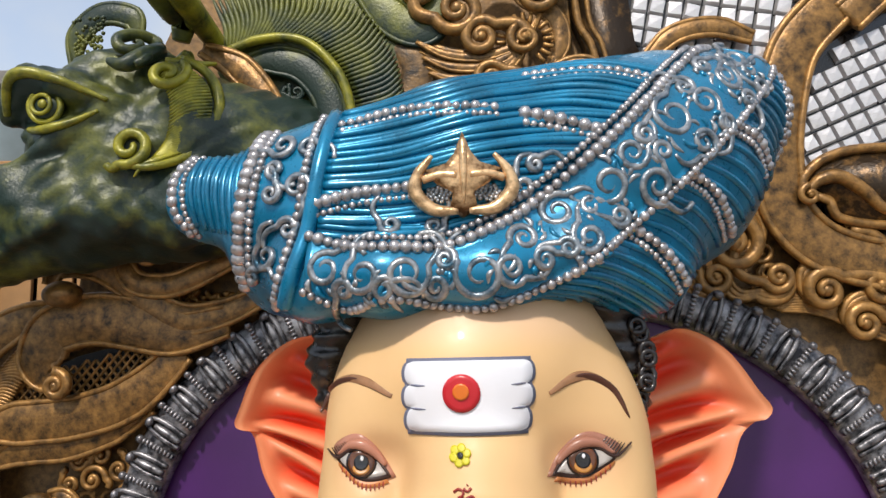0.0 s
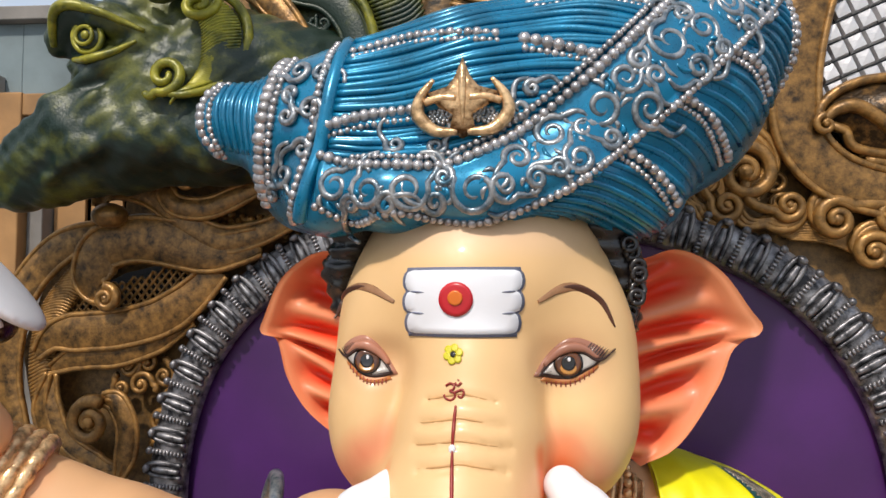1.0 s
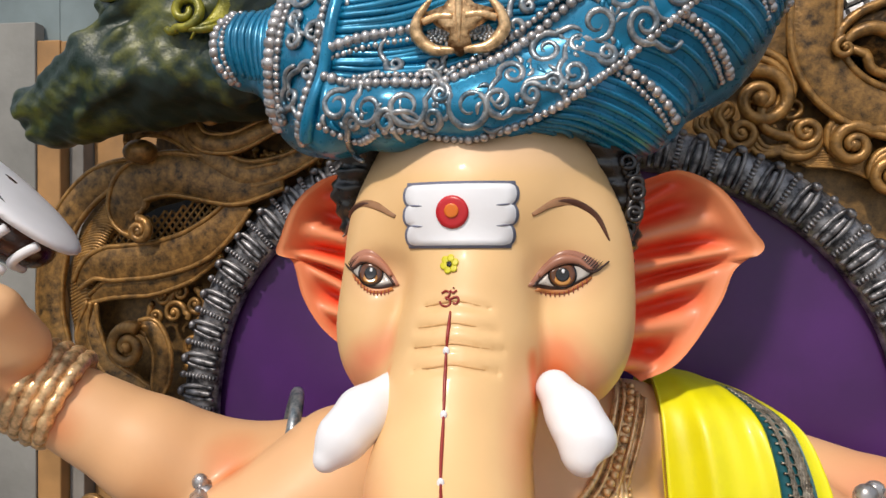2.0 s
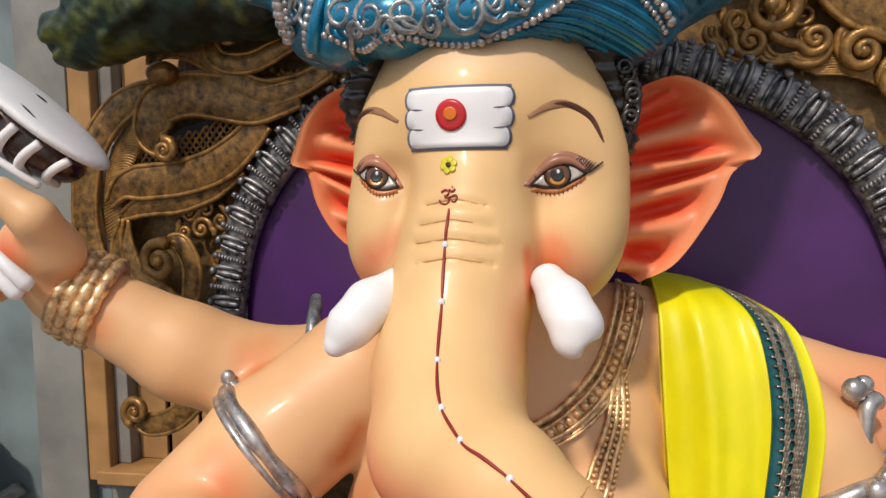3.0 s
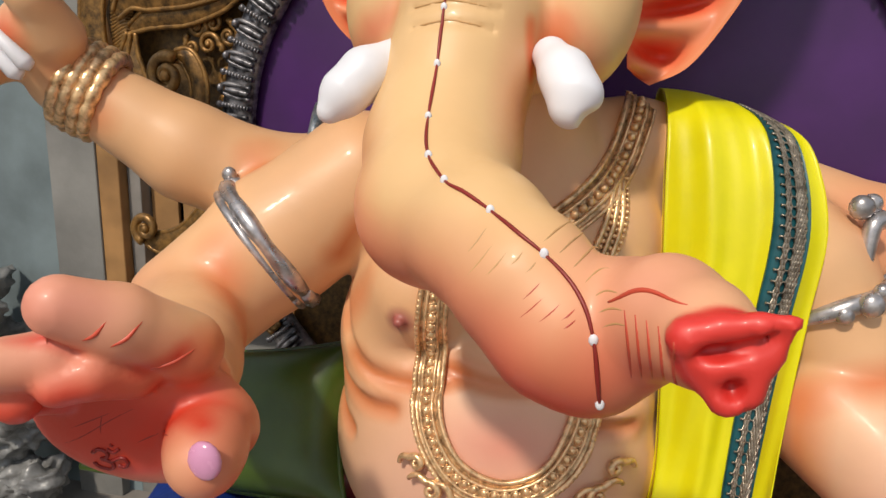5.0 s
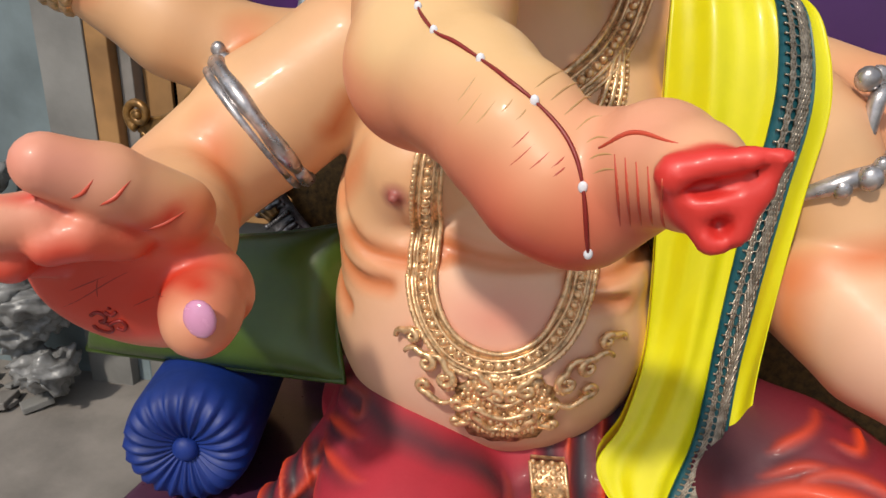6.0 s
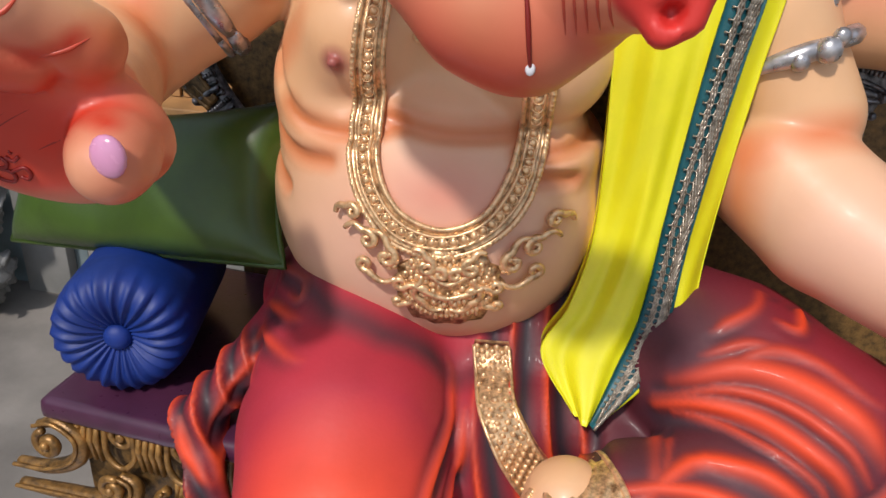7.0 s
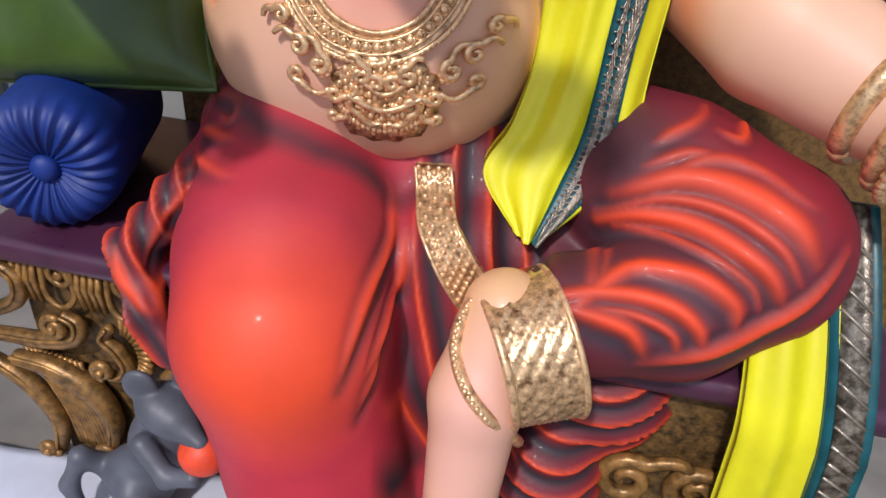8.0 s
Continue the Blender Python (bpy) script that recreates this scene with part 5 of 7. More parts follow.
# the shawl's other end, hanging beside the leg
tail = np.zeros((30, 20, 3))
for i in range(30):
    t = i / 29
    for j in range(20):
        w = j / 19
        tail[i, j] = (0.94 + 0.16 * w + 0.07 * t + 0.06 * t * w, 0.865 + 0.26 * max(0, 1 - 2.6 * t) ** 1.5 + 0.014 * math.sin(w * 11 + t), 0.72 - 1.16 * t)
statue.sheet(tail[::-1], 0.03, YELLOW)
te = np.stack([tail[:, 16], tail[:, 19] + np.array([0.07, 0.01, 0])], 1) - np.array([0, 0.012, 0])
te = np.stack([te[:, 0] * (1 - w) + te[:, 1] * w for w in np.linspace(0, 1, 6)], 1)
statue.sheet(te[::-1], 0.012, TEAL)
statue.sheet(te[::-1, 1:5] - np.array([0, 0.003, 0]), 0.006, LACE)
for i in range(1, 28):
    statue.tube([te[i, 1] - (0, 0.005, 0), te[min(29, i + 1), 4] - (0, 0.005, 0)], 0.004, LACE, 5)

# sash down the lap and cuff at the ankle
bl = smooth_line([(0.246, 0.655), (0.262, 0.60), (0.305, 0.545), (0.345, 0.485), (0.385, 0.43)], 26)
br = smooth_line([(0.322, 0.655), (0.340, 0.60), (0.380, 0.55), (0.420, 0.495), (0.455, 0.45)], 26)
lap = np.stack([on(dhoti, bl * (1 - w) + br * w, 0.024) for w in np.linspace(0, 1, 8)], 1)
statue.sheet(lap[::-1], 0.02, GOLD)
for i in range(25):
    for j in range(7):
        if (i + j) % 2 == 0:
            statue.bead((lap[i, j] + lap[i + 1, j + 1]) / 2, (0.0082, 0.0045, 0.0095), GOLD, 4, 4)
for k in (0, 7):
    statue.tube(lap[:, k] - np.array([0, 0.003, 0]), 0.0045, GOLD, 6)
cuff_c, cuff_ax = np.array((0.520, 0.895, 0.430)), np.array((0.88, 0.30, 0.22))
for s, r, th in ((-0.068, 0.136, 0.009), (0.072, 0.151, 0.007)):
    hoop(statue, cuff_c + cuff_ax * s, cuff_ax, r, th, GOLD, n=48)
u1 = np.array(Vector(cuff_ax).normalized().orthogonal().normalized())
u2 = np.cross(cuff_ax / np.linalg.norm(cuff_ax), u1)
turns, rows = 132, 34
ring = np.zeros((rows, turns, 3))
for i in range(rows):
    sh = -0.06 + 0.13 * i / (rows - 1)
    for j in range(turns):
        a = 2 * math.pi * j / turns
        relief = 0.0045 * max(0.0, math.sin(math.pi * (i / 4.4 + j / 3.0))) ** 0.6 * max(0.0, math.sin(math.pi * (i / 4.4 - j / 3.0)) ** 2) ** 0.3
        ring[i, j] = cuff_c + cuff_ax * sh + (0.143 + 0.10 * sh + relief) * (math.cos(a) * u1 + math.sin(a) * u2)
statue.put(ring.reshape(-1, 3), [(i * turns + j, i * turns + (j + 1) % turns, (i + 1) * turns + (j + 1) % turns, (i + 1) * turns + j) for i in range(rows - 1) for j in range(turns)], GOLD)
strap = smooth_line([(0.405, 0.90, 0.53), (0.386, 0.868, 0.500), (0.384, 0.830, 0.455), (0.412, 0.775, 0.420), (0.455, 0.752, 0.380), (0.505, 0.790, 0.300), (0.53, 0.83, 0.24)], 44)
statue.tube(strap, 0.013, GOLD, 8)
for p in even(strap + np.array([-0.004, -0.010, 0.006]), 0.013):
    statue.bead(p, 0.0068, GOLD, 6, 4)

# arm ornaments
ax = np.array((-0.2, -0.07, 0.105))
wrist = np.array((-0.868, 1.356, 1.682))
for k, sh in enumerate(np.linspace(-0.20, 0.20, 4)):
    ripple = 0.0145 + 0.0035 * np.abs(np.sin(np.linspace(0, 50, 120) + k))
    hoop(statue, wrist + ax * sh * 0.8, ax, 0.101 - 0.02 * abs(sh) - 0.012 * sh, ripple, GOLD, n=120)
ax = np.array((-0.75, -0.42, -0.60))
hoop(statue, (-0.415, 1.335, 1.350), ax, 0.158, 0.015 + 0.006 * np.abs(np.sin(np.linspace(0, 22, 40))), PEARL)
hoop(statue, (-0.435, 1.325, 1.335), ax, 0.157, 0.010, PEARL)
for px, py, pz, r in ((-0.500, 1.335, 1.475, 0.026), (-0.490, 1.32, 1.445, 0.022), (-0.512, 1.335, 1.505, 0.018), (-0.475, 1.30, 1.425, 0.018)):
    statue.bead((px, py, pz), (r, r * 0.8, r), PEARL, 10, 7)
hoop(statue, (-0.39, 1.52, 1.52), (-0.9, -0.3, 0.2), 0.137, 0.016, SILVER)
ax = np.array((0.35, -0.15, -0.75))
hoop(statue, (0.805, 1.445, 1.285), ax, 0.138, 0.014 + 0.007 * np.abs(np.sin(np.linspace(0, 20, 40))), PEARL)
for px, py, pz, r in ((0.845, 1.30, 1.325, 0.026), (0.80, 1.30, 1.30, 0.02), (0.865, 1.31, 1.35, 0.018), (0.835, 1.40, 1.50, 0.026), (0.86, 1.42, 1.505, 0.022)):
    statue.bead((px, py, pz), (r, r * 0.8, r), PEARL, 10, 7)
statue.tube(smooth_line([(0.885, 1.42, 1.475), (0.862, 1.40, 1.465), (0.855, 1.39, 1.42), (0.852, 1.385, 1.37), (0.845, 1.385, 1.345)], 24), np.linspace(0.021, 0.011, 24), PEARL, 10)
ax = np.array((0.20, -0.22, -0.07))
for s, r in ((-0.35, 0.122), (-0.1, 0.128), (0.15, 0.124), (0.35, 0.118)):
    hoop(statue, np.array((1.175, 1.035, 0.912)) + ax * s, ax, r, 0.022, GOLD)
studs(statue, np.array((1.175, 1.035, 0.912)), ax, 0.145, 0.012, 40, GOLD)

# painted palm lines, sign and nail
sign(torso, -0.392, 1.155, 0.024, MAROON, 0.001)
for pts in ([(-0.50, 1.165), (-0.432, 1.196), (-0.34, 1.252), (-0.27, 1.268)], [(-0.47, 1.20), (-0.40, 1.232), (-0.32, 1.272)], [(-0.36, 1.185), (-0.32, 1.205), (-0.26, 1.235)], [(-0.381, 1.256), (-0.392, 1.22), (-0.396, 1.185)]):
    statue.tube(on(torso, pts, -0.002, 18), taper(18, 0.0024, 0.2), MAROON, 6)
for pts in ([(-0.338, 1.392), (-0.322, 1.400), (-0.308, 1.420)], [(-0.310, 1.380), (-0.292, 1.390), (-0.280, 1.408)], [(-0.290, 1.330), (-0.262, 1.338), (-0.240, 1.352)]):
    statue.tube(on(torso, pts, -0.002, 18), taper(18, 0.0034, 0.15), FLUSH, 6)
statue.bead((-0.194, 0.624, 1.222), (0.025, 0.012, 0.029), PINK, 14, 8)
statue.bead((-0.480, 0.560, 1.394), (0.026, 0.02, 0.012), PINK, 12, 8)
statue.bead((-0.935, 1.148, 1.95), (0.02, 0.012, 0.014), PINK, 12, 8)
for px, pz in ((-0.88, 1.74), (-0.905, 1.72)):
    statue.tube([(px - 0.08, 1.17, pz + 0.085), (px - 0.035, 1.165, pz + 0.04), (px, 1.175, pz), (px + 0.012, 1.18, pz - 0.008)], (0.007, 0.014, 0.019, 0.012), WHITE, 10)
# white vessel lid with ribs, held up in the raised hand
VC, VD, VN = np.array((-1.03, 1.42, 2.135)), np.array((0.76, 0.0, -0.65)), np.array((-0.65, 0.0, -0.76))
cup = Field((-1.5, 1.1, 1.75), (-0.7, 1.75, 2.5), 0.008)
cup.ball(VC, (0.235, 0.14, 0.030), 0.01, (-6, 40.5, 0))
v, q = cup.skin()
statue.put(v, q, WHITE)
bowl = Field((-1.5, 1.1, 1.7), (-0.7, 1.75, 2.5), 0.009)
bowl.ball(VC + VN * 0.055, (0.195, 0.115, 0.085), 0.01, (-6, 40.5, 0))
v, q = bowl.skin()
statue.put(v, q, material("dark_brown_gloss", (0.07, 0.02, 0.01), 0.25, dark=0.4, scale=18, bump=0.1, coat=0.4))
for t in np.linspace(-0.17, 0.19, 7):
    wide = math.sqrt(max(0.05, 1 - (t / 0.22) ** 2))
    p0 = VC + VD * t + np.array((0, -0.125 * wide, 0)) + VN * 0.012
    p1 = VC + VD * t * 0.86 + np.array((0, -0.112 * wide, 0)) + VN * (0.075 + 0.02 * wide)
    p2 = p1 + VN * 0.035 * wide + np.array((0, 0.05, 0))
    statue.tube(smooth_line([p0, (p0 + p1) / 2 - (0, 0.012, 0), p1, p2], 12), 0.0115, WHITE, 8)
low = [VC + VD * t + np.array((0, -0.115 * math.sqrt(max(0.02, 1 - (t / 0.21) ** 2)), 0)) + VN * 0.105 for t in np.linspace(-0.15, 0.17, 10)]
statue.tube(smooth_line(low, 30), 0.010, WHITE, 8)
slot = [VC + VD * t + np.array((0, -0.10, 0)) - VN * 0.020 for t in (0.02, 0.06, 0.11)]
statue.tube(smooth_line(slot, 12), taper(12, 0.012, 0.2), BLACK, 8, 0.6)
tagged(statue.object("seated_elephant_headed_statue"), "large painted seated elephant-headed statue in blue turban and red garment", "statue")


# ---- throne back: a carved board with rim, panel, scrolls and a beast's head ----
def part(name, solid, parent, label="", smooth=True):
    return solid.object(name, parent, label, smooth)


back = new("carved_backdrop")
back.matrix_world = pose(0, 1.82, 0, 0, 0, -5.7)
tagged(back, "tall carved throne back in antique gold with silver rim", "backdrop")


def flat(pts, d, n=0):
    p = smooth_line(pts, n) if n else np.asarray(pts, float)
    return np.stack([p[:, 0], np.full(len(p), -d), p[:, 1]], 1)


def slab(solid, outline, d, thick, mat):
    """A flat board with the outline (x, z), its front at depth d."""
    o = np.asarray(outline, float)
    n = len(o)
    solid.put(np.concatenate([flat(o, d), flat(o, d - thick)]), [tuple(range(n))[::-1], tuple(range(n, 2 * n))] + [(i, (i + 1) % n, n + (i + 1) % n, n + i) for i in range(n)], mat)


def ribbon(solid, pts, width, d, mat, lines=2, n=50, ends=(0.35, 0.35), edge=0.008):
    """A carved band: a flattened body with rounded edges and raised lines along it."""
    p = smooth_line(pts, n)
    s = np.linspace(0, 1, n)
    w = width * np.minimum(1, np.minimum(ends[0] + s * 4 * (1 - ends[0]), ends[1] + (1 - s) * 4 * (1 - ends[1])))
    solid.tube(flat(p, d), w / 2, mat, 14, min(0.5, 0.032 / width))
    t = np.gradient(p, axis=0)
    t /= np.linalg.norm(t, axis=1)[:, None] + 1e-9
    side = np.stack([-t[:, 1], t[:, 0]], 1)
    for k in range(lines):
        off = (k / max(1, lines - 1) - 0.5) * 0.86
        line = p + side * (w * off)[:, None]
        solid.tube(flat(line, d + width * 0.10 * (1 - abs(off))), edge, mat, 6)


def curl(solid, c, r, d, mat, turns=1.6, start=0.0, way=1, tail=0.0, thick=0.014, boss=True):
    p = spiral(c, r, turns, start, way, tail, 36)
    s = np.linspace(1, 0.55, len(p))
    solid.tube(flat(p, d) - np.stack([np.zeros(len(p)), 0.02 * (1 - s), np.zeros(len(p))], 1), thick * s, mat, 8)
    if boss:
        solid.bead((c[0], -d - 0.008, c[1]), (r * 0.30, r * 0.26, r * 0.30), mat, 10, 7)


ground = Solid()
slab(ground, [(-1.20, 1.56), (-1.27, 1.9), (-1.21, 2.07), (-1.12, 2.18), (-0.96, 2.25), (-0.95, 2.33), (-0.80, 2.42), (-0.75, 2.95), (-0.6, 3.3), (1.9, 3.3), (2.0, 2.6), (1.75, 2.2), (1.7, FLOOR), (-0.62, FLOOR), (-0.62, 0.98), (-0.80, 1.10), (-0.86, 1.30), (-1.04, 1.36)], -0.045, 0.05, ANTIQUE_FLAT)
part("backboard", ground, back, "dark antique gold backboard", False)


def oval_rim(t, grow=0.0):
    """The rim's line: a rounded arch."""
    cx, sx = math.cos(t), math.sin(t)
    return np.array([0.17 + (0.945 + grow) * math.copysign(abs(cx) ** (2 / 2.4), cx), 1.45 + (0.82 + grow) * math.copysign(abs(sx) ** (2 / 2.4), sx)])


panel = Solid()
slab(panel, [oval_rim(t, -0.02) for t in np.linspace(-0.18, np.pi + 0.18, 80)], -0.02, 0.02, VIOLET)
part("panel", panel, back, "smooth violet painted panel", False)
rim = Solid()
rl = np.array([oval_rim(t) for t in np.linspace(-0.75, np.pi + 0.75, 400)])
rim.tube(flat(rl[::3], 0.0), 0.058, STEEL, 10, 0.5)
rim_ob = part("rim", rim, back, "antique silver rim with rows of raised segments")
# one raised segment and one beaded rib, repeated along the rim
seg = Solid()
loop = [(-0.016, -0.048), (-0.018, 0.0), (-0.014, 0.040), (0.0, 0.056), (0.014, 0.040), (0.018, 0.0), (0.016, -0.048)]
seg.tube(flat(loop, 0.030, 30), 0.0065, STEEL, 8)
seg.tube(flat([(0, -0.046), (0, 0.0), (0, 0.032)], 0.036, 12), taper(12, 0.010, 0.5), STEEL, 8)
seg.bead((0, -0.036, 0.050), (0.014, 0.012, 0.010), STEEL, 10, 6)
seg_mesh = seg.object("rim_segment", rim_ob)
rib = Solid()
rib.tube(flat([(0, -0.05), (0, 0.04)], 0.022, 8), 0.0075, STEEL, 8)
for k in range(9):
    rib.bead((0, -0.030, -0.046 + 0.0105 * k), (0.0085, 0.008, 0.0048), STEEL, 8, 5)
rib.bead((0, -0.032, 0.050), (0.011, 0.011, 0.010), STEEL, 8, 6)
rib_mesh = rib.object("rim_rib", rim_ob)
dist = np.concatenate([[0], np.cumsum(np.linalg.norm(np.diff(rl, axis=0), axis=1))])
count = int(dist[-1] / 0.0455)
for i in range(count):
    s = (i + 0.5) * 0.0455
    p = np.array([np.interp(s, dist, rl[:, 0]), np.interp(s, dist, rl[:, 1])])
    q = np.array([np.interp(s + 0.01, dist, rl[:, 0]), np.interp(s + 0.01, dist, rl[:, 1])])
    turn = math.degrees(math.atan2(q[1] - p[1], q[0] - p[0])) + 180
    src = (seg_mesh, rib_mesh)[i % 2]
    ob = src if i < 2 else new(src.name.split(".")[0], src.data)
    ob.parent = rim_ob
    ob.matrix_local = pose(p[0], 0, p[1], random.uniform(-2, 2), -turn, 0)

# left volute: a great comma of feathered bands round a diamond ground
o = Solid()
ribbon(o, [(-0.90, 2.235), (-1.014, 2.229), (-1.13, 2.174), (-1.222, 2.062), (-1.262, 1.909), (-1.255, 1.763), (-1.19, 1.62), (-1.06, 1.53)], 0.100, 0.02, ANTIQUE, 2, 60)
part("volute_edge", o, back)
for i in range(72):
    a = smooth_line([(-0.955, 2.205), (-1.07, 2.145), (-1.165, 2.033), (-1.20, 1.909), (-1.19, 1.764), (-1.12, 1.64)], 72)[i]
    b = smooth_line([(-0.885, 2.185), (-0.985, 2.130), (-1.07, 2.035), (-1.115, 1.92), (-1.12, 1.80), (-1.06, 1.70)], 72)[i]
    o = Solid()
    o.tube(flat([a, (a + b) / 2 + (0.012, 0.012), b], 0.012, 8), taper(8, 0.0068, 0.4), ANTIQUE, 6)
    part("feather_rib", o, back)
o = Solid()
ribbon(o, [(-0.935, 2.06), (-0.972, 2.075), (-0.984, 2.125), (-0.956, 2.185), (-0.856, 2.212), (-0.742, 2.198), (-0.63, 2.171), (-0.50, 2.199)], 0.140, 0.045, ANTIQUE, 2, 60, (0.25, 0.6))
curl(o, (-0.925, 2.048), 0.034, 0.075, ANTIQUE, 1.6, 100, -1)
part("volute_band", o, back)
o = Solid()
ribbon(o, [(-0.975, 2.30), (-0.955, 2.345), (-0.90, 2.362), (-0.83, 2.345), (-0.765, 2.305), (-0.702, 2.248), (-0.611, 2.205), (-0.501, 2.222), (-0.40, 2.265)], 0.085, 0.045, ANTIQUE, 2, 60, (0.4, 0.6))
o.bead((-0.925, -0.07, 2.275), (0.05, 0.045, 0.035), ANTIQUE, 14, 10)
part("upper_band", o, back)
o = Solid()
for way in (1, -1):
    for i in range(34):
        x0 = -1.22 + 0.024 * i
        strip = [(x0 + way * 0.012 * k, 1.95 + 0.0145 * k) for k in range(17)]
        strip = [p for p in strip if 1.975 + (p[0] + 1.09) * 0.16 < p[1] < 2.055 + (p[0] + 1.09) * 0.30 and -1.09 < p[0] < -0.67]
        if len(strip) > 2:
            o.tube(flat(strip, -0.006 + 0.001 * way), 0.0042, ANTIQUE, 6)
slab(o, [(-1.10, 1.96), (-0.66, 2.04), (-0.66, 2.18), (-0.93, 2.12), (-1.06, 2.06)], -0.02, 0.01, ANTIQUE_FLAT)
part("diamond_ground", o, back, "small diamond lattice in dark gold")
o = Solid()
ribbon(o, [(-1.16, 1.89), (-1.10, 1.945), (-1.0, 1.957), (-0.908, 1.965), (-0.79, 1.995), (-0.70, 2.05), (-0.62, 2.13)], 0.115, 0.035, ANTIQUE, 2, 60, (0.3, 0.7))
part("lower_band", o, back)
o = Solid()
ribbon(o, [(-1.125, 1.85), (-1.03, 1.89), (-0.92, 1.90), (-0.80, 1.94), (-0.70, 1.99)], 0.085, 0.02, ANTIQUE, 2, 50)
ribbon(o, [(-1.12, 1.84), (-1.13, 1.74), (-1.08, 1.64), (-0.98, 1.58), (-0.90, 1.57)], 0.10, 0.02, ANTIQUE, 3, 50)
part("volute_body", o, back)
o = Solid()
curl(o, (-0.965, 1.715), 0.060, 0.07, ANTIQUE, 1.5, 60, 1, 0.0, 0.02)
ribbon(o, [(-0.945, 1.775), (-0.90, 1.765), (-0.868, 1.70), (-0.872, 1.62), (-0.90, 1.54)], 0.065, 0.05, ANTIQUE, 3, 40, (0.5, 0.2))
part("lower_curl", o, back)
o = Solid()
ribbon(o, [(-0.76, 1.36), (-0.86, 1.30), (-0.96, 1.215), (-1.06, 1.19), (-1.12, 1.225)], 0.075, 0.04, ANTIQUE, 2, 40, (0.8, 0.4))
curl(o, (-1.085, 1.235), 0.048, 0.06, ANTIQUE, 1.5, 250, -1, 0.0, 0.016)
ribbon(o, [(-0.70, 1.20), (-0.76, 1.12), (-0.72, 1.02), (-0.64, 0.94)], 0.08, 0.03, ANTIQUE_FLAT, 3, 40, (0.6, 0.6))
part("side_curl", o, back)
o = Solid()
for k, (cx, cz, r) in enumerate(((-0.86, 1.81, 0.035), (-0.79, 1.835, 0.032), (-0.92, 1.80, 0.026), (-0.84, 1.87, 0.03), (-0.77, 1.775, 0.03), (-0.90, 1.86, 0.025), (-0.80, 1.71, 0.03), (-0.79, 1.63, 0.03))):
    curl(o, (cx, cz), r, 0.0, ANTIQUE, 1.4, 70 * k, 1 - 2 * (k % 2), 0.02, 0.010)
part("small_scrolls", o, back)
o = Solid()
ribbon(o, [(-0.745, 2.39), (-0.765, 2.345), (-0.73, 2.300), (-0.64, 2.292), (-0.55, 2.325), (-0.47, 2.36)], 0.060, 0.06, ANTIQUE, 2, 40, (0.4, 0.7))
curl(o, (-0.70, 2.375), 0.045, 0.08, ANTIQUE, 1.3, 150, -1, 0.0, 0.014)
part("cheek_curl", o, back)
o = Solid()
for k in range(120):
    t = k / 119
    o.bead((-0.70 + 0.30 * t + random.uniform(-0.03, 0.03), 0.02, 2.275 - 0.03 * t + random.uniform(-0.03, 0.02)), 0.009, ANTIQUE, 5, 4)
part("grained_ground", o, back)

# middle crest: flame scrolls above the turban
for k in range(9):
    s = k / 8
    o = Solid()
    ribbon(o, [(-0.02 + 0.06 * s, 2.93 - 0.17 * s), (0.06 + 0.05 * s, 2.885 - 0.135 * s), (0.16 + 0.02 * s, 2.87 - 0.10 * s), (0.26 - 0.02 * s, 2.90 - 0.06 * s), (0.31 - 0.03 * s, 2.97 - 0.05 * s)], 0.024, 0.03 + 0.012 * (k % 2), ANTIQUE, 1, 30, (0.3, 0.3), 0.005)
    part("flame_rib", o, back)
for c, r, st, way, tail, th in (((0.095, 2.985), 0.062, 200, 1, 0.08, 0.020), ((0.155, 2.905), 0.050, 40, 1, 0.10, 0.018), ((0.175, 2.795), 0.042, 30, 1, 0.06, 0.014), ((0.30, 3.02), 0.05, 10, -1, 0.09, 0.016), ((0.0, 3.05), 0.05, 90, 1, 0.08, 0.016), ((0.20, 3.08), 0.06, 160, -1, 0.09, 0.018)):
    o = Solid()
    curl(o, c, r, 0.05, ANTIQUE, 1.5, st, way, tail, th)
    part("crest_curl", o, back)
o = Solid()
curl(o, (0.265, 2.895), 0.040, 0.055, ANTIQUE, 1.4, 120, 1, 0.0, 0.012)
for k in range(16):
    a = 2 * math.pi * k / 20 - 0.9
    o.tube(flat([(0.265 + 0.048 * math.cos(a), 2.895 + 0.048 * math.sin(a)), (0.265 + 0.075 * math.cos(a), 2.895 + 0.075 * math.sin(a))], 0.04, 4), 0.006, ANTIQUE, 6)
ribbon(o, [(0.21, 3.10), (0.27, 3.02), (0.345, 2.96), (0.355, 2.88), (0.31, 2.80)], 0.05, 0.02, ANTIQUE, 4, 40, (0.4, 0.3), 0.005)
part("ribbed_rosette", o, back)
for k in range(14):
    s = k / 13
    o = Solid()
    o.tube(flat([(0.30 + 0.07 * s, 3.12 - 0.02 * s), (0.345 + 0.035 * s, 3.0 - 0.03 * s), (0.36 + 0.02 * s, 2.90 - 0.02 * s)], 0.01, 10), 0.005, ANTIQUE, 6)
    part("plume_rib", o, back)
o = Solid()
ribbon(o, [(0.31, 2.74), (0.345, 2.805), (0.41, 2.822), (0.47, 2.785), (0.50, 2.72)], 0.035, 0.05, ANTIQUE, 2, 40, (0.6, 0.6))
part("small_arch", o, back)

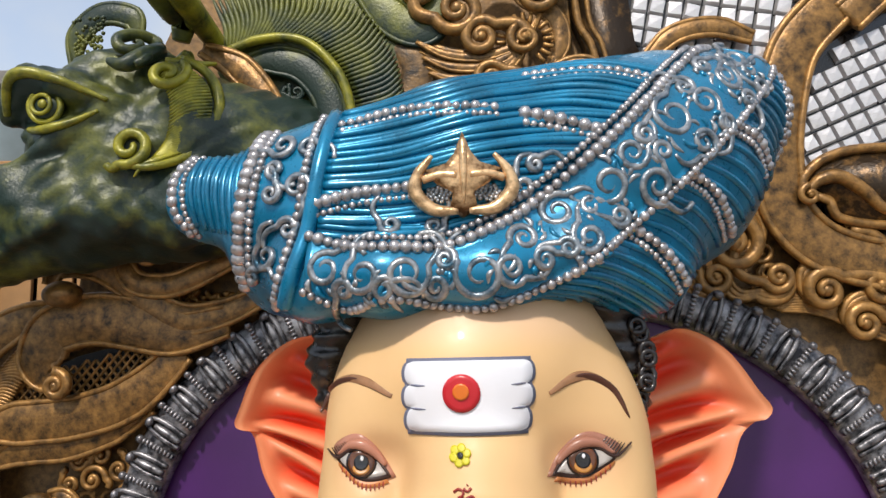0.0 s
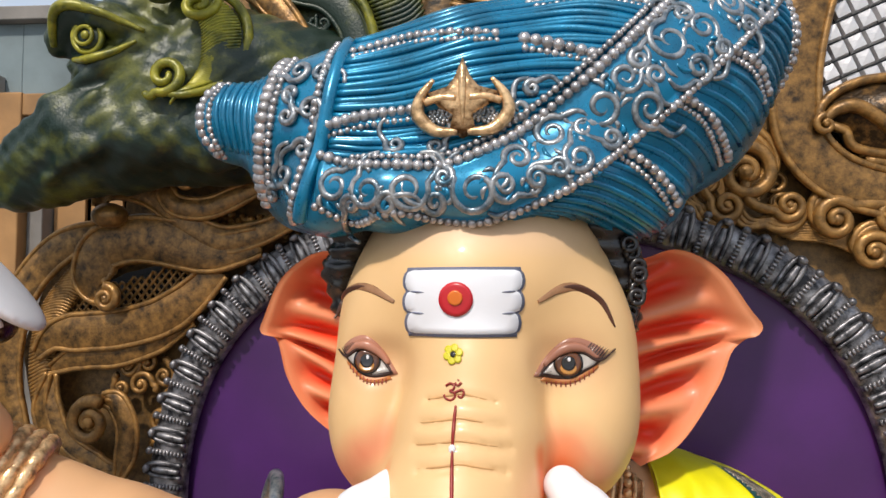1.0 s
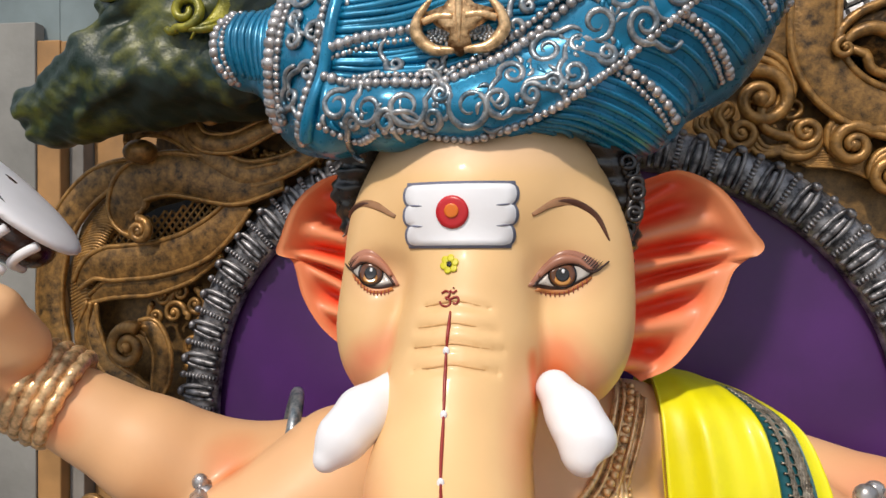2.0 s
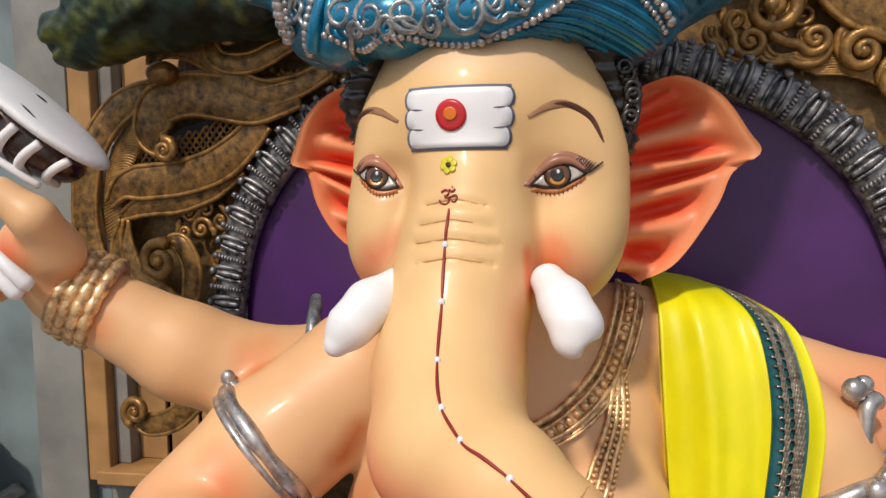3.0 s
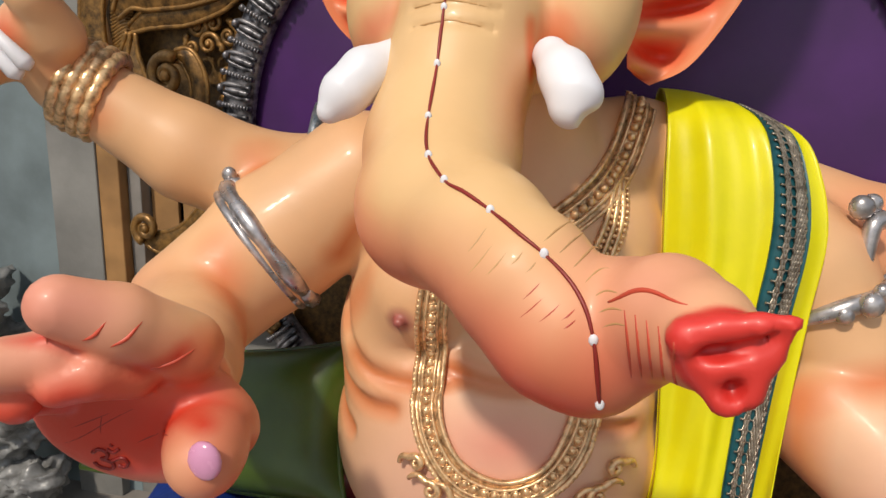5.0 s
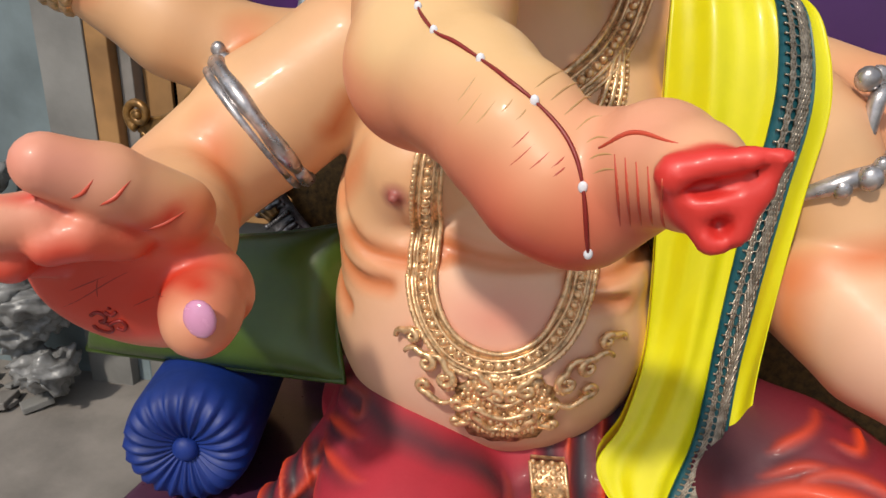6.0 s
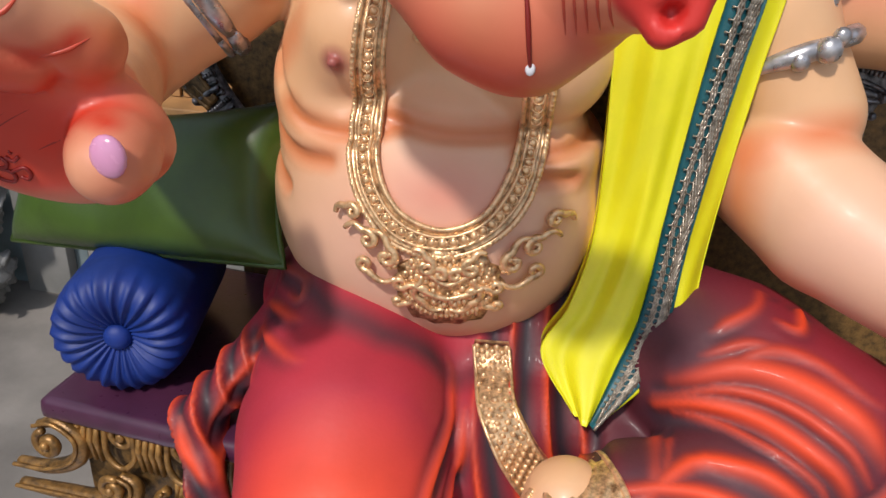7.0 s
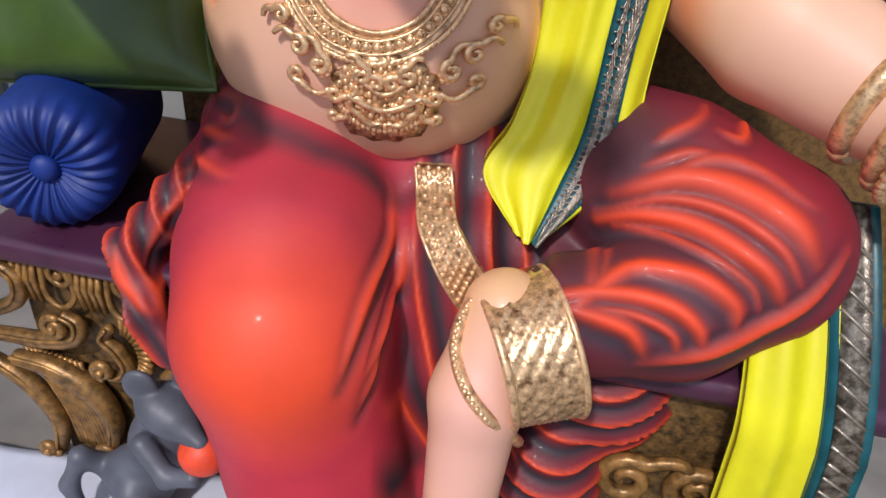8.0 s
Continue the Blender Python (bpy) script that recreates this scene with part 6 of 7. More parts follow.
# frame and silver lattices
o = Solid()
slab(o, [(0.385, 3.3), (0.385, 2.98), (0.42, 2.88), (0.445, 2.78), (0.60, 2.76), (0.545, 2.88), (0.535, 3.0), (0.54, 3.3)], 0.015, 0.05, ANTIQUE)
o.tube(flat([(0.40, 3.3), (0.40, 2.98), (0.435, 2.88), (0.455, 2.78)], 0.02, 30), 0.010, ANTIQUE, 8)
o.tube(flat([(0.43, 3.3), (0.43, 2.98), (0.462, 2.88), (0.48, 2.78)], 0.02, 30), 0.007, ANTIQUE, 8)
part("upright_frame", o, back)
tile = Solid()
h = 0.0202
tile.put([(-h, 0.01, -h), (h, 0.01, -h), (h, 0.01, h), (-h, 0.01, h), (-h * 0.82, -0.006, -h * 0.82), (h * 0.82, -0.006, -h * 0.82), (h * 0.82, -0.006, h * 0.82), (-h * 0.82, -0.006, h * 0.82), (0.002, -0.0075, 0.001)],
         [(4, 5, 8), (5, 6, 8), (6, 7, 8), (7, 4, 8), (0, 1, 5, 4), (1, 2, 6, 5), (2, 3, 7, 6), (3, 0, 4, 7)], TILE)
tile_mesh = None


def lattice(name, outline, inside, angle, c):
    global tile_mesh
    o = Solid()
    slab(o, outline, -0.012, 0.02, BLACK)
    holder = part(name, o, back, "silver lattice of small square tiles", False)
    t = radians(angle)
    for i in range(-16, 17):
        for j in range(-16, 17):
            px, pz = c[0] + 0.0445 * (i * math.cos(t) - j * math.sin(t)), c[1] + 0.0445 * (i * math.sin(t) + j * math.cos(t))
            if not inside(px, pz):
                continue
            if tile_mesh is None:
                ob = tile.object("tile", holder, smooth=False)
                tile_mesh = ob.data
            else:
                ob = new("tile", tile_mesh)
                ob.parent = holder
            ob.matrix_local = pose(px, random.uniform(-0.002, 0.002), pz, random.uniform(-5, 5), -angle + random.uniform(-3, 3), random.uniform(-5, 5))


lattice("lattice_upper", [(0.535, 3.3), (0.54, 2.90), (0.60, 2.80), (0.95, 2.80), (1.0, 3.0), (1.1, 3.3)], lambda x, z: x > 0.545 + 0.6 * max(0, 2.90 - z) and z > 2.82 and x < 0.915 + 0.55 * (z - 2.88) and z < 3.25, -12, (0.75, 3.0))
lattice("lattice_round", [(1.32 + 0.42 * math.cos(a), 2.60 + 0.36 * math.sin(a)) for a in np.linspace(0, 2 * np.pi, 40, endpoint=False)], lambda x, z: ((x - 1.32) / 0.40) ** 2 + ((z - 2.60) / 0.34) ** 2 < 1 and z > 2.50, 22, (1.2, 2.7))
o = Solid()
ribbon(o, [(1.16, 3.06), (1.03, 2.95), (0.93, 2.84), (0.885, 2.70), (0.865, 2.56), (0.875, 2.44), (0.94, 2.35), (1.05, 2.30), (1.2, 2.28), (1.4, 2.30)], 0.125, 0.02, ANTIQUE, 2, 70, (1.0, 1.0), 0.010)
ribbon(o, [(1.5, 3.12), (1.3, 3.03), (1.16, 2.99), (1.06, 2.91)], 0.09, 0.025, ANTIQUE, 2, 40, (1.0, 1.0), 0.010)
part("round_frame", o, back, "thick rounded frame in rubbed antique gold")
o = Solid()
leaf = smooth_line([(0.915, 2.475), (0.925, 2.515), (0.975, 2.555), (1.06, 2.575), (1.2, 2.565), (1.36, 2.50), (1.30, 2.40), (1.12, 2.385), (1.0, 2.405), (0.975, 2.45)], 50)
slab(o, leaf[::-1], 0.03, 0.05, ANTIQUE)
o.tube(flat(np.concatenate([leaf, leaf[:1]]), 0.03), 0.012, ANTIQUE, 8)
o.tube(flat([(0.925, 2.475), (0.955, 2.50), (1.0, 2.505), (1.05, 2.47), (1.10, 2.42), (1.2, 2.40)], 0.04, 40), taper(40, 0.018, 0.3), ANTIQUE, 8)
curl(o, (0.925, 2.462), 0.024, 0.045, ANTIQUE, 1.2, 90, 1, 0.0, 0.010)
part("leaf", o, back, "broad carved leaf in rubbed antique gold")
o = Solid()
ribbon(o, [(0.56, 2.82), (0.64, 2.89), (0.74, 2.905), (0.83, 2.87)], 0.05, 0.03, ANTIQUE, 2, 40, (0.6, 0.6))
part("arch_moulding", o, back)
# scrolls between frame and rim
for c, r, st, way, tail, th in (((0.745, 2.355), 0.070, 100, -1, 0.12, 0.020), ((0.845, 2.272), 0.036, 200, 1, 0.10, 0.014), ((0.70, 2.275), 0.04, 160, 1, 0.06, 0.014), ((1.075, 2.245), 0.045, 60, -1, 0.12, 0.016), ((0.95, 2.235), 0.05, 40, 1, 0.14, 0.018), ((1.03, 2.155), 0.045, 20, 1, 0.14, 0.016), ((1.16, 2.14), 0.05, 60, -1, 0.12, 0.018), ((1.14, 2.03), 0.05, 20, 1, 0.14, 0.018), ((1.25, 2.21), 0.05, 100, 1, 0.1, 0.018)):
    o = Solid()
    curl(o, c, r, 0.02, ANTIQUE, 1.5, st, way, tail, th)
    for k in range(1, 4):
        p = spiral(c, r * (1 + 0.33 * k), 0.55, st + 20, way, tail * 0.8, 20)
        o.tube(flat(p, 0.012), taper(len(p), 0.012, 0.25), ANTIQUE, 6)
    part("scroll", o, back)
for k in range(7):
    s = k / 6
    o = Solid()
    ribbon(o, [(0.80 + 0.05 * s, 2.215 - 0.02 * s), (0.90 + 0.04 * s, 2.235 - 0.045 * s), (1.0 + 0.03 * s, 2.20 - 0.05 * s), (1.10, 2.19 - 0.07 * s), (1.22, 2.16 - 0.07 * s)], 0.022, 0.0, ANTIQUE, 1, 30, (0.3, 0.3), 0.005)
    part("flowing_rib", o, back)
o = Solid()
for k in range(26):
    a = random.uniform(0, 6.28)
    curl(o, (0.62 + 0.62 * random.random(), 2.27 + 0.10 * random.random()), 0.03, -0.02, ANTIQUE, 1.3, math.degrees(a), 1, 0.03, 0.009, False)
part("background_curls", o, back)

# green mane behind the head
slab_m = Solid()
slab(slab_m, [(-0.55, 2.86), (-0.52, 3.10), (-0.30, 3.12), (-0.12, 3.04), (-0.02, 2.90), (0.0, 2.74), (-0.03, 2.56), (-0.36, 2.52)], 0.030, 0.05, GREEN)
part("mane_ground", slab_m, back, "dark green carved ground behind the mane", False)
for k in range(58):
    s = k / 57
    a = smooth_line([(-0.52, 2.895), (-0.42, 2.935), (-0.30, 2.925), (-0.20, 2.83), (-0.165, 2.70), (-0.16, 2.62)], 58)[k]
    b = smooth_line([(-0.56, 3.06), (-0.38, 3.08), (-0.19, 3.03), (-0.08, 2.90), (-0.045, 2.74), (-0.05, 2.60)], 58)[k]
    o = Solid()
    o.tube(flat([a, (a + b) / 2 + (0.02, -0.008), b], 0.05, 10), taper(10, 0.0085, 0.3), GREEN, 6)
    part("mane_feather", o, back, "dark green feather")
o = Solid()
o.tube(flat([(-0.53, 2.885), (-0.42, 2.925), (-0.30, 2.912), (-0.21, 2.82), (-0.175, 2.70), (-0.17, 2.60)], 0.075, 50), 0.013, LIME, 8)
part("mane_edge", o, back, "yellow-green raised edge")
o = Solid()
ribbon(o, [(-0.50, 2.86), (-0.40, 2.875), (-0.31, 2.85), (-0.245, 2.77), (-0.225, 2.66), (-0.23, 2.58)], 0.085, 0.05, GREEN, 2, 50)
ribbon(o, [(-0.18, 3.10), (-0.06, 2.97), (0.02, 2.96), (0.04, 3.10)], 0.11, 0.03, GREEN, 2, 40)
ribbon(o, [(-0.10, 2.93), (-0.02, 2.86), (-0.03, 2.78), (-0.08, 2.73)], 0.10, 0.02, ANTIQUE_FLAT, 2, 40)
part("mane_bands", o, back)
o = Solid()
for k in range(34):
    curl(o, (-0.40 + 0.20 * random.random(), 2.60 + 0.20 * random.random()), 0.022, 0.05, GREEN, 1.3, random.uniform(0, 360), 1, 0.015, 0.007, False)
part("curled_ground", o, back)
o = Solid()
ribbon(o, [(-0.56, 2.895), (-0.46, 2.835), (-0.385, 2.735), (-0.35, 2.63), (-0.35, 2.54)], 0.075, 0.10, ANTIQUE, 2, 50, (0.4, 1.0), 0.010)
part("gold_strap", o, back, "rubbed gold strap")
o = Solid()
for k in range(14):
    s = k / 13
    o.tube(flat([(-0.47 + 0.10 * s, 2.735 - 0.2 * s), (-0.42 + 0.06 * s, 2.76 - 0.2 * s)], 0.06, 4), 0.008, GREEN, 6)
part("strap_teeth", o, back)

beast = Field((-1.45, -0.60, 2.05), (-0.30, 0.20, 3.08), 0.010)
beast.ball((-0.66, -0.10, 2.66), (0.25, 0.19, 0.20), 0.02)
beast.limb([(-0.80, -0.14, 2.60, 0.175), (-0.97, -0.17, 2.52, 0.135), (-1.12, -0.19, 2.45, 0.10), (-1.20, -0.19, 2.41, 0.085)], 0.05)
beast.limb([(-0.66, -0.12, 2.51, 0.12), (-0.90, -0.15, 2.475, 0.080), (-1.10, -0.17, 2.43, 0.050), (-1.15, -0.18, 2.42, 0.042)], 0.05)
beast.limb([(-0.50, 0.02, 2.62, 0.23), (-0.40, 0.06, 2.55, 0.2)], 0.06)
beast.ball((-0.90, -0.17, 2.70), (0.14, 0.115, 0.12), 0.05)
beast.ball((-0.80, -0.14, 2.80), (0.16, 0.11, 0.11), 0.05)
beast.ball((-0.80, -0.25, 2.50), (0.11, 0.07, 0.08), 0.04)
beast.ball((-0.62, -0.24, 2.50), (0.10, 0.06, 0.09), 0.05)
beast.ball((-1.235, -0.24, 2.43), (0.045, 0.045, 0.05), 0.03)
beast.limb([(-1.04, -0.26, 2.745, 0.035), (-0.97, -0.30, 2.80, 0.036), (-0.88, -0.30, 2.785, 0.034), (-0.78, -0.28, 2.745, 0.02)], 0.03)
beast.limb([(-0.98, -0.27, 2.68, 0.022), (-0.90, -0.29, 2.675, 0.026), (-0.80, -0.28, 2.72, 0.018)], 0.03)
beast.limb([(-0.98, -0.22, 2.78, 0.05), (-0.86, -0.20, 2.84, 0.05), (-0.74, -0.16, 2.87, 0.05)], 0.06)
for k in range(4):
    beast.limb([(-1.14 + 0.03 * k, -0.285, 2.50 - 0.035 * k, 0.006), (-1.02 + 0.03 * k, -0.315, 2.575 - 0.04 * k, 0.010), (-0.93 + 0.03 * k, -0.315, 2.64 - 0.05 * k, 0.006)], 0.045)
beast.groove([(-1.27, -0.24, 2.385, 0.010), (-1.14, -0.30, 2.385, 0.011), (-1.02, -0.31, 2.41, 0.010)], 0.03)
beast.ball((-1.25, -0.29, 2.44), (0.018, 0.02, 0.022), 0.02, cut=True)
v, q = beast.skin()
rough = np.sin(v[:, 0] * 41 + 9 * np.sin(v[:, 2] * 13)) * np.sin(v[:, 2] * 57 + 6 * np.sin(v[:, 0] * 17)) + 0.6 * np.sin(v[:, 0] * 83 - v[:, 2] * 97)
v = v + normals(v, q) * (0.0032 * rough)[:, None]
o = Solid()
o.put(v, q, GREEN)
eye_c = (-0.925, -0.305, 2.735)
o.bead(eye_c, (0.040, 0.022, 0.034), GREEN, 16, 10)
hoop(o, (eye_c[0], eye_c[1] - 0.008, eye_c[2]), (0, 1, 0), (0.036, 0.040), 0.007, LIME, n=30)
o.bead((eye_c[0] + 0.004, eye_c[1] - 0.024, eye_c[2]), (0.011, 0.006, 0.011), LIME, 10, 6)
hoop(o, (eye_c[0], eye_c[1] - 0.022, eye_c[2]), (0, 1, 0), 0.022, 0.005, LIME, n=24)
o.tube(on(beast, [(-1.03, 2.725), (-1.005, 2.785), (-0.95, 2.805), (-0.88, 2.785), (-0.78, 2.745)], 0.004, 40), taper(40, 0.014, 0.3), LIME, 8)
o.tube(on(beast, [(-0.97, 2.685), (-0.90, 2.678), (-0.80, 2.72)], 0.004, 30), taper(30, 0.011, 0.3), LIME, 8)
beast_ob = part("beast_head", o, back, "green and yellow carved beast's head")
beast_ob.location = (0.09, 0.0, -0.052)


def on_beast(solid, pts, lift, r, mat, n=40, small=0.4):
    p = smooth_line(pts, n)
    y = np.minimum(beast.front(p[:, 0], p[:, 1]), 0.0)
    y = np.convolve(np.pad(y, 4, mode="edge"), np.ones(9) / 9, "valid")
    solid.tube(np.stack([p[:, 0], y - lift, p[:, 1]], 1), taper(n, r, small), mat, 8)


o = Solid()
on_beast(o, [(-0.59, 2.81), (-0.52, 2.80), (-0.465, 2.735), (-0.455, 2.65), (-0.50, 2.575), (-0.575, 2.53), (-0.635, 2.535)], 0.026, 0.0135, LIME, 60, 0.4)
for k in range(40):
    s = k / 39
    a = smooth_line([(-0.54, 2.80), (-0.475, 2.73), (-0.465, 2.65), (-0.51, 2.58), (-0.56, 2.545)], 40)[k]
    on_beast(o, [a, a + (-0.03 - 0.02 * math.sin(math.pi * s), -0.010), a + (-0.05 - 0.04 * math.sin(math.pi * s), -0.040)], 0.026, 0.0058, LIME, 8, 0.3)
on_beast(o, spiral((-0.628, 2.578), 0.046, 1.4, 250, 1, 0.03, 30), 0.030, 0.0125, LIME, 50, 0.5)
on_beast(o, spiral((-0.565, 2.760), 0.042, 1.4, 60, -1, 0.03, 30), 0.034, 0.0125, LIME, 50, 0.5)
on_beast(o, [(-0.575, 2.80), (-0.57, 2.85), (-0.545, 2.815), (-0.50, 2.83)], 0.03, 0.014, LIME, 20, 0.2)
part("cheek_leaf", o, back, "yellow-green ribbed leaf with curled ends")
o = Solid()
on_beast(o, spiral((-0.672, 2.855), 0.046, 1.3, 330, 1, 0.05, 30), 0.04, 0.015, GREEN, 50, 0.5)
on_beast(o, [(-0.655, 2.89), (-0.625, 2.84), (-0.66, 2.785), (-0.705, 2.795)], 0.04, 0.022, GREEN, 30, 0.3)
part("brow_curl", o, back)
o = Solid()
ribbon(o, [(-0.865, 2.84), (-0.86, 2.92), (-0.80, 2.975), (-0.72, 2.96), (-0.70, 2.90)], 0.06, 0.16, GREEN, 2, 40)
for _ in range(70):
    o.bead((-0.83 + random.uniform(-0.02, 0.06), -0.20, 2.89 + random.uniform(-0.04, 0.06)), 0.0055, GREEN, 5, 4)
part("ear_curl", o, back)
o = Solid()
on_beast(o, [(-0.62, 3.05), (-0.585, 2.97), (-0.60, 2.90)], 0.03, 0.035, GREEN, 24, 0.6)
on_beast(o, [(-0.52, 3.06), (-0.53, 2.97), (-0.55, 2.91)], 0.02, 0.035, LIME, 24, 0.5)
part("crown_knob", o, back)

# ---- throne seat and carved base ----
seat = new("throne")
seat.matrix_world = pose(-0.80, 1.12, 0, 0, 0, -6)
tagged(seat, "plum painted throne seat on a carved antique gold base", "throne")


def rounded_box(low, high, mat, r=0.015):
    """A box with softened edges."""
    bm = bmesh.new()
    bmesh.ops.create_cube(bm, size=1.0)
    bmesh.ops.scale(bm, vec=Vector(high) - Vector(low), verts=bm.verts)
    bmesh.ops.translate(bm, vec=(Vector(high) + Vector(low)) / 2, verts=bm.verts)
    bmesh.ops.bevel(bm, geom=bm.edges[:], offset=r, segments=3, affect="EDGES", profile=0.6)
    s = Solid()
    bm.verts.index_update()
    s.put([v.co[:] for v in bm.verts], [[v.index for v in f.verts] for f in bm.faces], mat)
    bm.free()
    return s


part("seat_slab", rounded_box((-0.02, 0.0, 0.30), (2.15, 0.80, 0.365), PLUM, 0.028), seat)
part("base_body", rounded_box((0.03, 0.075, FLOOR + 0.0), (2.1, 0.75, 0.30), ANTIQUE_FLAT, 0.01), seat, "dark recessed base")
x0 = 0.05
while x0 < 1.0:
    for j in range(4):
        o = Solid()
        o.tube([(x0 + 0.019 * j, 0.05, 0.295), (x0 + 0.019 * j, 0.035, 0.24), (x0 + 0.019 * j, 0.048, 0.165)], (0.008, 0.009, 0.007), ANTIQUE, 6)
        part("flute", o, seat)
    x0 += 0.085
    o = Solid()
    hoop(o, (x0 + 0.035, 0.05, 0.255), (0, 1, 0), (0.026, 0.03), 0.009, ANTIQUE, n=20)
    o.bead((x0 + 0.035, 0.05, 0.255), (0.013, 0.012, 0.016), ANTIQUE, 8, 6)
    o.tube(smooth_line([(x0 - 0.005, 0.045, 0.29), (x0 - 0.005, 0.04, 0.20), (x0 + 0.035, 0.035, 0.165), (x0 + 0.075, 0.04, 0.20), (x0 + 0.075, 0.045, 0.29)], 18), 0.0085, ANTIQUE, 6)
    part("rosette", o, seat)
    x0 += 0.095
for pts, w, cc, r, st, way in (([(-0.16, 0.02), (-0.02, 0.03), (0.10, 0.04), (0.19, 0.07), (0.205, 0.12), (0.165, 0.14)], 0.05, (0.155, 0.115), 0.035, 60, 1),
                              ([(0.30, 0.13), (0.275, 0.09), (0.31, 0.05), (0.325, 0.0), (0.29, -0.04), (0.245, -0.02)], 0.042, (0.265, -0.005), 0.03, 270, -1),
                              ([(-0.15, 0.10), (-0.05, 0.11), (0.04, 0.16), (0.06, 0.23), (0.0, 0.27), (-0.06, 0.25)], 0.045, (-0.02, 0.215), 0.04, 100, 1),
                              ([(-0.02, -0.05), (0.10, -0.06), (0.20, -0.12), (0.24, -0.22), (0.22, -0.34)], 0.07, (0.21, -0.34), 0.03, 0, 1),
                              ([(-0.12, -0.06), (0.0, -0.14), (0.06, -0.26), (0.04, -0.40)], 0.06, (0.02, -0.38), 0.03, 0, -1)):
    o = Solid()
    p = smooth_line(pts, 40)
    o.tube(np.stack([p[:, 0], np.full(40, 0.035), p[:, 1]], 1), taper(40, w / 2, 0.5), ANTIQUE, 10)
    off = w * 0.55
    o.tube(np.stack([p[:, 0], np.full(40, 0.012), p[:, 1] + off * 0.4], 1), 0.006, ANTIQUE, 6)
    sp = spiral(cc, r, 1.4, st, way, 0.0, 30)
    o.tube(np.stack([sp[:, 0], np.full(len(sp), 0.01), sp[:, 1]], 1), taper(len(sp), 0.014, 0.5), ANTIQUE, 8)
    o.bead((cc[0], 0.0, cc[1]), (0.014, 0.014, 0.014), ANTIQUE, 8, 6)
    part("base_scroll", o, seat)
for k in range(15):
    a = math.pi * (-0.42 + 0.85 * k / 14)
    o = Solid()
    o.tube([(0.315 + 0.045 * math.cos(a), 0.04, 0.045 + 0.07 * math.sin(a)), (0.315 + 0.085 * math.cos(a), 0.035, 0.045 + 0.125 * math.sin(a))], 0.0075, ANTIQUE, 6)
    part("shell_rib", o, seat)
for k in range(12):
    s = k / 11
    o = Solid()
    o.tube(smooth_line([(0.0 + 0.16 * s, 0.055, -0.02 - 0.02 * s), (0.06 + 0.13 * s, 0.04, -0.12 - 0.02 * s), (0.09 + 0.13 * s, 0.045, -0.24), (0.10 + 0.13 * s, 0.05, -0.36)], 14), 0.008, ANTIQUE, 6)
    part("leaf_rib", o, seat)
o = Solid()
ribbon_pts = smooth_line([(0.42, -0.02), (0.50, 0.04), (0.60, 0.05), (0.68, 0.0)], 24)
o.tube(np.stack([ribbon_pts[:, 0], np.full(24, 0.045), ribbon_pts[:, 1]], 1), taper(24, 0.03, 0.3), ANTIQUE, 8)
part("base_leaf", o, seat)
o = Solid()
for sx in (1.62, 1.78, 1.95):
    sp = spiral((sx, 0.0), 0.07, 1.5, 60, 1, 0.12, 30)
    o.tube(np.stack([sp[:, 0], np.full(len(sp), 0.03), sp[:, 1]], 1), taper(len(sp), 0.02, 0.4), ANTIQUE, 8)
part("base_scroll", o, seat)

# ---- cushions ----
bolster = new("bolster")
bolster.matrix_world = pose(-0.622, 1.215, 0.533, 0, 0, 12)
tagged(bolster, "blue bolster with pleated round end on the throne seat", "bolster")
R, seg_n = 0.168, 120
verts, faces = [], []
rows = [(0.0, 0.012)] + [(R * r, 0.0) for r in np.linspace(0.14, 0.93, 12)] + [(R * 0.985, 0.02), (R, 0.05), (R * 1.0, 0.2), (R, 0.42), (R * 0.9, 0.47), (0.01, 0.48)]
for i, (r, d) in enumerate(rows):
    for j in range(seg_n):
        a = 2 * math.pi * j / seg_n
        f = min(1, r / R)
        pl = (0.0075 * math.sin(24 * a) + 0.003 * math.sin(44 * a + 1)) * (1 if 0 < i < 13 else 0.35 if i < 15 else 0)
        dome = -0.060 * f * (1 - f ** 3) * 1.6 if i < 13 else 0
        verts.append((r * math.cos(a), d + dome + pl * min(1, f * 2.2), r * math.sin(a)))
for i in range(len(rows) - 1):
    for j in range(seg_n):
        faces.append((i * seg_n + j, (i + 1) * seg_n + j, (i + 1) * seg_n + (j + 1) % seg_n, i * seg_n + (j + 1) % seg_n))
o = Solid()
o.put(verts, faces, NAVY)
part("cover", o, bolster)
o = Solid()
o.bead((0, -0.020, 0), (0.034, 0.026, 0.034), NAVY, 16, 10)
part("button", o, bolster)
o = Solid()
n = 36
verts, faces = [], []
for side in (-1, 1):
    for i in range(n):
        for j in range(n):
            a, b = 2 * i / (n - 1) - 1, 2 * j / (n - 1) - 1
            pinch = 1 - 0.10 * (1 - b * b) * abs(a) ** 3
            pinch2 = 1 - 0.12 * (1 - a * a) * abs(b) ** 3
            th = 0.095 * ((1 - a ** 4) * (1 - b ** 4)) ** 0.5 + 0.004
            th += 0.006 * math.sin(7 * a + 3 * b) * (1 - a * a) * (1 - b * b)
            verts.append((0.46 * a * pinch, side * th, 0.20 * b * pinch2 - 0.025 * (1 - a * a)))
o_n = n * n
for s in (0, 1):
    for i in range(n - 1):
        for j in range(n - 1):
            a = s * o_n + i * n + j
            f = (a, a + n, a + n + 1, a + 1)
            faces.append(f if s == 0 else f[::-1])
o.put(verts, faces, OLIVE)
ring = np.linspace(-1, 1, 13)
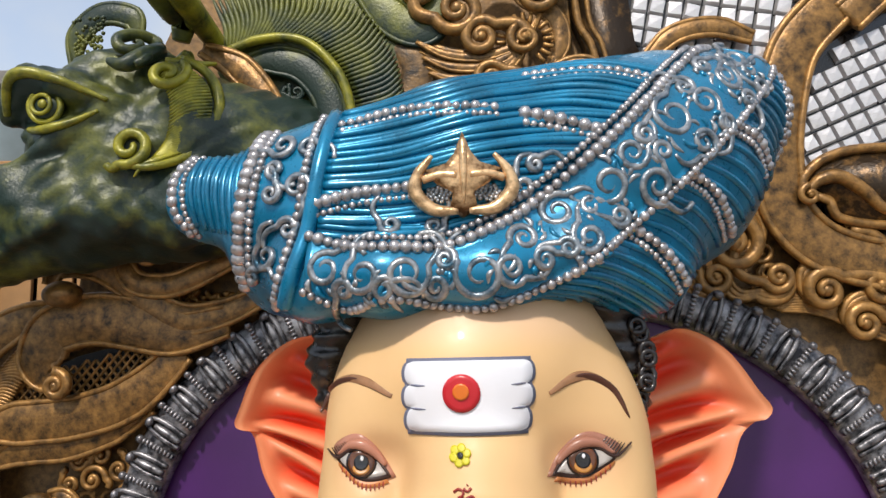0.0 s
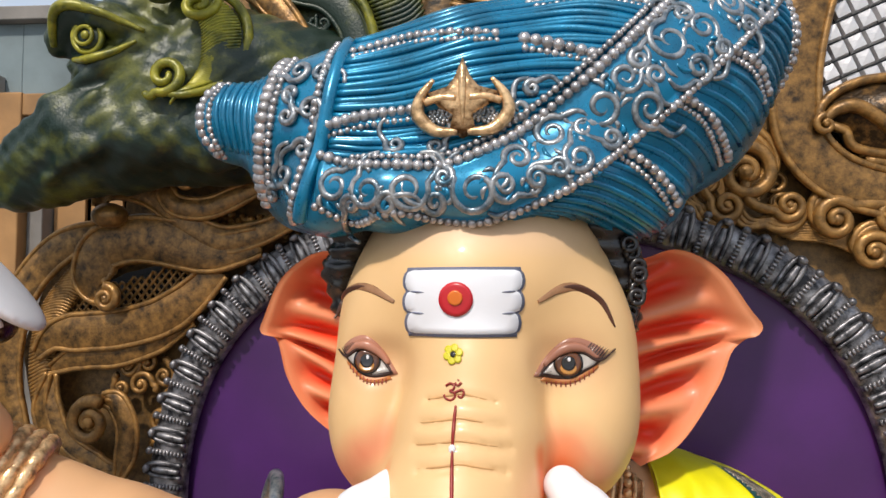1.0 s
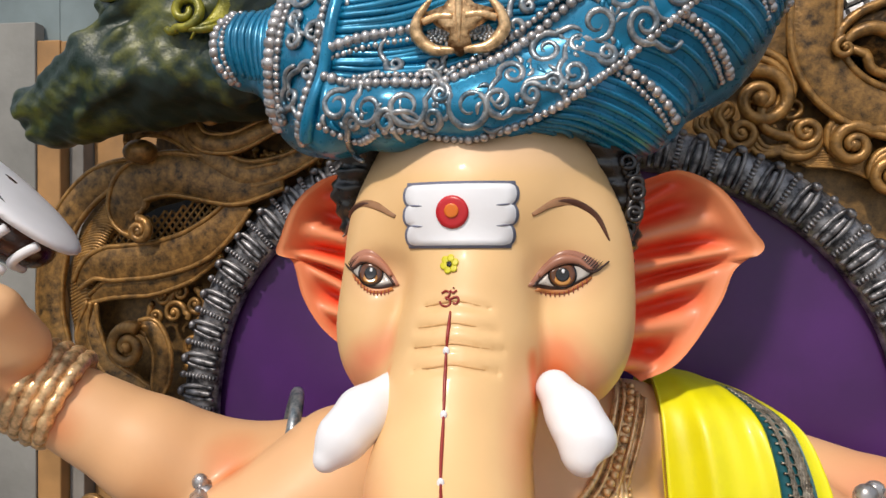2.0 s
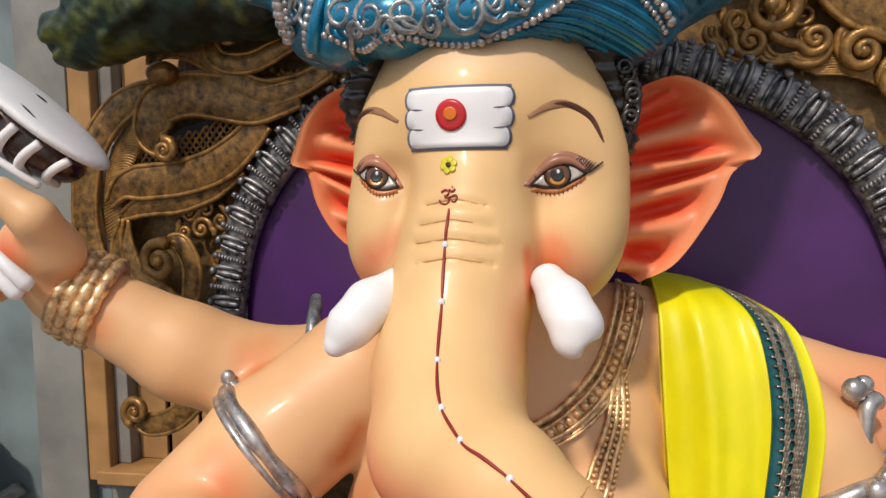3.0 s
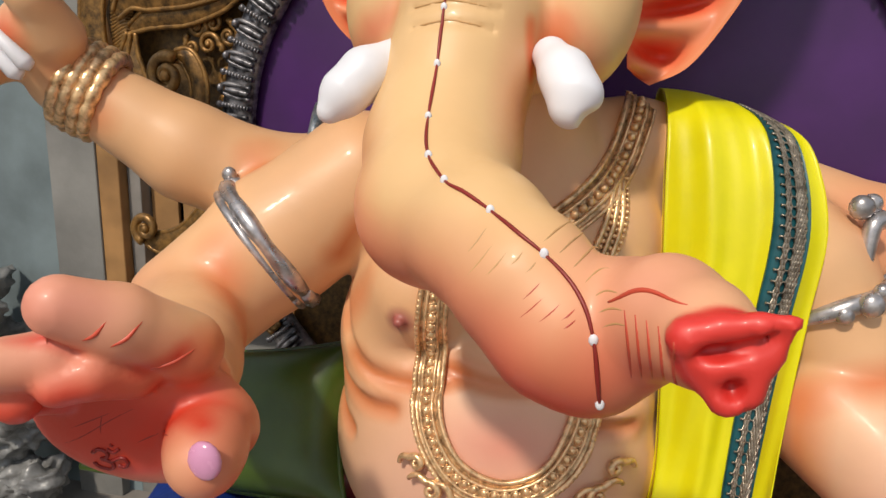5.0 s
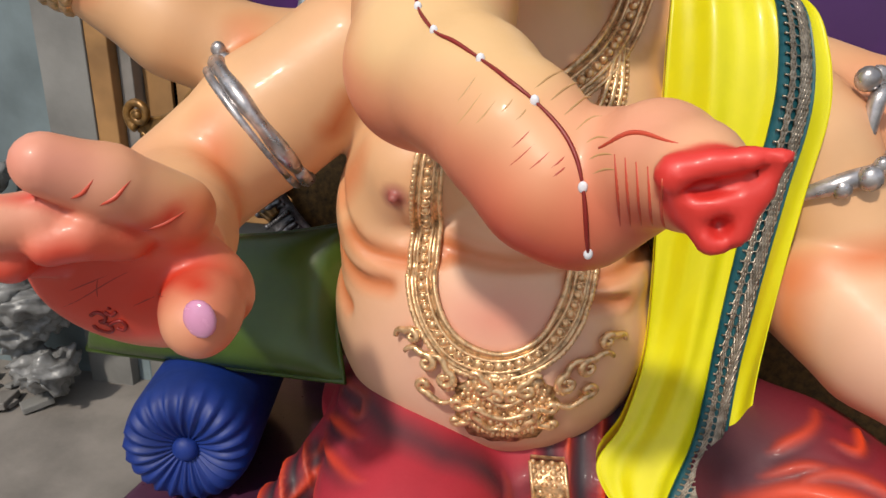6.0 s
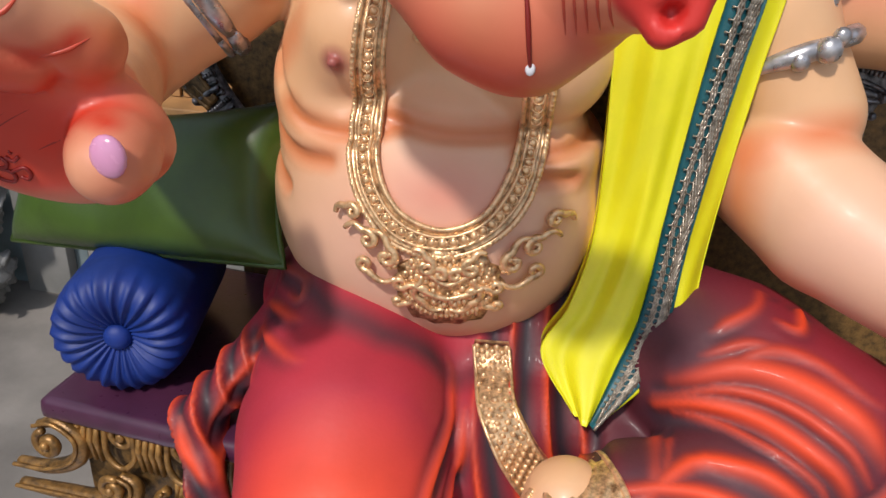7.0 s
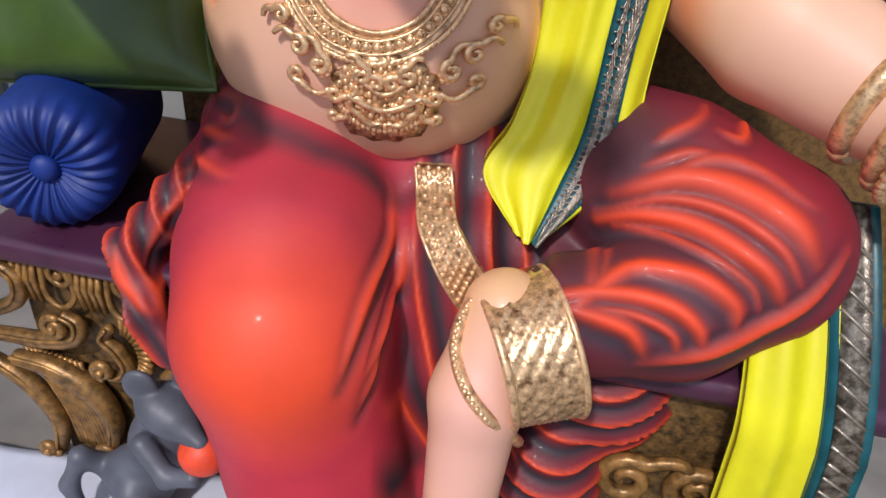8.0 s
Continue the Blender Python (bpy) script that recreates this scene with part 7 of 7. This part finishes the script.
edge = [(a, -1) for a in ring] + [(1, b) for b in ring[1:]] + [(a, 1) for a in ring[::-1][1:]] + [(-1, b) for b in ring[::-1][1:]]
o.tube(np.array([(0.46 * a * (1 - 0.10 * (1 - b * b) * abs(a) ** 3), 0, 0.20 * b * (1 - 0.12 * (1 - a * a) * abs(b) ** 3) - 0.025 * (1 - a * a)) for a, b in edge]), 0.008, OLIVE, 6)
cushion = part("green_cushion", o, None)
cushion.matrix_world = pose(-0.66, 1.475, 0.845, -28, -9, -14)
tagged(cushion, "dark green glossy pillow leaning on the blue bolster", "cushion")

# ---- mouse with its sweet, on a white sheet ----
mouse = Field((-0.75, 0.75, -0.45), (0.0, 1.2, 0.2), 0.006)
mouse.ball((-0.36, 1.03, -0.14), (0.085, 0.085, 0.12), 0.02, (0, 15, 0))
mouse.ball((-0.43, 1.01, -0.28), (0.10, 0.08, 0.10), 0.04)
mouse.ball((-0.30, 0.985, 0.02), (0.085, 0.07, 0.06), 0.03, (0, 25, 0))
mouse.limb([(-0.26, 0.95, 0.01, 0.04), (-0.20, 0.92, -0.01, 0.022)], 0.03)
mouse.ball((-0.36, 0.98, 0.09), (0.045, 0.018, 0.05), 0.01)
mouse.ball((-0.26, 1.02, 0.09), (0.04, 0.018, 0.045), 0.01)
mouse.limb([(-0.36, 0.94, -0.07, 0.03), (-0.29, 0.90, -0.13, 0.025), (-0.22, 0.895, -0.11, 0.024)], 0.02)
mouse.limb([(-0.42, 0.95, -0.28, 0.05), (-0.34, 0.90, -0.35, 0.035), (-0.26, 0.89, -0.375, 0.022)], 0.02)
mouse.limb([(-0.40, 1.0, -0.30, 0.05), (-0.40, 0.90, -0.36, 0.03), (-0.31, 0.85, -0.38, 0.02)], 0.02)
mouse.limb([(-0.50, 1.02, -0.28, 0.035), (-0.57, 0.98, -0.20, 0.025), (-0.60, 0.95, -0.28, 0.022), (-0.56, 0.92, -0.37, 0.018), (-0.48, 0.90, -0.39, 0.014)], 0.02)
v, q = mouse.skin()
o = Solid()
o.put(v, q, MOUSE)
o.bead((-0.20, 0.93, -0.055), (0.062, 0.058, 0.058), material("orange_sweet", (0.80, 0.07, 0.02), 0.5, dark=0.8, scale=30, bump=0.3), 20, 14)
mouse_ob = o.object("mouse_statue")
tagged(mouse_ob, "small grey painted mouse statue holding an orange sweet", "statue")
g = np.zeros((30, 24, 3))
for i in range(30):
    for j in range(24):
        x, y = -1.1 + 1.45 * j / 23, 0.35 + 0.78 * i / 29
        g[i, j] = (x, y, -0.398 + 0.006 * math.sin(9 * x + 4 * y) * math.sin(6 * y) + 0.004 * math.sin(23 * x))
o = Solid()
n, m = 30, 24
top_v = g.reshape(-1, 3)
low_v = top_v * np.array([1, 1, 0]) + np.array([0, 0, FLOOR])
f = []
for i in range(n - 1):
    for j in range(m - 1):
        a = i * m + j
        f.append((a, a + 1, a + m + 1, a + m))
edge = [i * m for i in range(n)] + [(n - 1) * m + j for j in range(1, m)] + [i * m + m - 1 for i in range(n - 2, -1, -1)] + list(range(m - 2, 0, -1))
for a, b in zip(edge, edge[1:] + edge[:1]):
    f.append((a, b, b + n * m, a + n * m))
o.put(np.concatenate([top_v, low_v]), f, SHEET)
tagged(o.object("white_plinth_cover"), "low plinth under a creased white sheet before the throne", "plinth")
o = rounded_box((-0.12, 0.62, -0.395), (-0.085, 0.655, 0.0), WOOD, 0.003)
for k in range(14):
    o.tube([(-0.125, 0.617, -0.36 + 0.026 * k), (-0.08, 0.617, -0.345 + 0.026 * k)], 0.005, WHITE, 6)
tagged(o.object("wound_post", smooth=False), "thin wooden post wound with white cord on the plinth", "post")

# ---- yard ----
def structure(name, low, high, mat, label, r=0.006):
    ob = rounded_box(low, high, mat, r).object(name, smooth=False)
    return tagged(ob, label, name.split("_")[0], kind="structure")


o = Solid()
n = 60
xs, ys = np.linspace(-9, 9, n), np.linspace(-7, 3.1, n)
verts = [(x, y, FLOOR + 0.012 * math.sin(3.1 * x + y) * math.sin(2.3 * y)) for x in xs for y in ys]
o.put(verts, [(i * n + j, (i + 1) * n + j, (i + 1) * n + j + 1, i * n + j + 1) for i in range(n - 1) for j in range(n - 1)], CONCRETE)
tagged(o.object("ground"), "dusty uneven concrete yard floor with stains", "floor", kind="structure")
# wall with a window opening
WY = 2.9
structure("wall_left", (-8, WY, FLOOR - 0.1), (-1.90, WY + 0.22, 3.24), PALE, "pale blue washed masonry wall, stained and flaking")
structure("wall_below", (-1.90, WY, FLOOR - 0.1), (-0.5, WY + 0.22, 0.60), PLASTER, "grey plaster wall under the window")
structure("wall_right", (-0.5, WY, FLOOR - 0.1), (8, WY + 0.22, 3.24), PALE, "pale blue washed masonry wall behind the throne")
structure("wall_above", (-1.90, WY, 2.86), (-0.5, WY + 0.22, 3.24), PALE, "pale blue wall over the window")
structure("wall_coping", (-8, WY - 0.05, 3.24), (8, WY + 0.27, 3.30), GREYWOOD, "weathered brown coping on the wall")
structure("pilaster", (-2.22, WY - 0.07, FLOOR - 0.1), (-1.97, WY - 0.004, 3.0), PLASTER, "lighter grey plaster pilaster beside the window")
structure("wall_side", (-8, -7, FLOOR - 0.1), (-7.8, WY, 3.24), PLASTER, "plain yard wall")
structure("wall_far_side", (7.8, -7, FLOOR - 0.1), (8, WY, 3.24), PLASTER, "plain yard wall")
window = new("window_1")
tagged(window, "boarded window with raw wooden frame and planks", "window", kind="structure")
part("window_frame", rounded_box((-1.97, WY - 0.06, 0.56), (-1.86, WY + 0.16, 2.92), WOOD, 0.008), window, smooth=False)
part("window_frame", rounded_box((-0.56, WY - 0.06, 0.56), (-0.45, WY + 0.16, 2.92), WOOD, 0.008), window, smooth=False)
part("window_frame", rounded_box((-1.86, WY - 0.055, 2.82), (-0.56, WY + 0.16, 2.915), WOOD, 0.008), window, smooth=False)
part("window_sill", rounded_box((-1.90, WY - 0.11, 0.56), (-0.50, WY + 0.16, 0.625), WOOD, 0.010), window, smooth=False)
part("inner_frame", rounded_box((-1.858, WY + 0.0, 0.627), (-1.79, WY + 0.12, 2.82), GREYWOOD, 0.006), window, "grey weathered wood", False)
x0 = -1.785
while x0 < -0.6:
    w = random.uniform(0.10, 0.17)
    part("plank", rounded_box((x0, WY + 0.07 + random.uniform(0, 0.012), 0.628), (min(x0 + w, -0.565), WY + 0.10, 2.818), WOOD, 0.005), window, smooth=False)
    x0 += w + random.uniform(0.008, 0.03)
part("backing", rounded_box((-1.85, WY + 0.125, 0.63), (-0.57, WY + 0.15, 2.81), BLACK, 0.003), window, smooth=False)


# ---- loose things by the wall ----
def crumpled(name, c, size, seed, mat, label, category):
    f = Field(np.array(c) - np.array(size) * 1.4, np.array(c) + np.array(size) * 1.4, max(size) / 26)
    rng = random.Random(seed)
    for _ in range(16):
        p = [c[i] + rng.uniform(-0.6, 0.6) * size[i] for i in range(3)]
        f.ball(p, [rng.uniform(0.25, 0.5) * s for s in size], 0.02, (rng.uniform(0, 90), rng.uniform(0, 90), rng.uniform(0, 90)), cut=False)
    v, q = f.skin()
    v = v.astype(np.float64)
    v += 0.012 * np.stack([np.sin(31 * v[:, 1] + 17 * v[:, 2]), np.sin(37 * v[:, 2] + 23 * v[:, 0]), np.sin(29 * v[:, 0] + 19 * v[:, 1])], 1)
    crease = np.abs(np.sin(23 * v[:, 0] + 31 * v[:, 2] + 2 * np.sin(17 * v[:, 2]))) + np.abs(np.sin(41 * v[:, 2] - 27 * v[:, 0] + 3 * np.sin(13 * v[:, 1])))
    v += normals(v, q) * (0.028 * (1 - crease))[:, None]
    v[:, 2] = np.maximum(v[:, 2], FLOOR + 0.002)
    s = Solid()
    s.put(v, q, mat)
    return tagged(s.object(name), label, category)


crumpled("plastic_bag", (-2.34, 2.62, -0.06), (0.30, 0.16, 0.40), 3, FILM, "cloudy crumpled plastic sheeting heaped against the wall", "plastic")
crumpled("plastic_bag", (-2.56, 2.66, 0.42), (0.27, 0.18, 0.66), 8, FILM, "clear plastic wrapping leaning on the wall", "plastic")
for k in range(16):
    s = random.uniform(0.03, 0.09)
    p = (random.uniform(-3.2, -2.2), random.uniform(2.5, 2.8))
    o = rounded_box((-s, -s * 0.6, 0), (s, s * 0.6, s * 0.5), (PLASTER, GREYWOOD)[k % 2], s * 0.12)
    ob = o.object("rubble_piece", smooth=False)
    ob.matrix_world = pose(p[0], p[1], FLOOR + 0.006, random.uniform(-8, 8), random.uniform(-8, 8), random.uniform(0, 180))
    tagged(ob, "broken plaster and wood scrap on the dusty floor", "rubble", "rubble by the wall")
